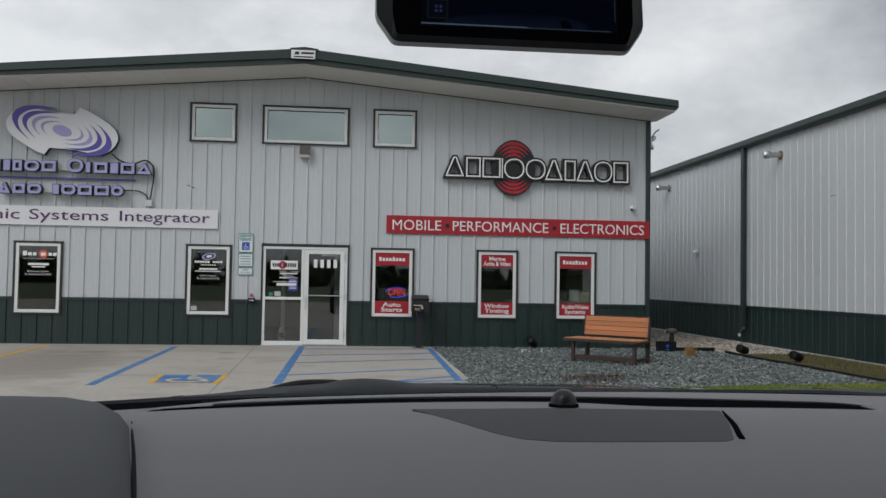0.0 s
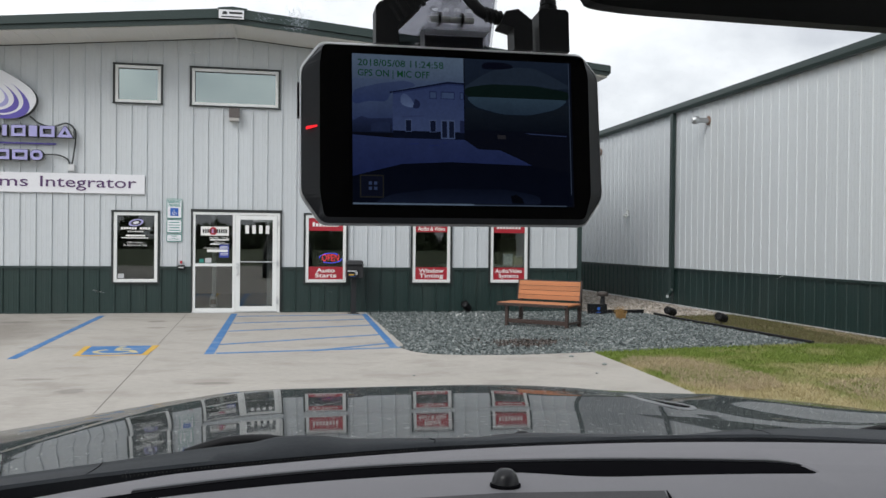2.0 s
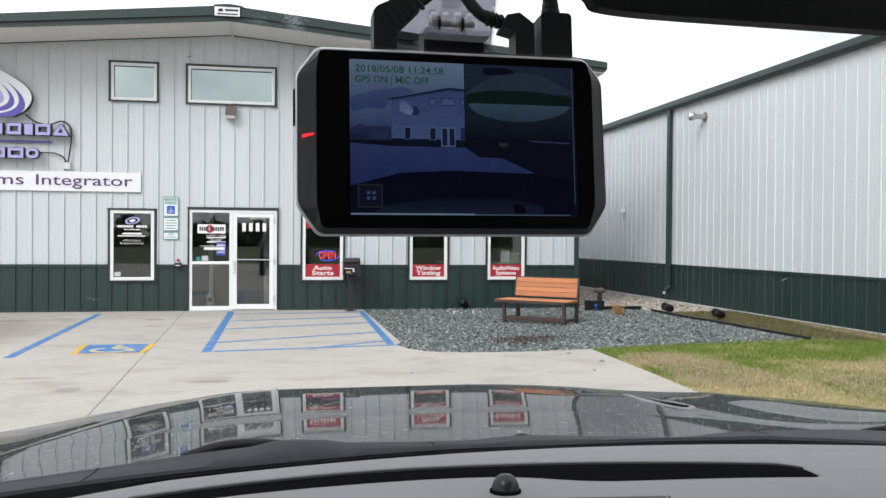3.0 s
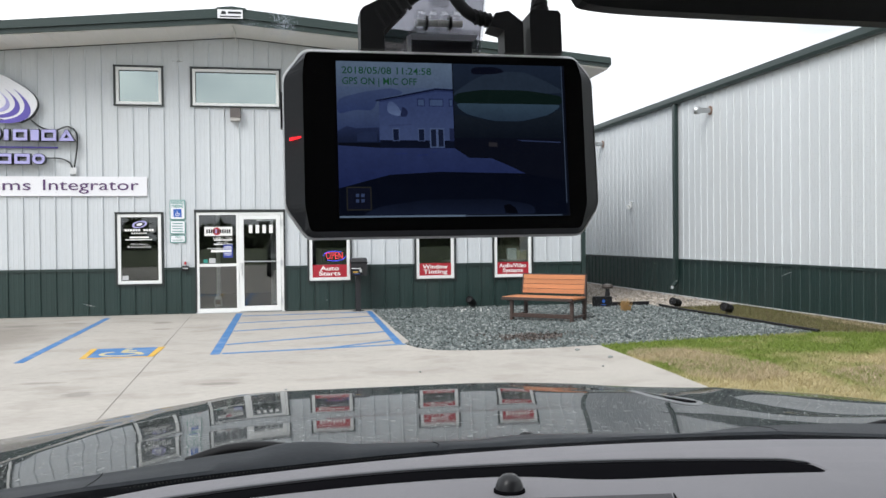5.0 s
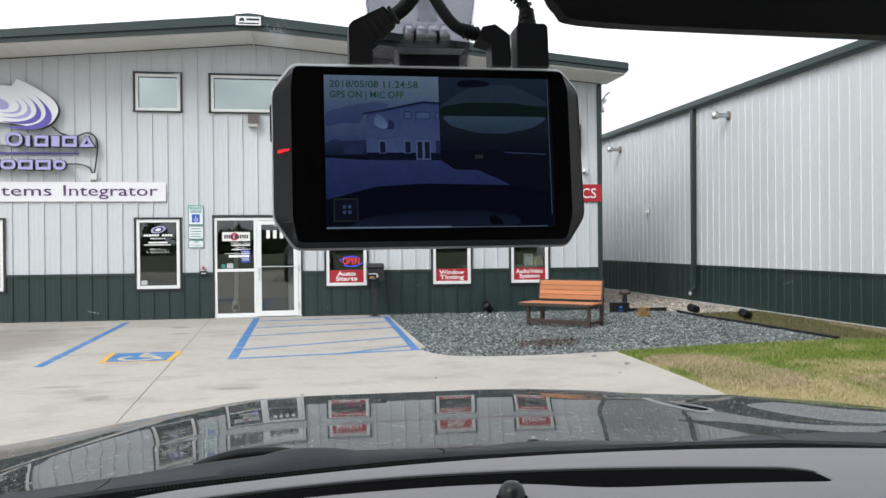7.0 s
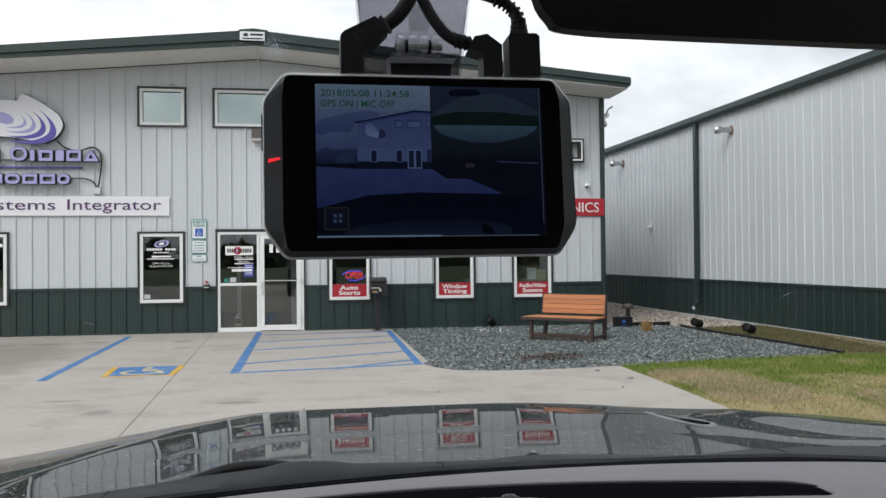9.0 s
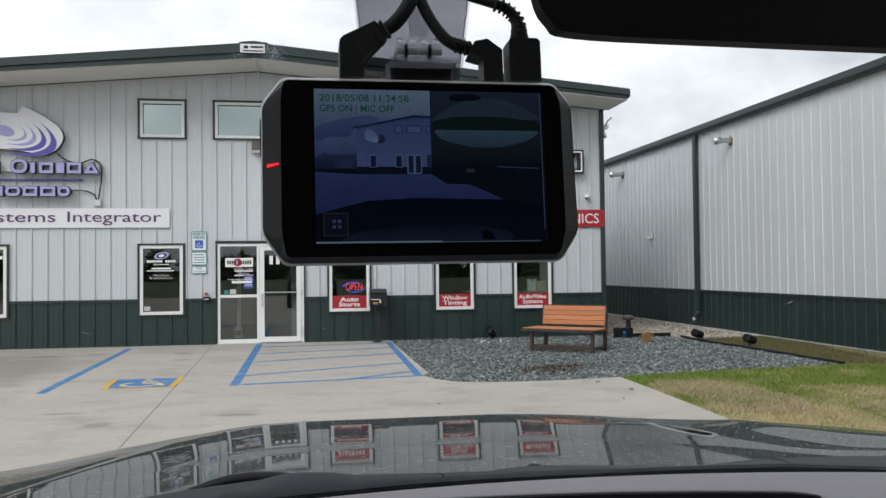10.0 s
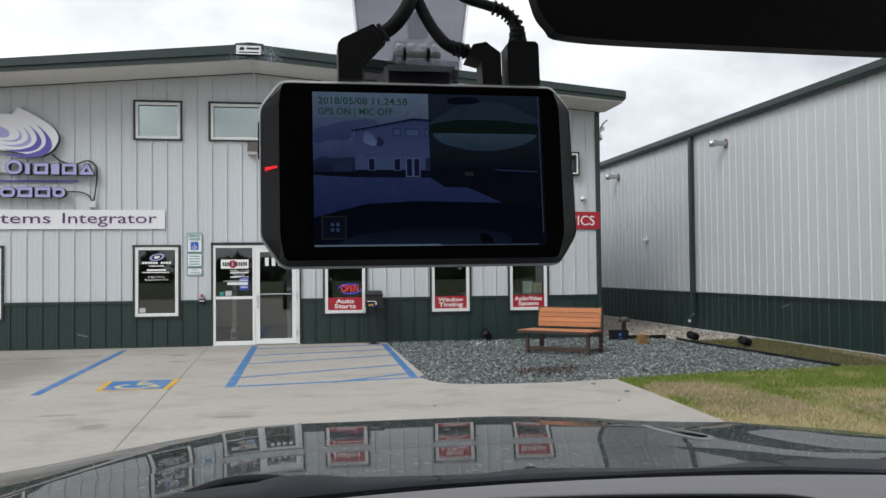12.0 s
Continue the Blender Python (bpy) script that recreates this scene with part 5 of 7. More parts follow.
part("cable", sweep(smooth_line([(-9.62, SIGN_Y - 0.03, 3.22), (-9.35, SIGN_Y - 0.04, 3.215), (-9.17, SIGN_Y - 0.04, 3.14), (-9.11, SIGN_Y - 0.04, 3.02)], 7), 0.014, 8), "dark_trim", conduit)
part("junction_box", boxed((-9.15, -9.03, SIGN_Y - 0.07, SIGN_Y, 2.90, 3.03), bevel=0.006), "raceway", conduit)

# parking notices
notice = thing("parking_sign", "green and white reserved parking plates on the wall", "sign")
part("plate", prism(rounded(-7.235, -6.925, 1.965, 2.375, 0.03), SIGN_Y - 0.006, SIGN_Y), "sign_green", notice)
part("plate_face", prism(rounded(-7.221, -6.939, 1.979, 2.361, 0.022), SIGN_Y - 0.008, SIGN_Y - 0.0065), "sign_white", notice)
lettering("words", "RESERVED", 0.085, 0.001, "sign_green", notice, (-7.08, SIGN_Y - 0.0095, 2.315), width=0.25, bold=0.0025)
lettering("words", "PARKING", 0.085, 0.001, "sign_green", notice, (-7.08, SIGN_Y - 0.0095, 2.24), width=0.23, bold=0.0025)
part("emblem_field", boxed((-7.16, -7.0, SIGN_Y - 0.0105, SIGN_Y - 0.0085, 2.02, 2.185)), "sign_blue", notice)
for p, q in (((-7.085, 2.15), (-7.082, 2.09)), ((-7.082, 2.09), (-7.045, 2.09)), ((-7.045, 2.09), (-7.03, 2.05)), ((-7.11, 2.10), (-7.12, 2.06)), ((-7.12, 2.06), (-7.085, 2.04)), ((-7.085, 2.04), (-7.055, 2.06))):
    part("emblem_stroke", sweep([(p[0], SIGN_Y - 0.012, p[1]), (q[0], SIGN_Y - 0.012, q[1])], 0.007, 6), "sign_white", notice)
part("plate", prism(rounded(-7.235, -6.925, 1.665, 1.945, 0.03), SIGN_Y - 0.006, SIGN_Y), "sign_green", notice)
part("plate_face", prism(rounded(-7.221, -6.939, 1.679, 1.931, 0.022), SIGN_Y - 0.008, SIGN_Y - 0.0065), "sign_white", notice)
for k in range(4):
    part("print_bar", boxed((-7.19 + 0.01 * (k % 2), -6.97 - 0.01 * (k % 2), SIGN_Y - 0.0095, SIGN_Y - 0.0085, 1.712 + 0.055 * k, 1.728 + 0.055 * k)), "sign_green", notice)
part("plate", prism(rounded(-7.235, -6.925, 1.485, 1.645, 0.03), SIGN_Y - 0.006, SIGN_Y), "sign_green", notice)
part("plate_face", prism(rounded(-7.221, -6.939, 1.499, 1.631, 0.022), SIGN_Y - 0.008, SIGN_Y - 0.0065), "sign_white", notice)
lettering("words", "VAN", 0.07, 0.001, "sign_green", notice, (-7.08, SIGN_Y - 0.0095, 1.60), width=0.11)
lettering("words", "ACCESSIBLE", 0.045, 0.001, "sign_green", notice, (-7.08, SIGN_Y - 0.0095, 1.535), width=0.22)

# fixtures on the front
keypad = thing("wall_keypad", "black alarm box with a red lens on the wainscot", "alarm")
part("box", boxed((-6.995, -6.865, WALL_Y - 0.13, WALL_Y - 0.0705, 0.90, 1.0), bevel=0.006), "black_plastic", keypad)
part("red_lens", boxed((-6.955, -6.915, WALL_Y - 0.11, WALL_Y - 0.055, 1.03, 1.09), bevel=0.004), "red_disc", keypad)
part("label", boxed((-6.98, -6.88, WALL_Y - 0.132, WALL_Y - 0.1305, 0.94, 0.965)), "grey_sheet", keypad)
wall_lamp = thing("wall_lamp", "brown box wall lamp under the upper window", "lamp")
part("housing", prism([(WALL_Y - 0.05, 4.285), (WALL_Y - 0.19, 4.285), (WALL_Y - 0.22, 4.085), (WALL_Y - 0.05, 4.085)], -5.985, -5.775, "x"), "lamp_shade", wall_lamp)
part("lens", boxed((-5.98, -5.78, WALL_Y - 0.21, WALL_Y - 0.055, 4.015, 4.0845), bevel=0.01), "grey_lamp", wall_lamp)
cctv = thing("security_camera", "small white dome security camera on the wall", "security camera")
part("base", lathe([(0.055, 0), (0.055, 0.03), (0.04, 0.04)], 16), "white_paint", cctv).matrix_world = pose(1.41, WALL_Y - 0.05, 3.12, 90)
part("body", lathe([(0.035, 0), (0.042, 0.02), (0.042, 0.10), (0.03, 0.115)], 16), "white_paint", cctv).matrix_world = pose(1.40, WALL_Y - 0.085, 3.11, 75, 0, -30)
part("lens", lathe([(0.028, 0), (0.028, 0.004)], 14), "black_plastic", cctv).matrix_world = pose(1.342, WALL_Y - 0.186, 3.081, 75, 0, -30)
flood = thing("corner_flood_lamp", "pale twin flood lamp at the building corner", "lamp")
part("base", boxed((RIGHT_X + 0.012, RIGHT_X + 0.06, WALL_Y - 0.03, WALL_Y + 0.09, 4.55, 4.72), bevel=0.01), "white_paint", flood)
part("head", lathe([(0.025, 0), (0.05, 0.05), (0.06, 0.11), (0.055, 0.12)], 14), "white_paint", flood).matrix_world = pose(RIGHT_X + 0.08, WALL_Y + 0.03, 4.68, -25, 35, 0)
part("head", lathe([(0.025, 0), (0.05, 0.05), (0.06, 0.11), (0.055, 0.12)], 14), "white_paint", flood).matrix_world = pose(RIGHT_X + 0.08, WALL_Y + 0.03, 4.60, 160, 20, 0)
part("arm", sweep([(RIGHT_X + 0.06, WALL_Y + 0.03, 4.70), (RIGHT_X + 0.12, WALL_Y - 0.05, 4.86), (RIGHT_X + 0.2, WALL_Y - 0.1, 4.92)], 0.018, 8), "steel", flood)

# ---- the neighbouring steel building ----
NX = 4.90
RIB_HIGH = 0.017
neigh = thing("wall_neighbour", "white ribbed steel side wall of the neighbouring shed over a green wainscot", "wall", kind="structure")
side = lambda p, o, z: (NX - o, p, z)
part("wall_core", boxed((NX + 0.002, NX + 0.16, 3.0, 46.0, -0.05, 4.95)), "insulation", neigh)
yy = 3.0
while yy < 45.5:
    part("panel", sheet(yy, yy + 0.9144, 0.93, lambda q: 4.93, [], 3.0, side), "shed_white", neigh)
    part("wainscot_panel", sheet(yy, yy + 0.9144, 0.03, lambda q: 0.90, [], 3.0, lambda p, o, z: (NX - 0.004 - o, p, z)), "green_steel", neigh)
    yy += 0.9144
part("trim_strip", boxed((NX - 0.045, NX, 3.0, 46.0, 0.895, 0.945)), "green_trim", neigh)
part("foot_trim", boxed((NX - 0.045, NX + 0.001, 3.0, 46.0, -0.05, 0.028)), "raceway", neigh, "pale steel foot trim")
part("gutter", prism([(NX - 0.16, 4.90), (NX - 0.13, 4.84), (NX - 0.03, 4.84), (NX - 0.03, 5.02), (NX - 0.16, 5.02)], 3.0, 46.0, "y"), "green_trim", neigh)
part("downspout", boxed((NX - 0.115, NX - 0.03, 21.05, 21.20, 0.42, 4.86), bevel=0.008), "green_trim", neigh)
part("downspout_foot", sweep([(NX - 0.07, 21.12, 0.44), (NX - 0.09, 21.08, 0.34), (NX - 0.25, 20.95, 0.24)], 0.05, 8), "green_trim", neigh)
part("downspout_end", boxed((NX - 0.285, NX - 0.235, 20.915, 20.985, 0.195, 0.262), bevel=0.006), "raceway", neigh)
shed_roof = part("roof_neighbour", prism([(NX - 0.16, 5.022), (NX + 9.0, 5.85), (NX + 18.0, 5.022), (NX + 18.0, 4.95), (NX - 0.02, 4.952)], 2.8, 46.2, "y"), "green_trim")
tagged(shed_roof, "dark green steel roof of the neighbouring shed", "roof", kind="structure")
shed_end = part("wall_neighbour_end", boxed((NX + 0.162, NX + 17.9, 3.0, 3.2, -0.05, 4.949), (NX + 17.7, NX + 17.9, 3.202, 46.0, -0.05, 4.949)), "white_steel")
tagged(shed_end, "white steel end wall of the neighbouring shed", "wall", kind="structure")


def vent_pipe(at_y, at_z):
    ob = thing("vent_pipe", "short galvanised vent pipe with a cap on the shed wall", "vent", group="vent pipes on the shed")
    part("flange", lathe([(0.11, 0), (0.11, 0.012), (0.085, 0.02)], 18), "rust", ob).matrix_world = pose(NX - 0.022, at_y, at_z, 0, -90, 0)
    part("pipe", lathe([(0.060, 0), (0.060, 0.27)], 18), "steel", ob, smooth=True).matrix_world = pose(NX - 0.03, at_y, at_z, 0, -90, 0)
    part("cap", lathe([(0.085, 0), (0.095, 0.02), (0.095, 0.10), (0.06, 0.15)], 18), "steel", ob, smooth=True).matrix_world = pose(NX - 0.295, at_y, at_z, 0, -90, 0)
    return ob


vent_pipe(19.40, 4.43)
vent_pipe(26.2, 4.40)
dome_cam = thing("wall_lamp", "small white lamp on the shed wall", "lamp")
part("base", boxed((NX - 0.07, NX - 0.02, 23.95, 24.09, 2.34, 2.50), bevel=0.01), "white_paint", dome_cam)
part("head", lathe([(0.03, 0), (0.06, 0.03), (0.06, 0.07), (0.04, 0.09)], 14), "white_paint", dome_cam).matrix_world = pose(NX - 0.07, 24.02, 2.37, 0, -120, 0)


def screw_heads(name, rows_, place, label):
    """Small dark screw caps beside each rib, in one mesh; rows_ holds (along, height) pairs."""
    verts, faces = [], []
    for p, z in rows_:
        n = len(verts)
        ring_ = [(0.011 * math.cos(radians(60 * k)), 0.011 * math.sin(radians(60 * k))) for k in range(6)]
        verts += [place(p + a, 0.003, z + b) for a, b in ring_] + [place(p, 0.009, z)]
        faces += [(n + k, n + (k + 1) % 6, n + 6) for k in range(6)]
    me = bpy.data.meshes.new(name)
    me.from_pydata(verts, [], faces)
    me.materials.append(M["grey_lamp"])
    return tagged(new(name, me), label, "screws", kind="stuff")


def clear_of_holes(p, z):
    return all(not (a - 0.06 < p < b + 0.06 and c - 0.07 < z < d + 0.07) for a, b, c, d in HOLES)


rib_at = [RIB_FROM + 0.1524 - 0.3048 * k for k in range(-1, 55)]
front_rows = [(p + 0.045, z) for p in rib_at if LEFT_X + 0.1 < p < RIGHT_X - 0.15 for z in (1.02, 1.70, 2.98, 4.13, roof_line(p) - 0.10) if clear_of_holes(p + 0.045, z)]
screw_heads("screw_heads", front_rows, front, "small grey screw caps in rows on the shop front")
screw_heads("screw_heads", [(3.0 + 0.1524 + 0.3048 * k + 0.045, z) for k in range(139) for z in (0.99, 1.75, 2.95, 4.15, 4.78)], side, "small grey screw caps in rows on the shed wall")

# ---- things in front of the shop ----
bench = thing("bench", "brown steel bench with orange-brown wooden slats on gravel", "bench", at=pose(-0.315, 15.95, 0.0, 0, 0, -42.5))
HALF = 0.60
for sx_ in (-HALF, HALF):
    part("front_leg", boxed((sx_ - 0.03, sx_ + 0.03, -0.03, 0.03, -0.03, 0.355), bevel=0.006), "bronze", bench)
    part("rear_leg", prism([(0.545, -0.03), (0.605, -0.03), (0.66, 0.83), (0.61, 0.83), (0.545, 0.40)], sx_ - 0.028, sx_ + 0.028, "x"), "bronze", bench)
    part("arm_rail", boxed((sx_ - 0.028, sx_ + 0.028, -0.09, 0.56, 0.356, 0.395), bevel=0.005), "bronze", bench)
    part("side_stretcher", boxed((sx_ - 0.02, sx_ + 0.02, 0.031, 0.544, 0.06, 0.10), bevel=0.004), "bronze", bench)
part("front_stretcher", boxed((-HALF + 0.031, HALF - 0.031, -0.02, 0.02, 0.055, 0.13), bevel=0.005), "bronze", bench)
part("seat_edge", boxed((-HALF - 0.16, HALF + 0.06, -0.118, -0.088, 0.372, 0.4255), bevel=0.004), "bronze", bench)
for k in range(5):
    v0 = -0.083 + 0.118 * k
    part("seat_slat", boxed((-HALF - 0.155, HALF + 0.055, v0, v0 + 0.106, 0.3955, 0.43), bevel=0.006), "wood", bench)
for k in range(4):
    z = 0.47 + 0.088 * k
    lean = 0.545 + 0.075 * (z - 0.40) / 0.43
    part("back_slat", boxed((-HALF - 0.03, HALF + 0.02, lean - 0.04, lean - 0.006, z, z + 0.082), bevel=0.006), "wood", bench)
for s in (-HALF - 0.055, HALF + 0.022):
    part("back_edge", prism([(0.515, 0.462), (0.56, 0.462), (0.62, 0.83), (0.575, 0.83)], s, s + 0.024, "x"), "bronze", bench)
part("back_top", boxed((-HALF - 0.055, HALF + 0.045, 0.572, 0.61, 0.8185, 0.835), bevel=0.004), "bronze", bench)

mailbox = thing("drop_box", "black steel drop box with labels on a post", "mailbox")
part("post", boxed((-3.44, -3.33, 19.02, 19.12, 0.0, 0.80), bevel=0.006), "black_metal", mailbox)
part("foot_plate", boxed((-3.50, -3.27, 18.97, 19.18, 0.0, 0.012)), "black_metal", mailbox)
part("box", prism([(18.90, 0.76), (18.90, 1.03), (18.94, 1.115), (19.32, 1.125), (19.32, 0.76)], -3.54, -3.20, "x"), "black_metal", mailbox)
part("lid", boxed((-3.55, -3.19, 18.875, 18.93, 1.02, 1.05), bevel=0.006), "black_plastic", mailbox)
part("tray", boxed((-3.55, -3.30, 18.86, 18.8995, 0.76, 0.93), bevel=0.004), "black_plastic", mailbox)
part("label", boxed((-3.53, -3.34, 18.855, 18.8595, 0.90, 0.915)), "sign_white", mailbox)
part("label", boxed((-3.51, -3.36, 18.855, 18.8595, 0.785, 0.865)), "black_letter", mailbox)
for z in (0.835, 0.815):
    part("print_bar", boxed((-3.50, -3.40, 18.852, 18.8545, z, z + 0.012)), "yellow_line", mailbox)
part("print_bar", boxed((-3.47, -3.37, 18.852, 18.8545, 0.792, 0.803)), "sign_blue", mailbox)
part("label", boxed((-3.37, -3.32, 18.855, 18.8595, 0.83, 0.89)), "grey_sheet", mailbox)

bollard = thing("landscape_speaker", "black garden speaker with a copper mushroom cap", "garden speaker")
part("base", boxed((1.72, 2.12, 18.62, 18.79, -0.03, 0.215), bevel=0.012), "black_plastic", bollard)
part("stem", lathe([(0.055, 0.2155), (0.055, 0.30), (0.045, 0.31), (0.045, 0.37), (0.06, 0.38)], 18, at=(2.05, 18.72, 0)), "black_metal", bollard)
part("cap", lathe([(0.06, 0.381), (0.125, 0.39), (0.13, 0.43), (0.10, 0.475), (0.03, 0.49)], 22, at=(2.05, 18.72, 0)), "copper", bollard, smooth=True)
part("badge", lathe([(0.036, 0), (0.036, 0.003), (0.028, 0.004)], 20), "sign_blue", bollard).matrix_world = pose(1.92, 18.6195, 0.115, 90)
part("badge_bar", boxed((1.87, 1.97, 18.616, 18.6195, 0.03, 0.045)), "sign_blue", bollard)


def spot(x, y, z, yaw, tilt, label):
    ob = thing("spot_speaker", label, "garden speaker", group="black garden spots", at=pose(x, y, z, 0, 0, yaw))
    part("stake", sweep([(0, 0, -0.06), (0, 0, 0.07)], 0.015, 8), "black_metal", ob)
    part("body", lathe([(0.02, -0.155), (0.06, -0.15), (0.078, -0.13), (0.082, 0.0), (0.084, 0.10), (0.078, 0.105), (0.072, 0.085)], 20), "black_plastic", ob, smooth=True).matrix_local = pose(0, 0, 0.14, 90 + tilt, 0, 0)
    part("grille", lathe([(0.070, 0), (0.055, 0.012), (0.02, 0.018)], 20), "black_plastic", ob).matrix_local = pose(0, 0, 0.14, 90 + tilt, 0, 0) @ Matrix.Translation((0, 0, 0.082))
    return ob


spot(3.10, 17.60, 0.0, -62, -14, "black garden spot on the bed edging")
spot(3.43, 16.10, 0.0, -62, -14, "black garden spot in the grass")
spot(-0.90, 19.25, 0.0, -40, -30, "black garden spot in gravel by the wainscot")

tuft = bmesh.new()
for k in range(300):
    a, r = random.uniform(0, 6.28), abs(random.gauss(0, 0.042))
    h, lean = random.uniform(0.07, 0.27), random.uniform(0.0, 0.11)
    bx, by = 2.0 + r * math.cos(a), 17.6 + r * math.sin(a)
    tx, ty = bx + lean * math.cos(a), by + lean * math.sin(a)
    w0 = 0.0045
    vs = [tuft.verts.new(p) for p in ((bx - w0, by, -0.02), (bx + w0, by, -0.02), (tx, ty, h))]
    tuft.faces.new(vs)
tagged(part("grass_tuft", tuft, "dry_grass"), "dry straw-coloured ornamental grass tuft in gravel", "plant")

pebbles = thing("pale_pebbles", "small white stones lying on the gravel bed", "stones")
for k in range(12):
    bm = bmesh.new()
    bmesh.ops.create_icosphere(bm, subdivisions=1, radius=random.uniform(0.010, 0.024), matrix=Matrix.Translation((-1.05 + random.uniform(-0.35, 0.35), 18.35 + random.uniform(-0.25, 0.25), 0.02)) @ Matrix.Diagonal((1.2, 0.8, 0.6, 1)))
    part("pebble", bm, "white_letter", pebbles)
for k, (px, py) in enumerate(((-1.05, 11.95), (-0.88, 11.2), (-4.9, 9.8), (-3.4, 10.6), (-1.25, 10.5))):
    bm = bmesh.new()
    bmesh.ops.create_icosphere(bm, subdivisions=1, radius=0.03 if k < 2 else 0.014, matrix=Matrix.Translation((px, py, 0.012)) @ Matrix.Diagonal((1.3, 0.9, 0.6, 1)))
    tagged(part("loose_stone", bm, "gravel"), "grey loose stone on the concrete", "stone")
PATCH = [(-1.75, 13.30), (-1.3, 13.15), (-0.85, 13.35), (-0.62, 13.75), (-1.1, 14.0), (-1.65, 13.85)]
M["mulch"] = stone_material("mulch", [(0.020, 0.016, 0.014), (0.045, 0.034, 0.029), (0.085, 0.066, 0.057), (0.20, 0.175, 0.16)])
scatter_stones("mulch_flakes", PATCH, 330, 0.024, "mulch", 0.006, "dark brown mulch flakes in the gravel", 21)
scatter_stones("mulch_flakes", [(-2.1, 13.0), (-0.3, 13.0), (-0.2, 14.3), (-2.0, 14.2)], 90, 0.018, "mulch", 0.004, "stray mulch flakes on the gravel", 22)
patch = prism(PATCH, -0.03, -0.004, "z")
tagged(part("bare_patch", patch, "bare_soil"), "bare reddish soil patch showing in the gravel", "soil", kind="structure")


# goods behind the shop window next to the bench
goods_table = thing("display_table", "plain grey display table inside the shop", "table")
part("table_top", boxed((-1.25, 1.45, 19.75, 20.75, 0.98, 1.02), bevel=0.006), "grey_lamp", goods_table)
for x in (-1.18, 1.38):
    for y in (19.80, 20.7):
        part("leg", boxed((x - 0.025, x + 0.025, y - 0.025, y + 0.025, 0.012, 0.9795)), "black_metal", goods_table)
for label, mat, b in (("small white carton on the display table", "white_paint", (0.10, 0.31, 19.86, 19.96, 1.0205, 1.28)), ("cream carton on the display table", "cream_card", (0.33, 0.56, 19.90, 20.12, 1.0205, 1.23)), ("low pale carton on the display table", "grey_sheet", (-0.30, -0.12, 19.85, 20.0, 1.0205, 1.18)), ("tall brown carton on the display table", "card", (0.15, 0.55, 20.4, 20.7, 1.0205, 1.62))):
    box_ = thing("carton", label, "box", group="cartons in the shop window")
    part("carton_body", boxed(b, bevel=0.004), mat, box_)
    part("tape", boxed(((b[0] + b[1]) / 2 - 0.02, (b[0] + b[1]) / 2 + 0.02, b[2] - 0.002, b[3] + 0.002, b[5] - 0.05, b[5] + 0.002)), "grey_sheet", box_)


# ---- the parked car from which one looks out ----
CX = -4.735
car = thing("car", "dark parked car with a glossy hood and grey dashboard", "car")


def crease(x):
    """Where the fold across the hood lies at x."""
    return 2.335 - 0.40 * (x + 4.68) ** 2


HOOD_Y = [1.96 + 0.02 * k for k in range(52)]
HOOD_Z = [1.2965]
for a, b in zip(HOOD_Y, HOOD_Y[1:]):
    mid_y = (a + b) / 2
    HOOD_Z.append(HOOD_Z[-1] - (b - a) * (0.069 + 0.105 * max(0, mid_y - 2.335) + 7.0 * max(0, mid_y - 2.87)))


def ease(a, b, x):
    """A soft step from 0 at a to 1 at b."""
    k = min(1.0, max(0.0, (x - a) / (b - a)))
    return k * k * (3 - 2 * k)


def blister(x, y):
    """The raised leaf-shaped scoop on either shoulder, which ends in a sharp outer edge."""
    if x < -4.7:
        inside_by = ((x + 5.222) * 0.185 - (y - 2.375) * 0.072) / 0.1985
        lean = 0.012 * max(0.0, min(y, 2.36) - 2.26) * ease(0.0, 0.02, -inside_by)
        return 0.009 * max(0.0, y - 2.262 - 0.55 * max(0.0, -5.09 - x)) * (1 - ease(-5.20, -5.06, x)) * ease(0.0, 0.014, inside_by) * (1 - ease(2.50, 2.64, y)) - lean
    inside_by = ((-4.178 - x) * 0.19 - (y - 2.40) * 0.065) / 0.2008
    rise = 0.026 * max(0.0, y - 2.33 - 0.4 * max(0.0, x + 4.26)) * ease(-4.42, -4.27, x)
    return rise * ease(0.0, 0.018, inside_by) * (1 - ease(2.50, 2.64, y))


def hood_height(x, y):
    k = min(max((y - HOOD_Y[0]) / 0.02, 0), len(HOOD_Y) - 1.001)
    i = int(k)
    z = HOOD_Z[i] + (HOOD_Z[i + 1] - HOOD_Z[i]) * (k - i)
    z += 0.019 * max(0.0, crease(x) - y)
    u = x - CX
    e = min(max((u - 0.22) / 0.62 if u > 0 else (-u - 0.12) / 0.72, 0.0), 1.0)
    z -= (0.031 if u > 0 else 0.048) * e * e * (3 - 2 * e)
    q = max(0.0, -u - 0.44)
    z -= 0.42 * min(q, 0.075) ** 2 + 0.063 * max(0.0, q - 0.075)
    far = ease(2.37, 2.66, y)
    z -= 0.10 * max(0.0, u - 0.80) * far + 0.0085 * ease(0.55, 0.80, u) * (1 - far) * ease(2.27, 2.37, y) if u > 0 else 0.14 * max(0.0, -u - 0.76)
    # the front corner leans forward
    z -= 0.014 * min(1.0, max(0.0, (-4.98 - x) / 0.2)) * max(0.0, y - crease(x))
    # raised middle between the vents
    e = 0.46 + 0.08 * (y - 2.4)
    z -= 0.002 / (1 + math.exp(-(abs(x + 4.70) - e) / 0.020))
    return z + blister(x, y)


def hood_rear(x):
    """The rear edge of the hood."""
    return 1.985 + 0.32 * max(0.0, -4.98 - x) + 0.30 * max(0.0, x + 4.58)


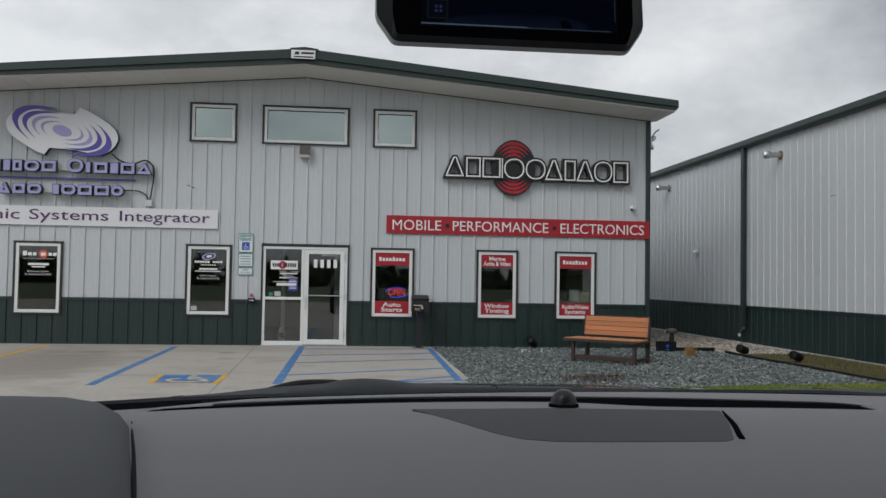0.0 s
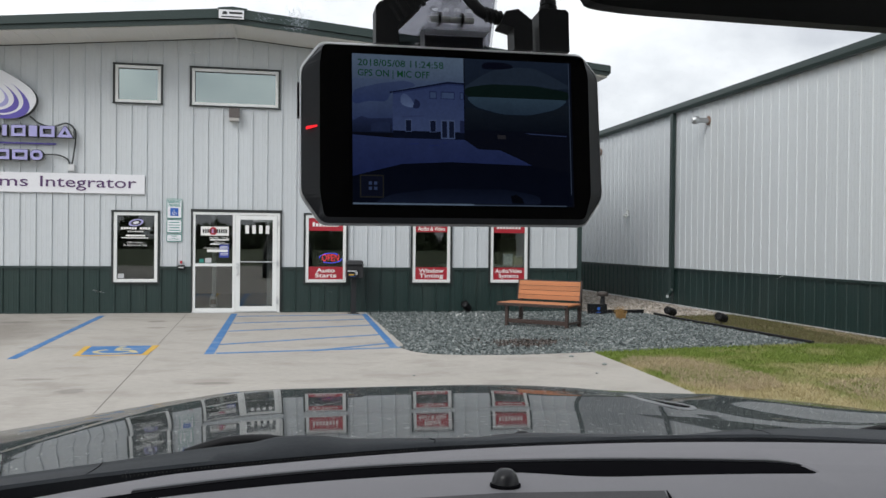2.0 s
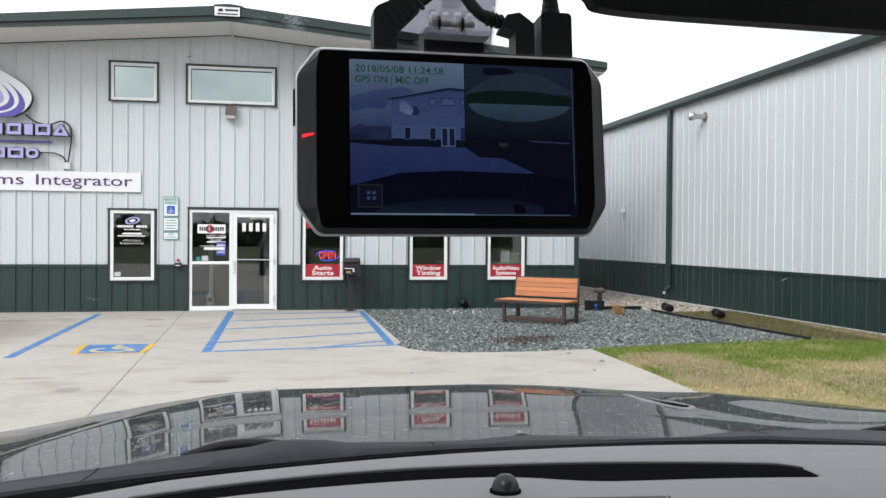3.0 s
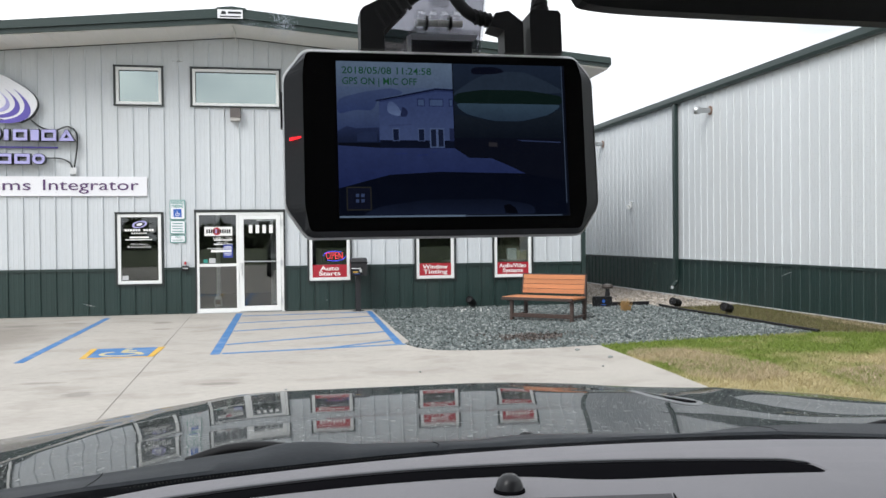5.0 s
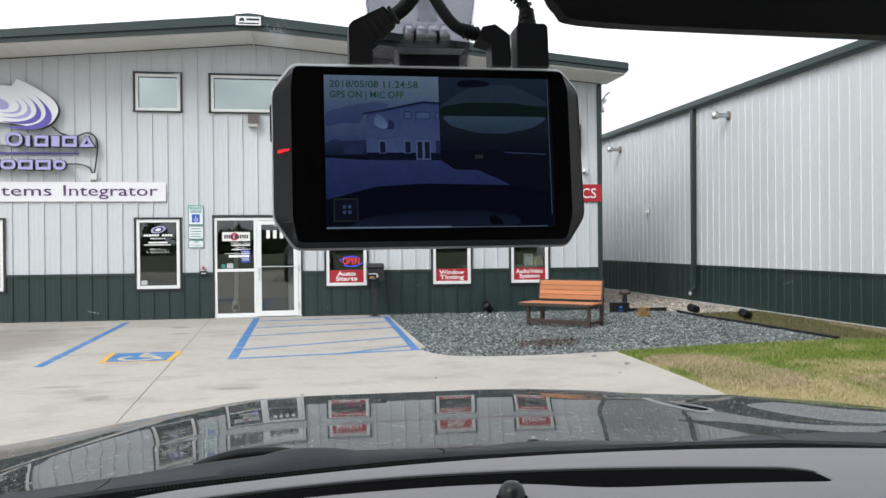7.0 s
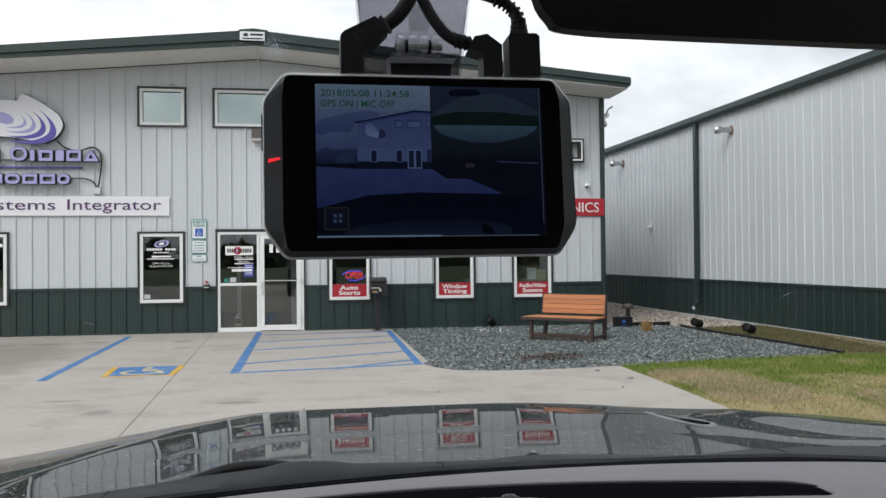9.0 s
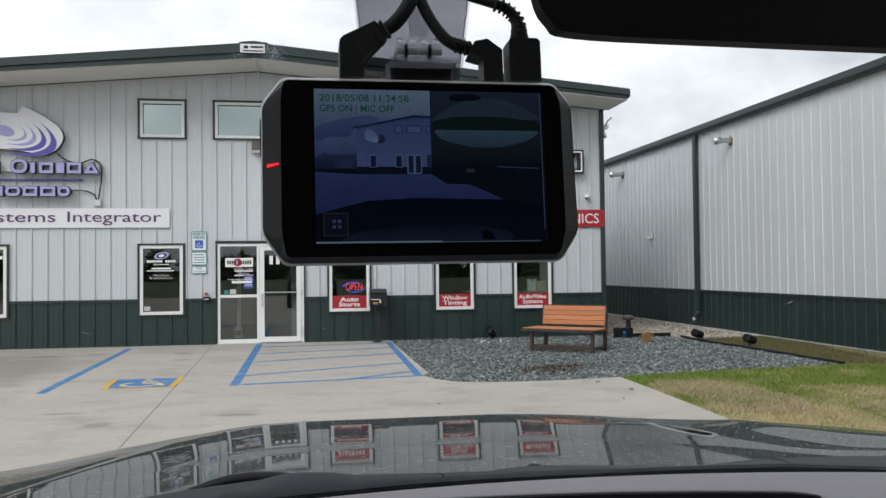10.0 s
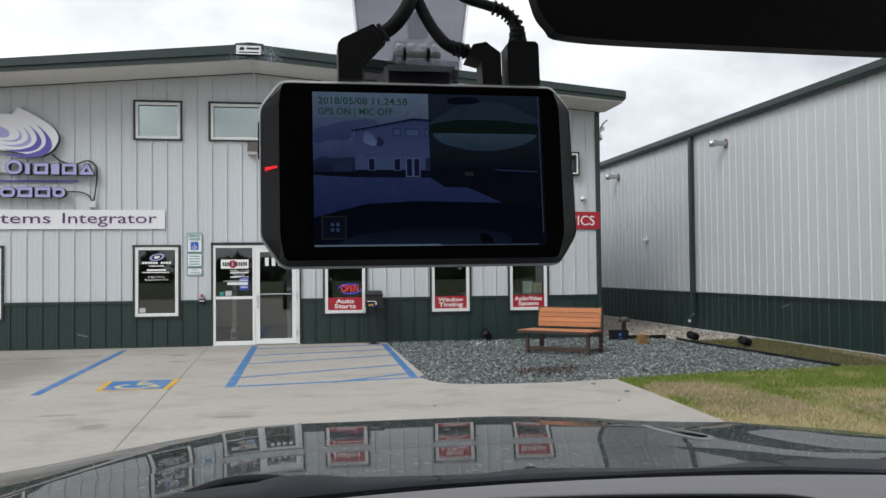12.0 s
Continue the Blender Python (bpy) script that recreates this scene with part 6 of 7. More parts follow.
def hood_skin():
    """Two panels that meet in a fold, a turned-down front lip and the sides."""
    bm = bmesh.new()
    us = [k * 0.04 for k in range(-21, 27)]
    us = sorted(set(us + [0.035 + s * (0.41 + 0.01 * k) for s in (-1, 1) for k in range(22)]))

    def row(y):
        verts = []
        for u in us:
            x = CX + u
            if y < 2.335:
                yy = hood_rear(x) + (crease(x) - 0.005 - hood_rear(x)) * (y - 1.96) / 0.37
                verts.append(bm.verts.new((x, yy, hood_height(x, yy))))
                continue
            yy = y + (crease(x) - 2.335) * max(0.0, 1 - abs(y - 2.335) / 0.30) - 0.10 * max(abs(u - 0.11) - 0.45, 0) ** 2 * max(0, y - 2.5)
            verts.append(bm.verts.new((x, yy, hood_height(x, yy))))
        return verts

    panels = [[row(y) for y in [1.96 + 0.0185 * k for k in range(21)]], [row(2.340 + 0.00975 * k) for k in range(63)]]
    for grid in panels:
        for p, q in zip(grid, grid[1:]):
            for k in range(len(us) - 1):
                bm.faces.new((p[k], p[k + 1], q[k + 1], q[k]))
    a, b = panels[0][-1], panels[1][0]
    for k in range(len(us) - 1):
        quad = [bm.verts.new(v.co) for v in (a[k], a[k + 1], b[k + 1], b[k])]
        bm.faces.new(quad)
    last = panels[1][-1]
    lip = [bm.verts.new((v.co.x, v.co.y + 0.05, v.co.z - 0.10)) for v in last]
    for k in range(len(us) - 1):
        bm.faces.new((last[k], last[k + 1], lip[k + 1], lip[k]))
    whole = panels[0] + panels[1]
    for col in (0, len(us) - 1):
        low = [bm.verts.new((g[col].co.x + (0.03 if col else -0.03), g[col].co.y, 0.55)) for g in whole]
        for k in range(len(whole) - 1):
            bm.faces.new((whole[k][col], whole[k + 1][col], low[k + 1], low[k]))
    return bm


part("hood", hood_skin(), "car_paint", car, "glossy dark hood", smooth=True)
BX = -4.635
part("front_end", boxed((BX - 0.93, BX + 0.93, 2.55, 2.90, 0.35, 1.02), bevel=0.05), "car_paint", car)
part("bumper", boxed((BX - 0.95, BX + 0.95, 2.60, 2.98, 0.30, 0.62), bevel=0.06), "black_plastic", car)
for s in (-1, 1):
    part("headlight", boxed((BX + s * 0.72 - 0.16, BX + s * 0.72 + 0.16, 2.86, 2.93, 0.80, 0.96), bevel=0.03), "silver", car)
    side_ = [(-2.6, 0.35), (2.54, 0.35), (2.54, 0.54), (1.9, 1.20), (1.2, 1.25), (-2.6, 1.25)]
    part("side_panel", prism(side_, BX + s * 0.955, BX + s * 1.0, "x"), "car_paint", car)
for wx in (-0.9, 0.9):
    for wy in (2.15, -1.9):
        wheel = part("wheel", lathe([(0.22, -0.10), (0.34, -0.11), (0.36, -0.06), (0.36, 0.06), (0.34, 0.11), (0.22, 0.10)], 28), "tyre", car)
        wheel.matrix_world = pose(BX + wx, wy, 0.36, 0, 90, 0)
        part("rim", lathe([(0.215, -0.09), (0.2, 0.0), (0.215, 0.09)], 20), "rim", wheel)
tail = boxed((BX - 0.95, BX + 0.95, -2.65, -2.6, 0.35, 1.9), (BX - 0.95, BX + 0.95, -2.6, 1.2, 0.40, 0.45))
part("tail_panel", tail, "car_paint", car)
part("roof_panel", boxed((BX - 0.82, BX + 0.82, -2.58, 1.28, 1.80, 1.87), bevel=0.03), "car_paint", car)
part("headliner", boxed((BX - 0.78, BX + 0.78, -2.5, 1.26, 1.785, 1.799)), "headliner", car)
for s in (-1, 1):
    part("pillar", sweep([(BX + s * 0.92, 1.98, 1.27), (BX + s * 0.80, 1.30, 1.80)], 0.04, 10), "headliner", car)
    part("door_panel", boxed((BX + s * 0.90 - 0.02, BX + s * 0.90 + 0.02, -2.5, 1.55, 0.46, 1.25)), "dash_dark", car)
    part("door_pillar", sweep([(BX + s * 0.90, -0.4, 1.25), (BX + s * 0.80, -0.4, 1.80)], 0.045, 10), "headliner", car)
    pane = part("side_window", prism([(-2.25, 1.252), (1.50, 1.252), (1.18, 1.79), (-2.25, 1.79)], BX + s * 0.86 - 0.002, BX + s * 0.86 + 0.002, "x"), "windscreen", car, "clear side window")
    pane.visible_shadow = False
    for y in (-0.42, 1.18):
        part("door_seam", boxed((BX + s * 1.0 - 0.003, BX + s * 1.0 + 0.003, y - 0.004, y + 0.004, 0.42, 1.22)), "groove", car)
    for y in (-0.30, -1.55):
        part("door_handle", boxed((BX + s * 1.0 - 0.02, BX + s * 1.0 + 0.02, y - 0.10, y + 0.04, 1.02, 1.06), bevel=0.008), "black_plastic", car)
    part("rear_pillar", sweep([(BX + s * 0.90, -2.3, 1.25), (BX + s * 0.80, -2.3, 1.80)], 0.06, 10), "headliner", car)


def dash_edge(x):
    """The curved far edge of the dashboard."""
    return 1.887 - 0.42 * (x + 4.63) ** 2


def base_curve(x):
    """The curved foot of the windscreen: distance along the car at x."""
    return 1.882 - 0.36 * (x + 4.62) ** 2 - 0.02 * abs(x + 4.62)


# cowl between the glass and the hood: a lip along the glass, a dark trough behind it, covers over the wipers
def level(x, table):
    """Straight steps between (x, height) pairs."""
    for (x0, z0), (x1, z1) in zip(table, table[1:]):
        if x <= x1:
            k = max(0.0, (x - x0) / (x1 - x0))
            return z0 + (z1 - z0) * k
    return table[-1][1]


LIP_TOP = [(-5.60, 1.265), (-5.20, 1.306), (-5.05, 1.319), (-4.96, 1.3280), (-4.915, 1.3312), (-4.895, 1.3353), (-4.875, 1.3364), (-4.85, 1.3352), (-4.825, 1.3315), (-4.74, 1.3292), (-4.60, 1.3272), (-4.53, 1.3236), (-4.47, 1.3240), (-4.41, 1.3274), (-4.30, 1.3256), (-4.10, 1.312), (-3.80, 1.28)]
LIP_LOW = [(-5.60, 1.30), (-5.20, 1.327), (-5.05, 1.3285), (-4.96, 1.3282), (-4.88, 1.3278), (-4.75, 1.3280), (-4.60, 1.3268), (-4.40, 1.3292), (-4.10, 1.321), (-3.80, 1.29)]


def strip_skin(line, x0, x1, n):
    """A band across the car whose cross-section is line(x): (distance, height) pairs."""
    bm = bmesh.new()
    rows = [[bm.verts.new((x, y, z)) for y, z in line(x)] for x in (x0 + (x1 - x0) * k / n for k in range(n + 1))]
    for p, q in zip(rows, rows[1:]):
        for k in range(len(p) - 1):
            bm.faces.new((p[k], q[k], q[k + 1], p[k + 1]))
    return bm


def lip_y(x):
    return 1.925 - 0.20 * max(0.0, abs(x + 4.66) - 0.40) ** 2 - 0.06 * max(0.0, -x - 4.9)


def lip_line(x):
    y0, y1, lo, hi = dash_edge(x) + 0.022, lip_y(x), level(x, LIP_LOW), level(x, LIP_TOP)
    return [(y0 + 0.004, lo - 0.012), (y0, lo - 0.002), (y0 + 0.003, lo + 0.0005), (y0 * 0.5 + y1 * 0.5, (lo + hi) / 2 + 0.0012), (y1 - 0.006, hi - 0.0004), (y1, hi), (y1 + 0.006, hi - 0.0015), (y1 + 0.010, hi - 0.012)]


def trough_line(x):
    y1 = hood_rear(x) + 0.015
    return [(lip_y(x) + 0.008, level(x, LIP_TOP) - 0.010), (lip_y(x) + 0.03, level(x, LIP_TOP) - 0.022), (y1 - 0.03, hood_height(x, y1) - 0.010), (y1, hood_height(x, y1) - 0.003), (y1 + 0.01, hood_height(x, y1) - 0.03)]


def cover_line(x):
    """The cap over the wiper spindle."""
    y0, y1 = lip_y(x), 2.005
    k = 1 / (1 + math.exp(-(x + 4.69) / 0.012)) * (1 - min(1.0, max(0.0, (x + 4.62) / 0.17)))
    return [(y0 - 0.002, 1.322), (y0 + 0.025, 1.3150 + 0.0085 * k), (y0 + 0.055, 1.3100 + 0.0085 * k), (y1 - 0.01, 1.300 + 0.009 * k), (y1, 1.295)]


cowl = part("cowl", strip_skin(lip_line, CX - 0.86, CX + 0.95, 181), "cowl", car, "matt black plastic cowl", smooth=True)
part("cowl_trough", strip_skin(trough_line, CX - 0.86, CX + 0.95, 60), "groove", cowl)
part("wiper_cover", strip_skin(cover_line, -4.73, -4.44, 40), "cowl", cowl, smooth=True)
for x in (-5.045, -4.742, -4.395):
    (ya, za), (yb, zb), (yc, zc) = lip_line(x)[2], lip_line(x)[3], lip_line(x)[5]
    part("cowl_seam", sweep(smooth_line([(x - 0.002, ya, za), (x, yb, zb), (x - 0.004, yc, zc)], 4), 0.0004, 6), "groove", car)
part("wiper_cap", lathe([(0.008, 0), (0.008, 0.004), (0.004, 0.006)], 16), "black_plastic", car).matrix_world = pose(-4.633, 1.985, 1.3135, -8)
part("wiper_pivot", sweep(smooth_line([(-4.980, 1.948, 1.316), (-4.955, 1.952, 1.323), (-4.935, 1.954, 1.326), (-4.905, 1.955, 1.326), (-4.88, 1.956, 1.322)], 5), 0.0055, 10), "black_plastic", car, smooth=True)
arm = [(-4.26, 1.965, 1.306), (-4.215, 1.968, 1.313), (-4.16, 1.965, 1.314), (-4.05, 1.95, 1.306), (-3.95, 1.93, 1.298)]
part("wiper_arm", sweep(smooth_line(arm, 5), 0.0032, 8), "black_plastic", car)


def base_strip(near, far, x0, x1, n=60):
    """A thin band along the foot of the glass; near and far are (distance, height) from it."""
    bm = bmesh.new()
    rows = []
    for k in range(n + 1):
        x = x0 + (x1 - x0) * k / n
        rows.append([bm.verts.new((x, dash_edge(x) + d, z)) for d, z in (near, far)])
    for p, q in zip(rows, rows[1:]):
        bm.faces.new((p[0], q[0], q[1], p[1]))
    return bm


part("frit_band", base_strip((0.008, 1.300), (0.030, 1.312), CX - 0.86, CX + 0.86), "groove", car, "black band along the foot of the windscreen")
for k in range(84):
    x = -5.02 + 0.0031 * k
    part("cowl_slit", boxed((x, x + 0.0011, dash_edge(x) + 0.0195, dash_edge(x) + 0.0205, level(x, LIP_LOW) - 0.0042, level(x, LIP_LOW) - 0.0031)), "brass_slit", cowl)

# hood vent: a dark opening in the scoop; its rim's pale colour paints a reflection
vent_line = [(-4.264, 2.560), (-4.226, 2.540), (-4.203, 2.50), (-4.207, 2.44), (-4.226, 2.40), (-4.245, 2.387), (-4.258, 2.405), (-4.265, 2.45), (-4.270, 2.51)]
vent_line = [(p.x, p.y) for p in smooth_line([(a, b, 0) for a, b in vent_line + vent_line[:1]], 4)][:-1]
vent_mid = (-4.240, 2.465)


def vent_ring(grow, high):
    """The vent's outline on the paint, wider by grow metres and raised by high."""
    ring = []
    for a, b in vent_line:
        d = Vector((a - vent_mid[0], b - vent_mid[1]))
        q = d + d.normalized() * grow
        ring.append((vent_mid[0] + q.x, vent_mid[1] + q.y, hood_height(vent_mid[0] + q.x, vent_mid[1] + q.y) + high))
    return ring


def band_between(*rings):
    bm = bmesh.new()
    rows = [[bm.verts.new(p) for p in ring] for ring in rings]
    for p, q in zip(rows, rows[1:]):
        for k in range(len(p)):
            bm.faces.new((p[k], p[(k + 1) % len(p)], q[(k + 1) % len(p)], q[k]))
    return bm


vent = part("hood_vent", band_between(vent_ring(0.0, 0.0006), vent_ring(0.003, 0.0026), vent_ring(0.008, 0.0026), vent_ring(0.013, 0.0003)), "vent_rim", car, "hood air outlet", smooth=True)
bm = bmesh.new()
bm.faces.new([bm.verts.new(p) for p in vent_ring(0.0004, 0.0012)])
part("vent_mesh", bm, "groove", vent)


# dust lying on the paint
def dust():
    rng = np.random.default_rng(31)
    verts = []
    while len(verts) < 3800:
        x, y = rng.uniform(CX - 0.75, CX + 0.95), rng.uniform(2.0, 2.85)
        r, a = 0.0004 + 0.0009 * rng.uniform() ** 3, rng.uniform(0, 6.28)
        z = hood_height(x, y) + 0.0012
        verts.append([(x + r * math.cos(a + t), y + 2.2 * r * math.sin(a + t), z) for t in (0, 1.57, 3.14, 4.71)])
    bm = bmesh.new()
    for q in verts:
        bm.faces.new([bm.verts.new(p) for p in q])
    return bm


M["dust"] = material("dust", (0.36, 0.37, 0.36), 0.9, vary=0.2, scale=30, spec=0.1)
part("dust", dust(), "dust", car, "pale dust specks on the hood")


# windscreen
def windscreen():
    bm = bmesh.new()
    rows = []
    for k in range(13):
        x = CX - 0.88 + 1.76 * k / 12
        y0 = base_curve(x) - 0.008
        tx = CX + (x - CX) * 0.88
        rows.append([bm.verts.new((x + (tx - x) * j / 6, y0 + (1.29 - 0.05 * (abs(x - CX) / 0.9) ** 2 - y0) * j / 6, 1.305 + (1.80 - 1.305) * j / 6)) for j in range(7)])
    for p, q in zip(rows, rows[1:]):
        for j in range(6):
            bm.faces.new((p[j], q[j], q[j + 1], p[j + 1]))
    return bm


screen_glass = part("windscreen", windscreen(), "windscreen", car, "clear windscreen with small chips", smooth=True)
screen_glass.visible_shadow = False

# dashboard
DASH_Z, SLOT_Z = 1.340, 1.3335


def slot_near(x):
    step = 1 / (1 + math.exp(-(x + 4.665) / 0.018))
    return dash_edge(min(max(x, -5.06), -4.42)) - (dash_edge(min(max(x, -5.06), -4.42)) - 1.785 + 0.62 * (min(max(x, -5.06), -4.42) + 4.75) ** 2) * (1 - step) - (0.134 + 0.01 * (x + 4.6)) * step + (dash_edge(x) - dash_edge(min(max(x, -5.06), -4.42)))


def slot_far(x):
    c = min(max(x, -5.06), -4.42)
    return 1.8125 - (0.75 if c < -4.75 else 0.45) * (c + 4.75) ** 2 + dash_edge(x) - dash_edge(c)


def slot_depth(x):
    return 0.020 * ease(-5.05, -5.015, x) * ease(-4.448, -4.462, x)


def dash_top():
    bm = bmesh.new()
    n = 172
    rows = []
    for k in range(n + 1):
        x = CX - 0.86 + 1.72 * k / n
        a, b, e, d, s = slot_near(x), slot_far(x), dash_edge(x), slot_depth(x), 0.055 * max(0.0, -4.98 - x)
        line = [(a - 0.66, 1.20), (a - 0.56, 1.29), (a - 0.48, 1.325), (a - 0.42, 1.336), (a - 0.34, DASH_Z - 0.0005), (a - 0.24, DASH_Z), (a - 0.11, DASH_Z), (a - 0.06, DASH_Z - 0.0022), (a - 0.004, SLOT_Z), (a + 0.0005, SLOT_Z - 0.4 * d), (a + 0.004, SLOT_Z - d), (b - 0.007, SLOT_Z - d), (b - 0.003, SLOT_Z - 0.55 * d - 0.0002), (b + 0.001, SLOT_Z - 0.15 * d - 0.0006), (b + 0.006, SLOT_Z - 0.0012), (e - 0.018, 1.3300 - s), (e - 0.006, 1.3288 - s), (e, 1.3268 - s), (e + 0.005, 1.318), (e + 0.007, 1.26)]
        rows.append([bm.verts.new((x, y, z)) for y, z in line])
    for p, q in zip(rows, rows[1:]):
        for k in range(len(p) - 1):
            bm.faces.new((p[k], q[k], q[k + 1], p[k + 1]))
    return bm


dashboard = part("dashboard", dash_top(), "dash", car, "grey soft-touch dashboard", smooth=True)


def slot_shade_sheet(x):
    """Black sheet painting the slot's deep shade; both its edges close in a round end."""
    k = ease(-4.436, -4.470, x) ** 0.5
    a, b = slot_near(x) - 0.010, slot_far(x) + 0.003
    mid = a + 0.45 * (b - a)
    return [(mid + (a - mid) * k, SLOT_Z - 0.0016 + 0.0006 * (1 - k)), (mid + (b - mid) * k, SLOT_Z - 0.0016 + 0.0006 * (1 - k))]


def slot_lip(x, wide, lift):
    """Narrow band of painted shade along the slot's far edge, between black sheet and pad."""
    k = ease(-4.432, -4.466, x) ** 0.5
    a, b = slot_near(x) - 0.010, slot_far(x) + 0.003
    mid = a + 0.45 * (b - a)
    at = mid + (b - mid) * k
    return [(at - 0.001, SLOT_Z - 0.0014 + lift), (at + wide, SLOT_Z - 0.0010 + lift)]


# the slot's shade is laid on as one black sheet and two graded bands
part("defrost_slot", strip_skin(slot_shade_sheet, -5.05, -4.438, 110), "groove", dashboard, "black defroster slot")
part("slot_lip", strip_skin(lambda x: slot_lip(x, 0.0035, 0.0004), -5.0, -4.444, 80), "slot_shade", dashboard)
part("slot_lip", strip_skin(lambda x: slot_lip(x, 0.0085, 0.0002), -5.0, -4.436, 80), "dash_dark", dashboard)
sensor = part("sun_sensor", lathe([(0.0105, 0.0), (0.0105, 0.003), (0.0100, 0.007), (0.0082, 0.0112), (0.0052, 0.0140), (0.0015, 0.0150)], 24, at=(-4.722, 1.724, 1.3365)), "dome", dashboard, "round black sun sensor", smooth=True)
part("sensor_ring", lathe([(0.0118, 0.0), (0.0118, 0.0022), (0.0104, 0.0030)], 24, at=(-4.722, 1.724, 1.3375)), "groove", dashboard)
lid = [(-4.844, 1.695), (-4.820, 1.645), (-4.797, 1.592), (-4.785, 1.576), (-4.768, 1.568), (-4.740, 1.566), (-4.660, 1.566), (-4.653, 1.572), (-4.629, 1.63), (-4.610, 1.687), (-4.73, 1.700)]
part("tray_lid", prism(lid, DASH_Z - 0.01, DASH_Z + 0.0003, "z"), "dash_lid", dashboard, "dark grey flush tray lid")
edge = [(-4.608, 1.687, DASH_Z), (-4.615, 1.665, DASH_Z), (-4.629, 1.622, DASH_Z), (-4.641, 1.590, DASH_Z), (-4.647, 1.573, DASH_Z)]
part("lid_gap", sweep(smooth_line(edge, 5), [0.0005 + 0.0015 * min(1, k / 10) for k in range(len(smooth_line(edge, 5)))], 8), "groove", dashboard)


def binnacle():
    """The hood over the instruments: a rounded hump with a steep flank."""
    bm = bmesh.new()
    rows = []
    path = [(1.665, 0.0), (1.650, 0.014), (1.62, 0.021), (1.55, 0.024), (1.45, 0.022), (1.35, 0.014), (1.22, -0.03), (1.15, -0.12)]
    for x, k in ((-5.53, 1.0), (-5.30, 1.0), (-5.10, 1.0), (-5.066, 0.97), (-5.045, 0.86), (-5.030, 0.62), (-5.022, 0.25), (-5.019, -0.25)):
        sh = 0.06 * max(0.0, (x + 5.06) / 0.064) ** 2
        rows.append([bm.verts.new((x + (0.003 + 0.235 * (1.60 - y)) * (1 if x > -5.1 else 0), y - sh * max(0, (y - 1.35)) / 0.3, 1.335 + (h + 0.004) * k if h > -0.02 else 1.335 + h)) for y, h in path])
    for p, q in zip(rows, rows[1:]):
        for k in range(len(path) - 1):
            bm.faces.new((p[k], q[k], q[k + 1], p[k + 1]))
    return bm


part("instrument_hood", binnacle(), "dash_dark", dashboard, "dark grey instrument hood", smooth=True)
part("hood_gap", sweep(smooth_line([(-5.034, 1.650, 1.3385), (-5.0215, 1.60, 1.3395), (-5.006, 1.54, 1.3395), (-4.989, 1.47, 1.3395), (-4.972, 1.40, 1.337), (-4.957, 1.34, 1.33)], 5), [0.0007 + 0.0013 * k / 25 for k in range(26)], 8), "slot_shade", dashboard)

# rear-view mirror
mirror_outline = [(-4.800, 1.70), (-4.8005, 1.63), (-4.7985, 1.612), (-4.794, 1.604), (-4.786, 1.6005), (-4.74, 1.5995), (-4.60, 1.599), (-4.575, 1.602), (-4.565, 1.612), (-4.563, 1.66), (-4.575, 1.70)]
mirror_outline = [(p.x, p.y) for p in smooth_line([(a, b, 0) for a, b in mirror_outline], 4)]
rear_mirror = part("rear_view_mirror", prism(mirror_outline, 1.364, 1.371), "black_plastic", car, "black rear-view mirror housing")
part("mirror_stalk", sweep([(-4.68, 1.37, 1.66), (-4.68, 1.41, 1.70)], 0.012, 10), "black_plastic", rear_mirror)

# ---- the dash camera on the windscreen ----
MM = 0.001
dc = thing("dash_camera", "black dash camera with a lit split-view screen", "dash camera", at=pose(-4.8283, 1.3925, 1.5615, -5.0, -0.35, 0.8))


def slab(points, near, far):
    """An outline in millimetres on the camera's back, from near to far (towards the road)."""
    return prism([(a * MM, b * MM) for a, b in points], near * MM, far * MM)


BODY = [(-56.0, 21.0), (-49.0, 30.2), (45.2, 30.2), (51.4, 22.5), (52.0, -22.0), (45.2, -32.2), (-49.0, -32.2), (-56.0, -22.0)]


def soften(pts, r):
    """Rounds the corners of an outline by about r."""
    out_ = []
    for a, p, b in zip(pts[-1:] + pts[:-1], pts, pts[1:] + pts[:1]):
        la, lb = math.dist(a, p), math.dist(b, p)
        ka, kb = min(r / la, 0.45), min(r / lb, 0.45)
        u, v = (p[0] + (a[0] - p[0]) * ka, p[1] + (a[1] - p[1]) * ka), (p[0] + (b[0] - p[0]) * kb, p[1] + (b[1] - p[1]) * kb)
        for t in (0.0, 0.33, 0.67, 1.0):
            out_.append(tuple((1 - t) ** 2 * u[i] + 2 * t * (1 - t) * p[i] + t * t * v[i] for i in (0, 1)))
    return out_


BODY = soften(BODY, 2.2)
grow = lambda pts, d: [(a + (d if a > 0 else -d), b + (d if b > 0 else -d)) for a, b in pts]


def rim_band():
    """A chamfered band round the housing."""
    bm = bmesh.new()
    rings = []
    for d, up, side in ((3.3, 0.1, 0.15), (4.8, 1.2, 0.55), (7.0, 1.2, 0.55)):
        rings.append([bm.verts.new(((a + (side if a > 0 else -side)) * MM, d * MM, (b + (up if b > 0 else -0.5 * min(1.0, up))) * MM)) for a, b in BODY])
    n = len(BODY)
    for p, q in zip(rings, rings[1:]):
        for i in range(n):
            bm.faces.new((p[i], p[(i + 1) % n], q[(i + 1) % n], q[i]))
    bm.faces.new(rings[-1])
    return bm


part("silver_rim", rim_band(), "silver", dc, "thin silver rim")


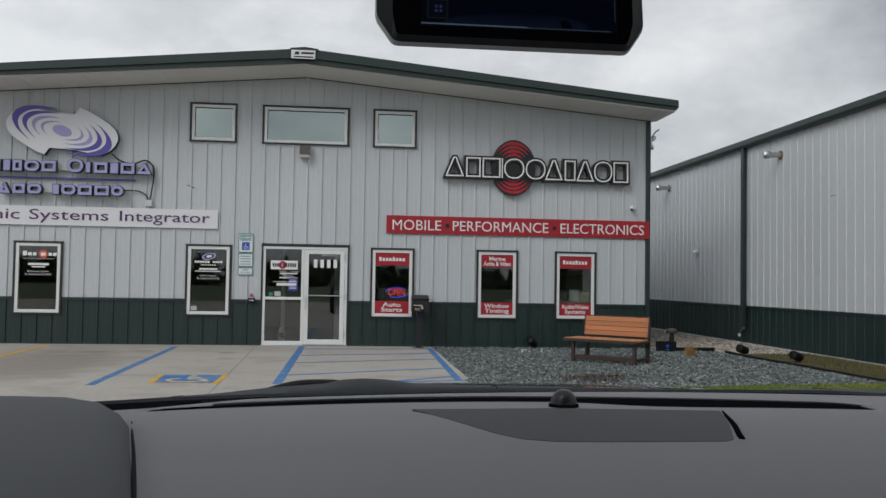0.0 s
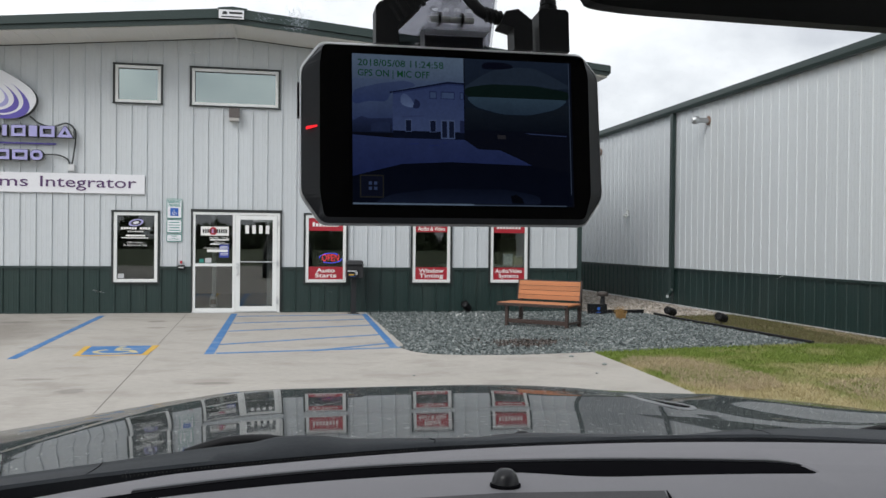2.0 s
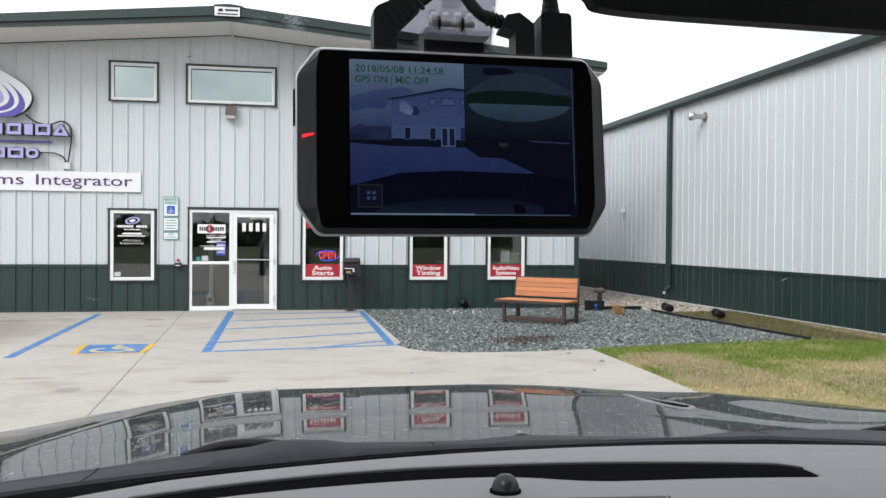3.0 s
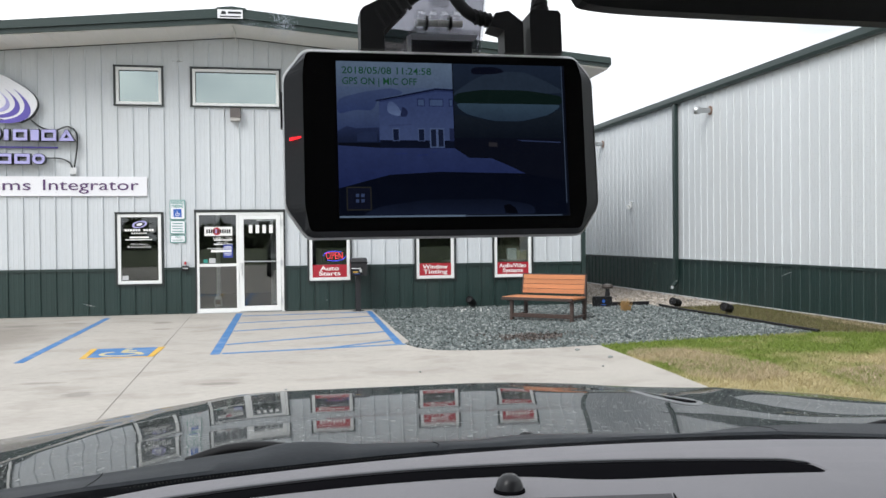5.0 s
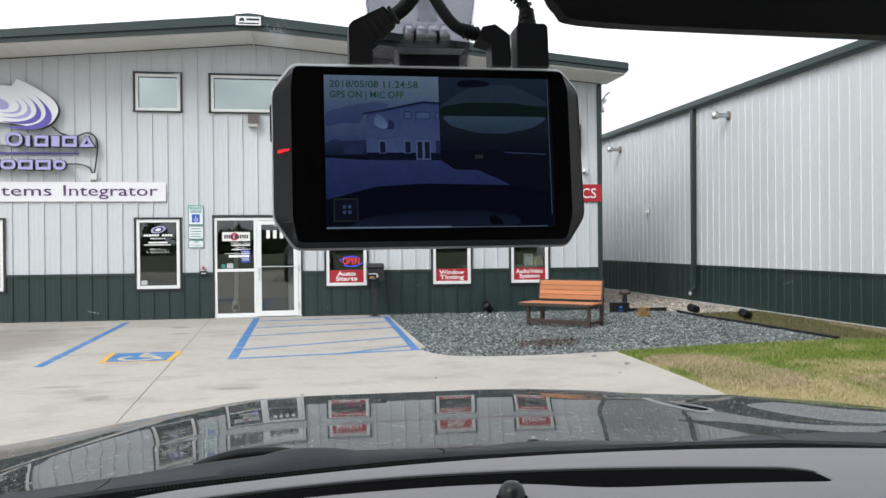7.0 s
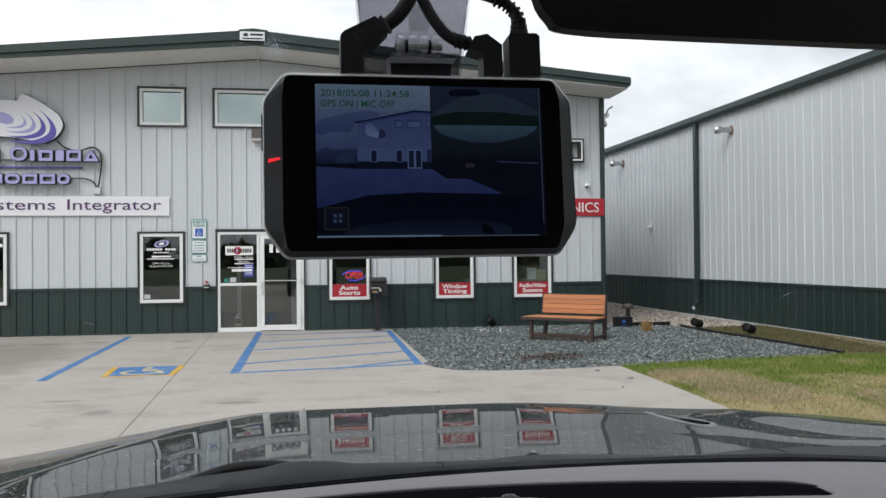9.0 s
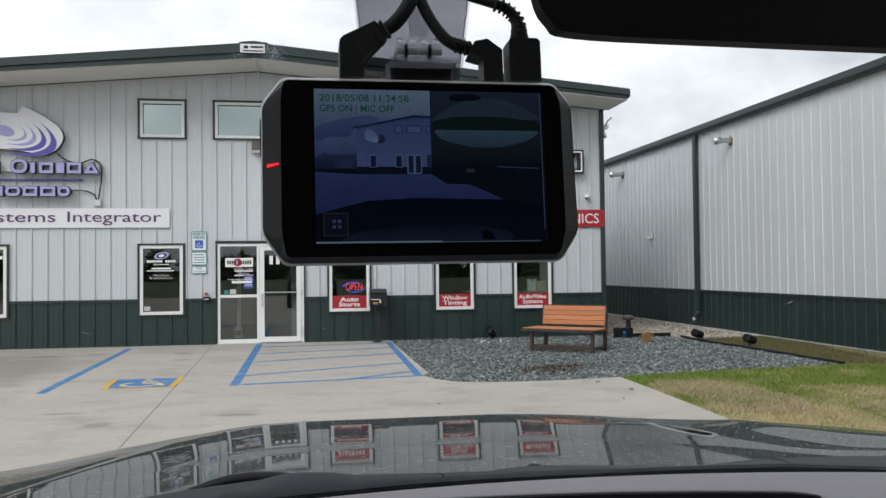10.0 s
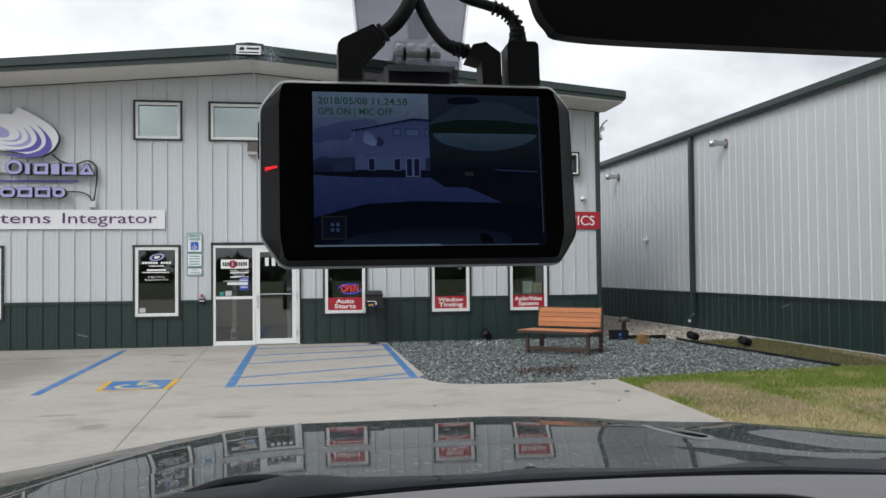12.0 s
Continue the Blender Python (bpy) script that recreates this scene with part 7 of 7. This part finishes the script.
def rear_shell():
    """The back of the housing, which narrows towards the road."""
    bm = bmesh.new()
    rings = []
    for d, k, low in ((6.6, 0.99, -32.0), (11.0, 0.95, -24.0), (22.0, 0.80, -10.0)):
        rings.append([bm.verts.new((a * k * MM, d * MM, max(b * k, low) * MM)) for a, b in BODY])
    n = len(BODY)
    for p, q in zip(rings, rings[1:]):
        for i in range(n):
            bm.faces.new((p[i], p[(i + 1) % n], q[(i + 1) % n], q[i]))
    bm.faces.new(rings[-1])
    return bm


part("rear_shell", rear_shell(), "device", dc)


def face_frame():
    """The sloping black border round the front glass."""
    inner_ = [(-50.0, 22.0), (-49.0, 29.0), (44.6, 29.0), (46.6, 22.5), (46.6, -22.0), (44.1, -30.5), (-48.5, -30.5), (-50.0, -22.0)]
    inner_ = soften(inner_, 1.8)
    bm = bmesh.new()
    o = [bm.verts.new((a * MM, 3.4 * MM, b * MM)) for a, b in BODY]
    i = [bm.verts.new((a * MM, 0.2 * MM, b * MM)) for a, b in inner_]
    n = len(BODY)
    for k in range(n):
        bm.faces.new((o[k], o[(k + 1) % n], i[(k + 1) % n], i[k]))
    bm.faces.new(o[::-1])
    return bm, inner_


fb, INNER = face_frame()
part("bezel", fb, "bezel", dc, "sloping black bezel")
part("front_glass", slab(INNER, 0.0, 0.9), "device_glass", dc, "glossy black front glass")
part("status_lamp", slab([(-54.6, -0.4), (-50.4, 0.5), (-50.4, 1.2), (-54.6, 0.4)], 0.6, 2.0), "led_red", dc, "red status lamp")
part("side_button", slab([(-57.2, 6), (-55.6, 6), (-55.6, 18), (-57.2, 18)], 10, 14), "device", dc)


def fade(m, top):
    """Lets a lit patch change its colour towards its upper edge."""
    n, l = m.node_tree.nodes, m.node_tree.links
    mul = n["Principled BSDF"].inputs["Emission Color"].links[0].from_node
    tc, sep, mx = n.new("ShaderNodeTexCoord"), n.new("ShaderNodeSeparateXYZ"), n.new("ShaderNodeMix")
    mx.data_type = "RGBA"
    mx.inputs[6].default_value, mx.inputs[7].default_value = mul.inputs[6].default_value, (*top, 1)
    l.new(tc.outputs["Generated"], sep.inputs["Vector"])
    l.new(sep.outputs["Z"], mx.inputs[0])
    l.new(mx.outputs[2], mul.inputs[6])


def lit(name, rgb, strength):
    if name not in M:
        M[name] = glow(name, rgb, strength)
    return name


LITE = 0.49
ROUND = ("shown_cloud", "shown_sign", "shown_rear_sky", "shown_rear_grass", "shown_rear_apron", "shown_rear_dark", "shown_glass_glare", "shown_rear_trim")
layer = [0]


def pix(name, points, rgb, label="", top=None):
    """One flat lit patch of the display, in millimetres from its middle."""
    layer[0] += 1
    rgb, top = (tuple(c * k for c, k in zip(v, (0.66, 0.87, 1.0))) if v else None for v in (rgb, top))
    y = -0.02 * layer[0] - 0.03
    if name in ROUND:
        points = soften(points, 2.5)
    mat = lit("display_%02d" % layer[0], rgb, LITE)
    if top:
        fade(M[mat], top)
    bm = bmesh.new()
    bm.faces.new([bm.verts.new((a * MM, y * MM, b * MM)) for a, b in points])
    part(name, bm, mat, display, label)


rect = lambda a, b, c, d: [(a, c), (b, c), (b, d), (a, d)]
display = part("display", slab(rect(-39, 40.2, -26.2, 26.2), -0.03, 0.0), lit("display_ground", (0.003, 0.004, 0.009), LITE), dc, "lit split-view display")
pix("shown_sky", rect(-39, 0.2, -1.0, 26.2), (0.026, 0.033, 0.092), top=(0.110, 0.122, 0.175))
pix("shown_cloud", [(-39, 8), (-33, 10), (-27, 9.4), (-25.5, 13.5), (-16, 15.6), (-20, 17.5), (-30, 16.0), (-39, 13.5)], (0.030, 0.038, 0.098), top=(0.052, 0.060, 0.118))
pix("shown_caption_field", rect(-39, 0.2, 17.6, 26.2), (0.092, 0.102, 0.150), top=(0.132, 0.145, 0.188))
pix("shown_shop", [(-25.0, -1.0), (0.2, -1.0), (0.2, 17.3), (-5.5, 17.6), (-25.0, 13.4)], (0.060, 0.068, 0.138), top=(0.040, 0.047, 0.112))
pix("shown_eave", [(-25.0, 12.4), (-5.5, 16.4), (0.2, 16.2), (0.2, 17.3), (-5.5, 17.6), (-25.0, 13.4)], (0.026, 0.031, 0.080))
pix("shown_roof", [(-26.2, 13.2), (-5.5, 17.5), (0.2, 17.3), (0.2, 16.7), (-5.5, 16.9), (-26.0, 12.7)], (0.008, 0.010, 0.028))
pix("shown_wainscot", rect(-25.0, 0.2, -3.0, -0.3), (0.005, 0.006, 0.014))
pix("shown_hedge", [(-39, -1.2), (-39, 2.6), (-36, 4.4), (-33, 3.6), (-25.2, 4.0), (-25.2, -1.2)], (0.010, 0.012, 0.028), top=(0.022, 0.026, 0.062))
pix("shown_van", [(-32.6, -0.8), (-32.6, 1.6), (-30, 2.8), (-26, 2.4), (-26, -0.8)], (0.020, 0.024, 0.056))
pix("shown_sign", [(-22.6, 8.8), (-18.0, 7.6), (-17.4, 9.2), (-19.6, 12.4), (-22.0, 13.0)], (0.140, 0.150, 0.250), top=(0.075, 0.085, 0.160))
pix("shown_sign", [(-18.2, 7.6), (-15.8, 7.6), (-15.2, 9.6), (-17.2, 11.4), (-17.6, 9.4)], (0.018, 0.020, 0.052))
pix("shown_sign", [(-22.0, 4.2), (-13.8, 4.8), (-13.8, 5.4), (-22.0, 4.9)], (0.045, 0.050, 0.110))
for a in (-19.6, -11.0):
    pix("shown_window", rect(a - 1.2, a + 1.2, -0.6, 3.8), (0.080, 0.088, 0.160))
    pix("shown_window", rect(a - 0.9, a + 0.9, -0.4, 3.4), (0.008, 0.010, 0.026))
pix("shown_door", rect(-8.2, -3.2, -2.8, 3.9), (0.085, 0.095, 0.170))
for a in (-6.9, -4.4):
    pix("shown_window", rect(a - 0.85, a + 0.85, -2.4, 3.4), (0.010, 0.012, 0.028))
pix("shown_window", rect(-1.4, 0.1, -0.6, 3.8), (0.018, 0.020, 0.050))
for a, b in ((-12.2, -9.6), (-8.2, -3.2), (-1.4, 0.1)):
    pix("shown_window", rect(a, b, 11.2, 13.9), (0.022, 0.026, 0.070))
    pix("shown_window", rect(a + 0.35, b - 0.3, 11.5, 13.5), (0.062, 0.075, 0.140))
pix("shown_apron", [(-39, -2.2), (-25, -3.0), (0.2, -3.0), (2.6, -4.6), (5.0, -6.2), (13.0, -6.4), (20, -9.4), (24.6, -11.6), (-5.0, -11.0), (-22, -12.0), (-32, -14.6), (-39, -16.5)], (0.016, 0.020, 0.068), top=(0.028, 0.033, 0.088))
for a, b, z in ((-20, -16, -5.2), (-12.5, -9.0, -5.6), (-7.4, -6.2, -4.6)):
    pix("shown_marking", [(a, z), (b, z + 0.3), (b, z + 0.6), (a, z + 0.3)], (0.020, 0.026, 0.100))
pix("shown_hood", [(-39, -16.5), (-32, -14.6), (-22, -12.0), (-5, -11.0), (24.6, -11.7), (39, -14.0), (39, -26), (-39, -26)], (0.0030, 0.0038, 0.009), top=(0.0026, 0.0032, 0.0075))
pix("shown_glass_glare", [(-26, -22.6), (-10, -20.4), (14, -20.2), (27, -22.4), (28, -25.5), (-32, -25.5)], (0.010, 0.012, 0.025), top=(0.0045, 0.0055, 0.012))
pix("shown_rear_field", rect(0.4, 39.0, 0.6, 26.0), (0.006, 0.008, 0.012), top=(0.015, 0.019, 0.032))
pix("shown_rear_sky", [(0.4, 16.0), (8, 21.0), (14, 23.6), (26, 23.6), (33, 20.6), (39.0, 17.5), (39.0, 16.5), (0.4, 15.0)], (0.022, 0.027, 0.040))
pix("shown_rear_trim", [(6.4, 22.4), (7.0, 25.0), (16, 25.2), (19, 23.4), (14, 22.6)], (0.004, 0.004, 0.009))
pix("shown_rear_grass", [(0.4, 15.6), (10, 17.2), (26, 17.2), (39.0, 15.4), (39.0, 12.4), (0.4, 12.4)], (0.005, 0.010, 0.008))
pix("shown_rear_apron", [(0.4, 12.4), (39.0, 12.4), (34, 8.8), (24, 6.4), (14, 6.4), (4, 8.8)], (0.024, 0.033, 0.050), top=(0.040, 0.056, 0.076))
pix("shown_rear_dark", [(0.4, 9.0), (6, 7.6), (14, 6.2), (24, 6.2), (34, 8.6), (39.0, 11.6), (39.0, 0.6), (0.4, 0.6)], (0.005, 0.006, 0.010), top=(0.012, 0.014, 0.019))
pix("shown_rear_line", [(22, 0.0), (37.6, -0.6), (37.6, -1.0), (24, -0.5)], (0.030, 0.034, 0.072))
pix("shown_stall", rect(12.0, 15.0, -2.4, -1.0), (0.030, 0.022, 0.024))
pix("shown_plate", [(16.4, -22.6), (18.4, -22.0), (20.6, -23.4), (21.4, -25.4), (17.0, -25.2)], (0.002, 0.002, 0.004))
pix("shown_button", rect(-36.6, -28.4, -23.8, -16.0), (0.026, 0.020, 0.016))
pix("shown_button", rect(-36.2, -28.8, -23.4, -16.4), (0.006, 0.006, 0.013))
for a, b in ((-33.6, -18.8), (-31.8, -18.8), (-33.6, -20.6), (-31.8, -20.6)):
    pix("shown_icon", rect(a, a + 1.1, b - 0.6, b + 0.5), (0.045, 0.052, 0.100))
pix("shown_edge", rect(-39.0, 3.0, -26.2, -25.6), (0.150, 0.160, 0.200))
pix("shown_edge", rect(3.0, 37.0, -26.2, -25.8), (0.070, 0.075, 0.100))
pix("shown_edge", rect(38.7, 39.0, -22.0, 26.0), (0.055, 0.060, 0.085))
M["display_text"] = glow("display_text", (0.008, 0.045, 0.022), LITE)
for words, z, wide, u in (("2018/05/08 11:24:58", 22.8, 30.0, -22.2), ("GPS ON | MIC OFF", 19.2, 25.0, -24.7)):
    t = lettering("shown_text", words, 3.3 * MM, 0.02 * MM, "display_text", display, (0, 0, 0), width=wide * MM, bold=0.00003)
    t.data.transform(Matrix.Translation((u * MM, -0.02 * (layer[0] + 3) * MM - 0.05 * MM, z * MM)))

# mount and plugs: each lies some millimetres in front of the display's plane
def at_depth(a, b, d):
    k = 1 + d / 288
    return (-43.4 + (a + 43.4) * k, -35.2 + (b + 35.2) * k)


def deep(points, near, far):
    return slab([at_depth(a, b, (near + far) / 2) for a, b in points], near, far)


def deep_point(a, d, b):
    u, v = at_depth(a, b, d)
    return (u * MM, d * MM, v * MM)


mount = part("mount_base", deep([(-13.0, 30.4), (8.0, 30.4), (8.0, 34.6), (-13.0, 34.6)], 6.0, 20.0), "clear_plastic", dc, "grey mount block")
part("mount_pad", deep([(-12.9, 30.4), (7.9, 30.4), (7.9, 34.5), (-12.9, 34.5)], 5.6, 5.9), "acrylic_grey", dc, "dark grey pad")
for pts in ([(-14.6, 30.4), (-13.1, 30.4), (-13.1, 36.8), (-14.6, 35.6)], [(-13.0, 34.7), (8.6, 34.7), (10.2, 36.8), (-13.0, 36.8)]):
    bracket = part("mount_bracket", deep(pts, 5.6, 20.4), "clear_plastic", dc, "clear plastic bracket")
    bm = bmesh.new()
    bm.faces.new([bm.verts.new(deep_point(a, 5.5, b)) for a, b in pts])
    part("frosted_face", bm, "frosted", bracket, "frosted front of the bracket")
for a in (-9.6, -5.6, -1.6, 2.6):
    bm = lathe([(2.0 * MM, -1.5 * MM), (4.2 * MM, -1.5 * MM), (4.6 * MM, -1.1 * MM), (4.6 * MM, 1.1 * MM), (4.2 * MM, 1.5 * MM), (2.0 * MM, 1.5 * MM)], 18)
    part("hinge_ring", bm, "clear_plastic", dc, smooth=True).matrix_local = pose(*deep_point(a, 11, 41.0), 0, 90, 0)
part("hinge_neck", deep([(-6.0, 46.8), (0.6, 46.8), (0.9, 56.0), (-6.4, 56.0)], 12.0, 14.0), "clear_plastic", dc)
part("hinge_pin", sweep([deep_point(-11, 11, 41), deep_point(5, 11, 41)], 1.2 * MM, 10), "silver", dc)
for a in (-7.6, 0.6):
    part("hinge_washer", lathe([(2.6 * MM, -0.5 * MM), (2.6 * MM, 0.5 * MM)], 16), "black_plastic", dc).matrix_local = pose(*deep_point(a, 11, 41.0), 0, 90, 0)
bm = bmesh.new()
plate_rows = [(31.5, 14.0, -22.0, 10.8), (60.0, 20.0, -24.0, 15.2), (95.0, 26.0, -25.5, 19.5)]
for t0, t1 in zip(plate_rows, plate_rows[1:]):
    (z0, y0, a0, b0), (z1, y1, a1, b1) = t0, t1
    for dy in (0.0, 2.2):
        bm.faces.new([bm.verts.new(deep_point(a, y + dy, z)) for a, y, z in ((a0, y0, z0), (b0, y0, z0), (b1, y1, z1), (a1, y1, z1))])
part("mount_plate", bm, "mount_plate", dc, "smoky clear mounting plate").visible_shadow = False
for a0, a1 in ((10.8, 15.2), (-22.0, -24.0)):
    part("plate_edge", sweep([deep_point(a0, 14, 31.5), deep_point(a1, 20, 60), deep_point(2 * a1 - a0, 26, 95)], 0.9 * MM, 6), "clear_plastic", dc)
part("plate_edge", sweep([deep_point(-22, 14, 31.5), deep_point(10.8, 14, 31.5)], 0.9 * MM, 6), "clear_plastic", dc)


def cord(name, label, points, radius, plug):
    ob = thing(name, label, "cable", group="cables of the dash camera", at=dc.matrix_basis)
    part("cable", sweep(smooth_line([deep_point(a, b, c) for a, b, c in points], 8), radius * MM, 10), "cable", ob, smooth=True)
    plug(ob)
    return ob


def plug_left(ob):
    part("plug", deep([(-30.2, 30.3), (-22.4, 30.3), (-22.4, 36.5), (-13.6, 45.5), (-18.4, 50.0), (-29.0, 44.5), (-30.2, 43.0)], 8, 17), "cable", ob, "right-angled black plug")
    for k in range(5):
        a, c = -22.5 + 2.2 * k, 40.5 + 1.5 * k
        part("strain_rib", sweep([deep_point(a - 2.6, 8.4, c + 4.6), deep_point(a + 1.0, 8.4, c - 1.2)], 0.75 * MM, 6), "cable", ob)


def plug_middle(ob):
    part("plug", deep([(18.8, 30.3), (25.6, 30.3), (25.6, 41.2), (20.5, 45.0), (16.0, 44.0), (14.0, 39.5), (18.8, 38.2)], 8, 17), "cable", ob, "right-angled black plug")
    for k in range(4):
        a = 15.0 - 1.7 * k
        part("strain_rib", lathe([(2.9 * MM, -0.6 * MM), (2.9 * MM, 0.6 * MM)], 12), "cable", ob).matrix_local = pose(*deep_point(a, 12, 42.6 + 0.4 * k), 0, 75, 0)


def plug_right(ob):
    part("plug", deep([(28.0, 30.3), (39.2, 30.3), (39.2, 44.5), (38.2, 45.6), (29.0, 45.6), (28.0, 44.5)], 7, 16), "cable", ob, "square black plug")
    for k, (a, c, tilt) in enumerate(((32.6, 53.4, 20), (31.6, 54.8, 35), (30.3, 56.2, 50), (28.8, 57.4, 62), (27.0, 58.4, 70), (25.0, 59.0, 76))):
        part("strain_rib", lathe([(2.7 * MM, -0.4 * MM), (2.7 * MM, 0.4 * MM)], 12), "cable", ob).matrix_local = pose(*deep_point(a, 12.2, c), 0, -tilt, 0)
    for k in range(3):
        part("strain_rib", lathe([((3.4 - 0.3 * k) * MM, -0.8 * MM), ((3.4 - 0.3 * k) * MM, 0.8 * MM)], 14), "cable", ob).matrix_local = pose(*deep_point(33.0, 11.5, 47.0 + 2.1 * k))


cord("power_cable", "black cable with an angled plug in the dash camera", [(-16.5, 12.5, 47.0), (-11.0, 12.5, 51.0), (-6.5, 13.0, 57.0), (-3.0, 15.0, 65.0), (0.5, 18.0, 76.0), (4.0, 22.0, 92.0)], 2.7, plug_left)
cord("video_cable", "thin black cable with an angled plug in the dash camera", [(10.5, 12.0, 43.5), (6.5, 12.5, 46.0), (2.6, 13.5, 51.0), (-0.8, 15.0, 57.5), (-3.4, 16.5, 65.0), (-5.0, 19.0, 76.0), (-6.0, 22.0, 92.0)], 2.2, plug_middle)
cord("data_cable", "black cable with a square plug in the dash camera", [(33.0, 11.5, 46.0), (33.0, 11.5, 51.0), (31.5, 12.0, 55.0), (28.0, 13.0, 58.2), (22.0, 14.5, 60.2), (14.0, 17.0, 63.0), (6.0, 20.0, 70.0), (2.0, 22.0, 84.0)], 1.9, plug_right)


# chips and smears on the windscreen
def on_glass(x, z):
    y0 = base_curve(x) - 0.008
    return y0 + (1.29 - 0.05 * (abs(x - CX) / 0.9) ** 2 - y0) * (z - 1.305) / 0.495 - 0.0015


M["chip"] = material("chip", (0.80, 0.80, 0.78), 0.4)
for u, v, long, tilt in ((-4.9932, 1.4927, 0.0036, -30), (-4.5481, 1.5013, 0.0034, 45), (-4.86, 1.4909, 0.0008, 0), (-4.8043, 1.5046, 0.0007, 0), (-4.9297, 1.607, 0.0024, 8), (-4.6473, 1.5105, 0.0009, 0)):
    bm = bmesh.new()
    for k in range(4):
        d = (k - 1.5) / 2 * long
        px, pz, r = u + d * math.cos(radians(tilt)) + random.gauss(0, 0.00015), v + d * math.sin(radians(tilt)) * 0.6, long * 0.13 * (1.2 - abs(k - 1.5) * 0.4)
        bm.faces.new([bm.verts.new((px + 2.0 * r * math.cos(t), on_glass(px, pz + r * math.sin(t)), pz + r * math.sin(t))) for t in (0.3, 1.5, 2.6, 3.9, 5.2)])
    part("glass_chip", bm, "chip", car)


def smear(u, v, wide, high, count, size):
    """A dried smear of tiny specks on the glass."""
    bm = bmesh.new()
    for k in range(count):
        px, pz = u + random.gauss(0, wide), v + random.gauss(0, high)
        r, t0 = size * random.uniform(0.4, 1.3), random.uniform(0, 6.28)
        bm.faces.new([bm.verts.new((px + r * math.cos(t0 + t), on_glass(px, pz + 0.6 * r * math.sin(t0 + t)), pz + 0.6 * r * math.sin(t0 + t))) for t in (0, 2.1, 4.2)])
    part("glass_smear", bm, "smear", car, "faint dried smear")


M["smear"] = hazy("smear", (0.42, 0.45, 0.50))
smear(-4.884, 1.6215, 0.0030, 0.0024, 380, 0.00024)
smear(-4.9165, 1.6145, 0.0030, 0.0014, 100, 0.0002)
smear(-4.899, 1.6215, 0.0020, 0.0008, 60, 0.0002)
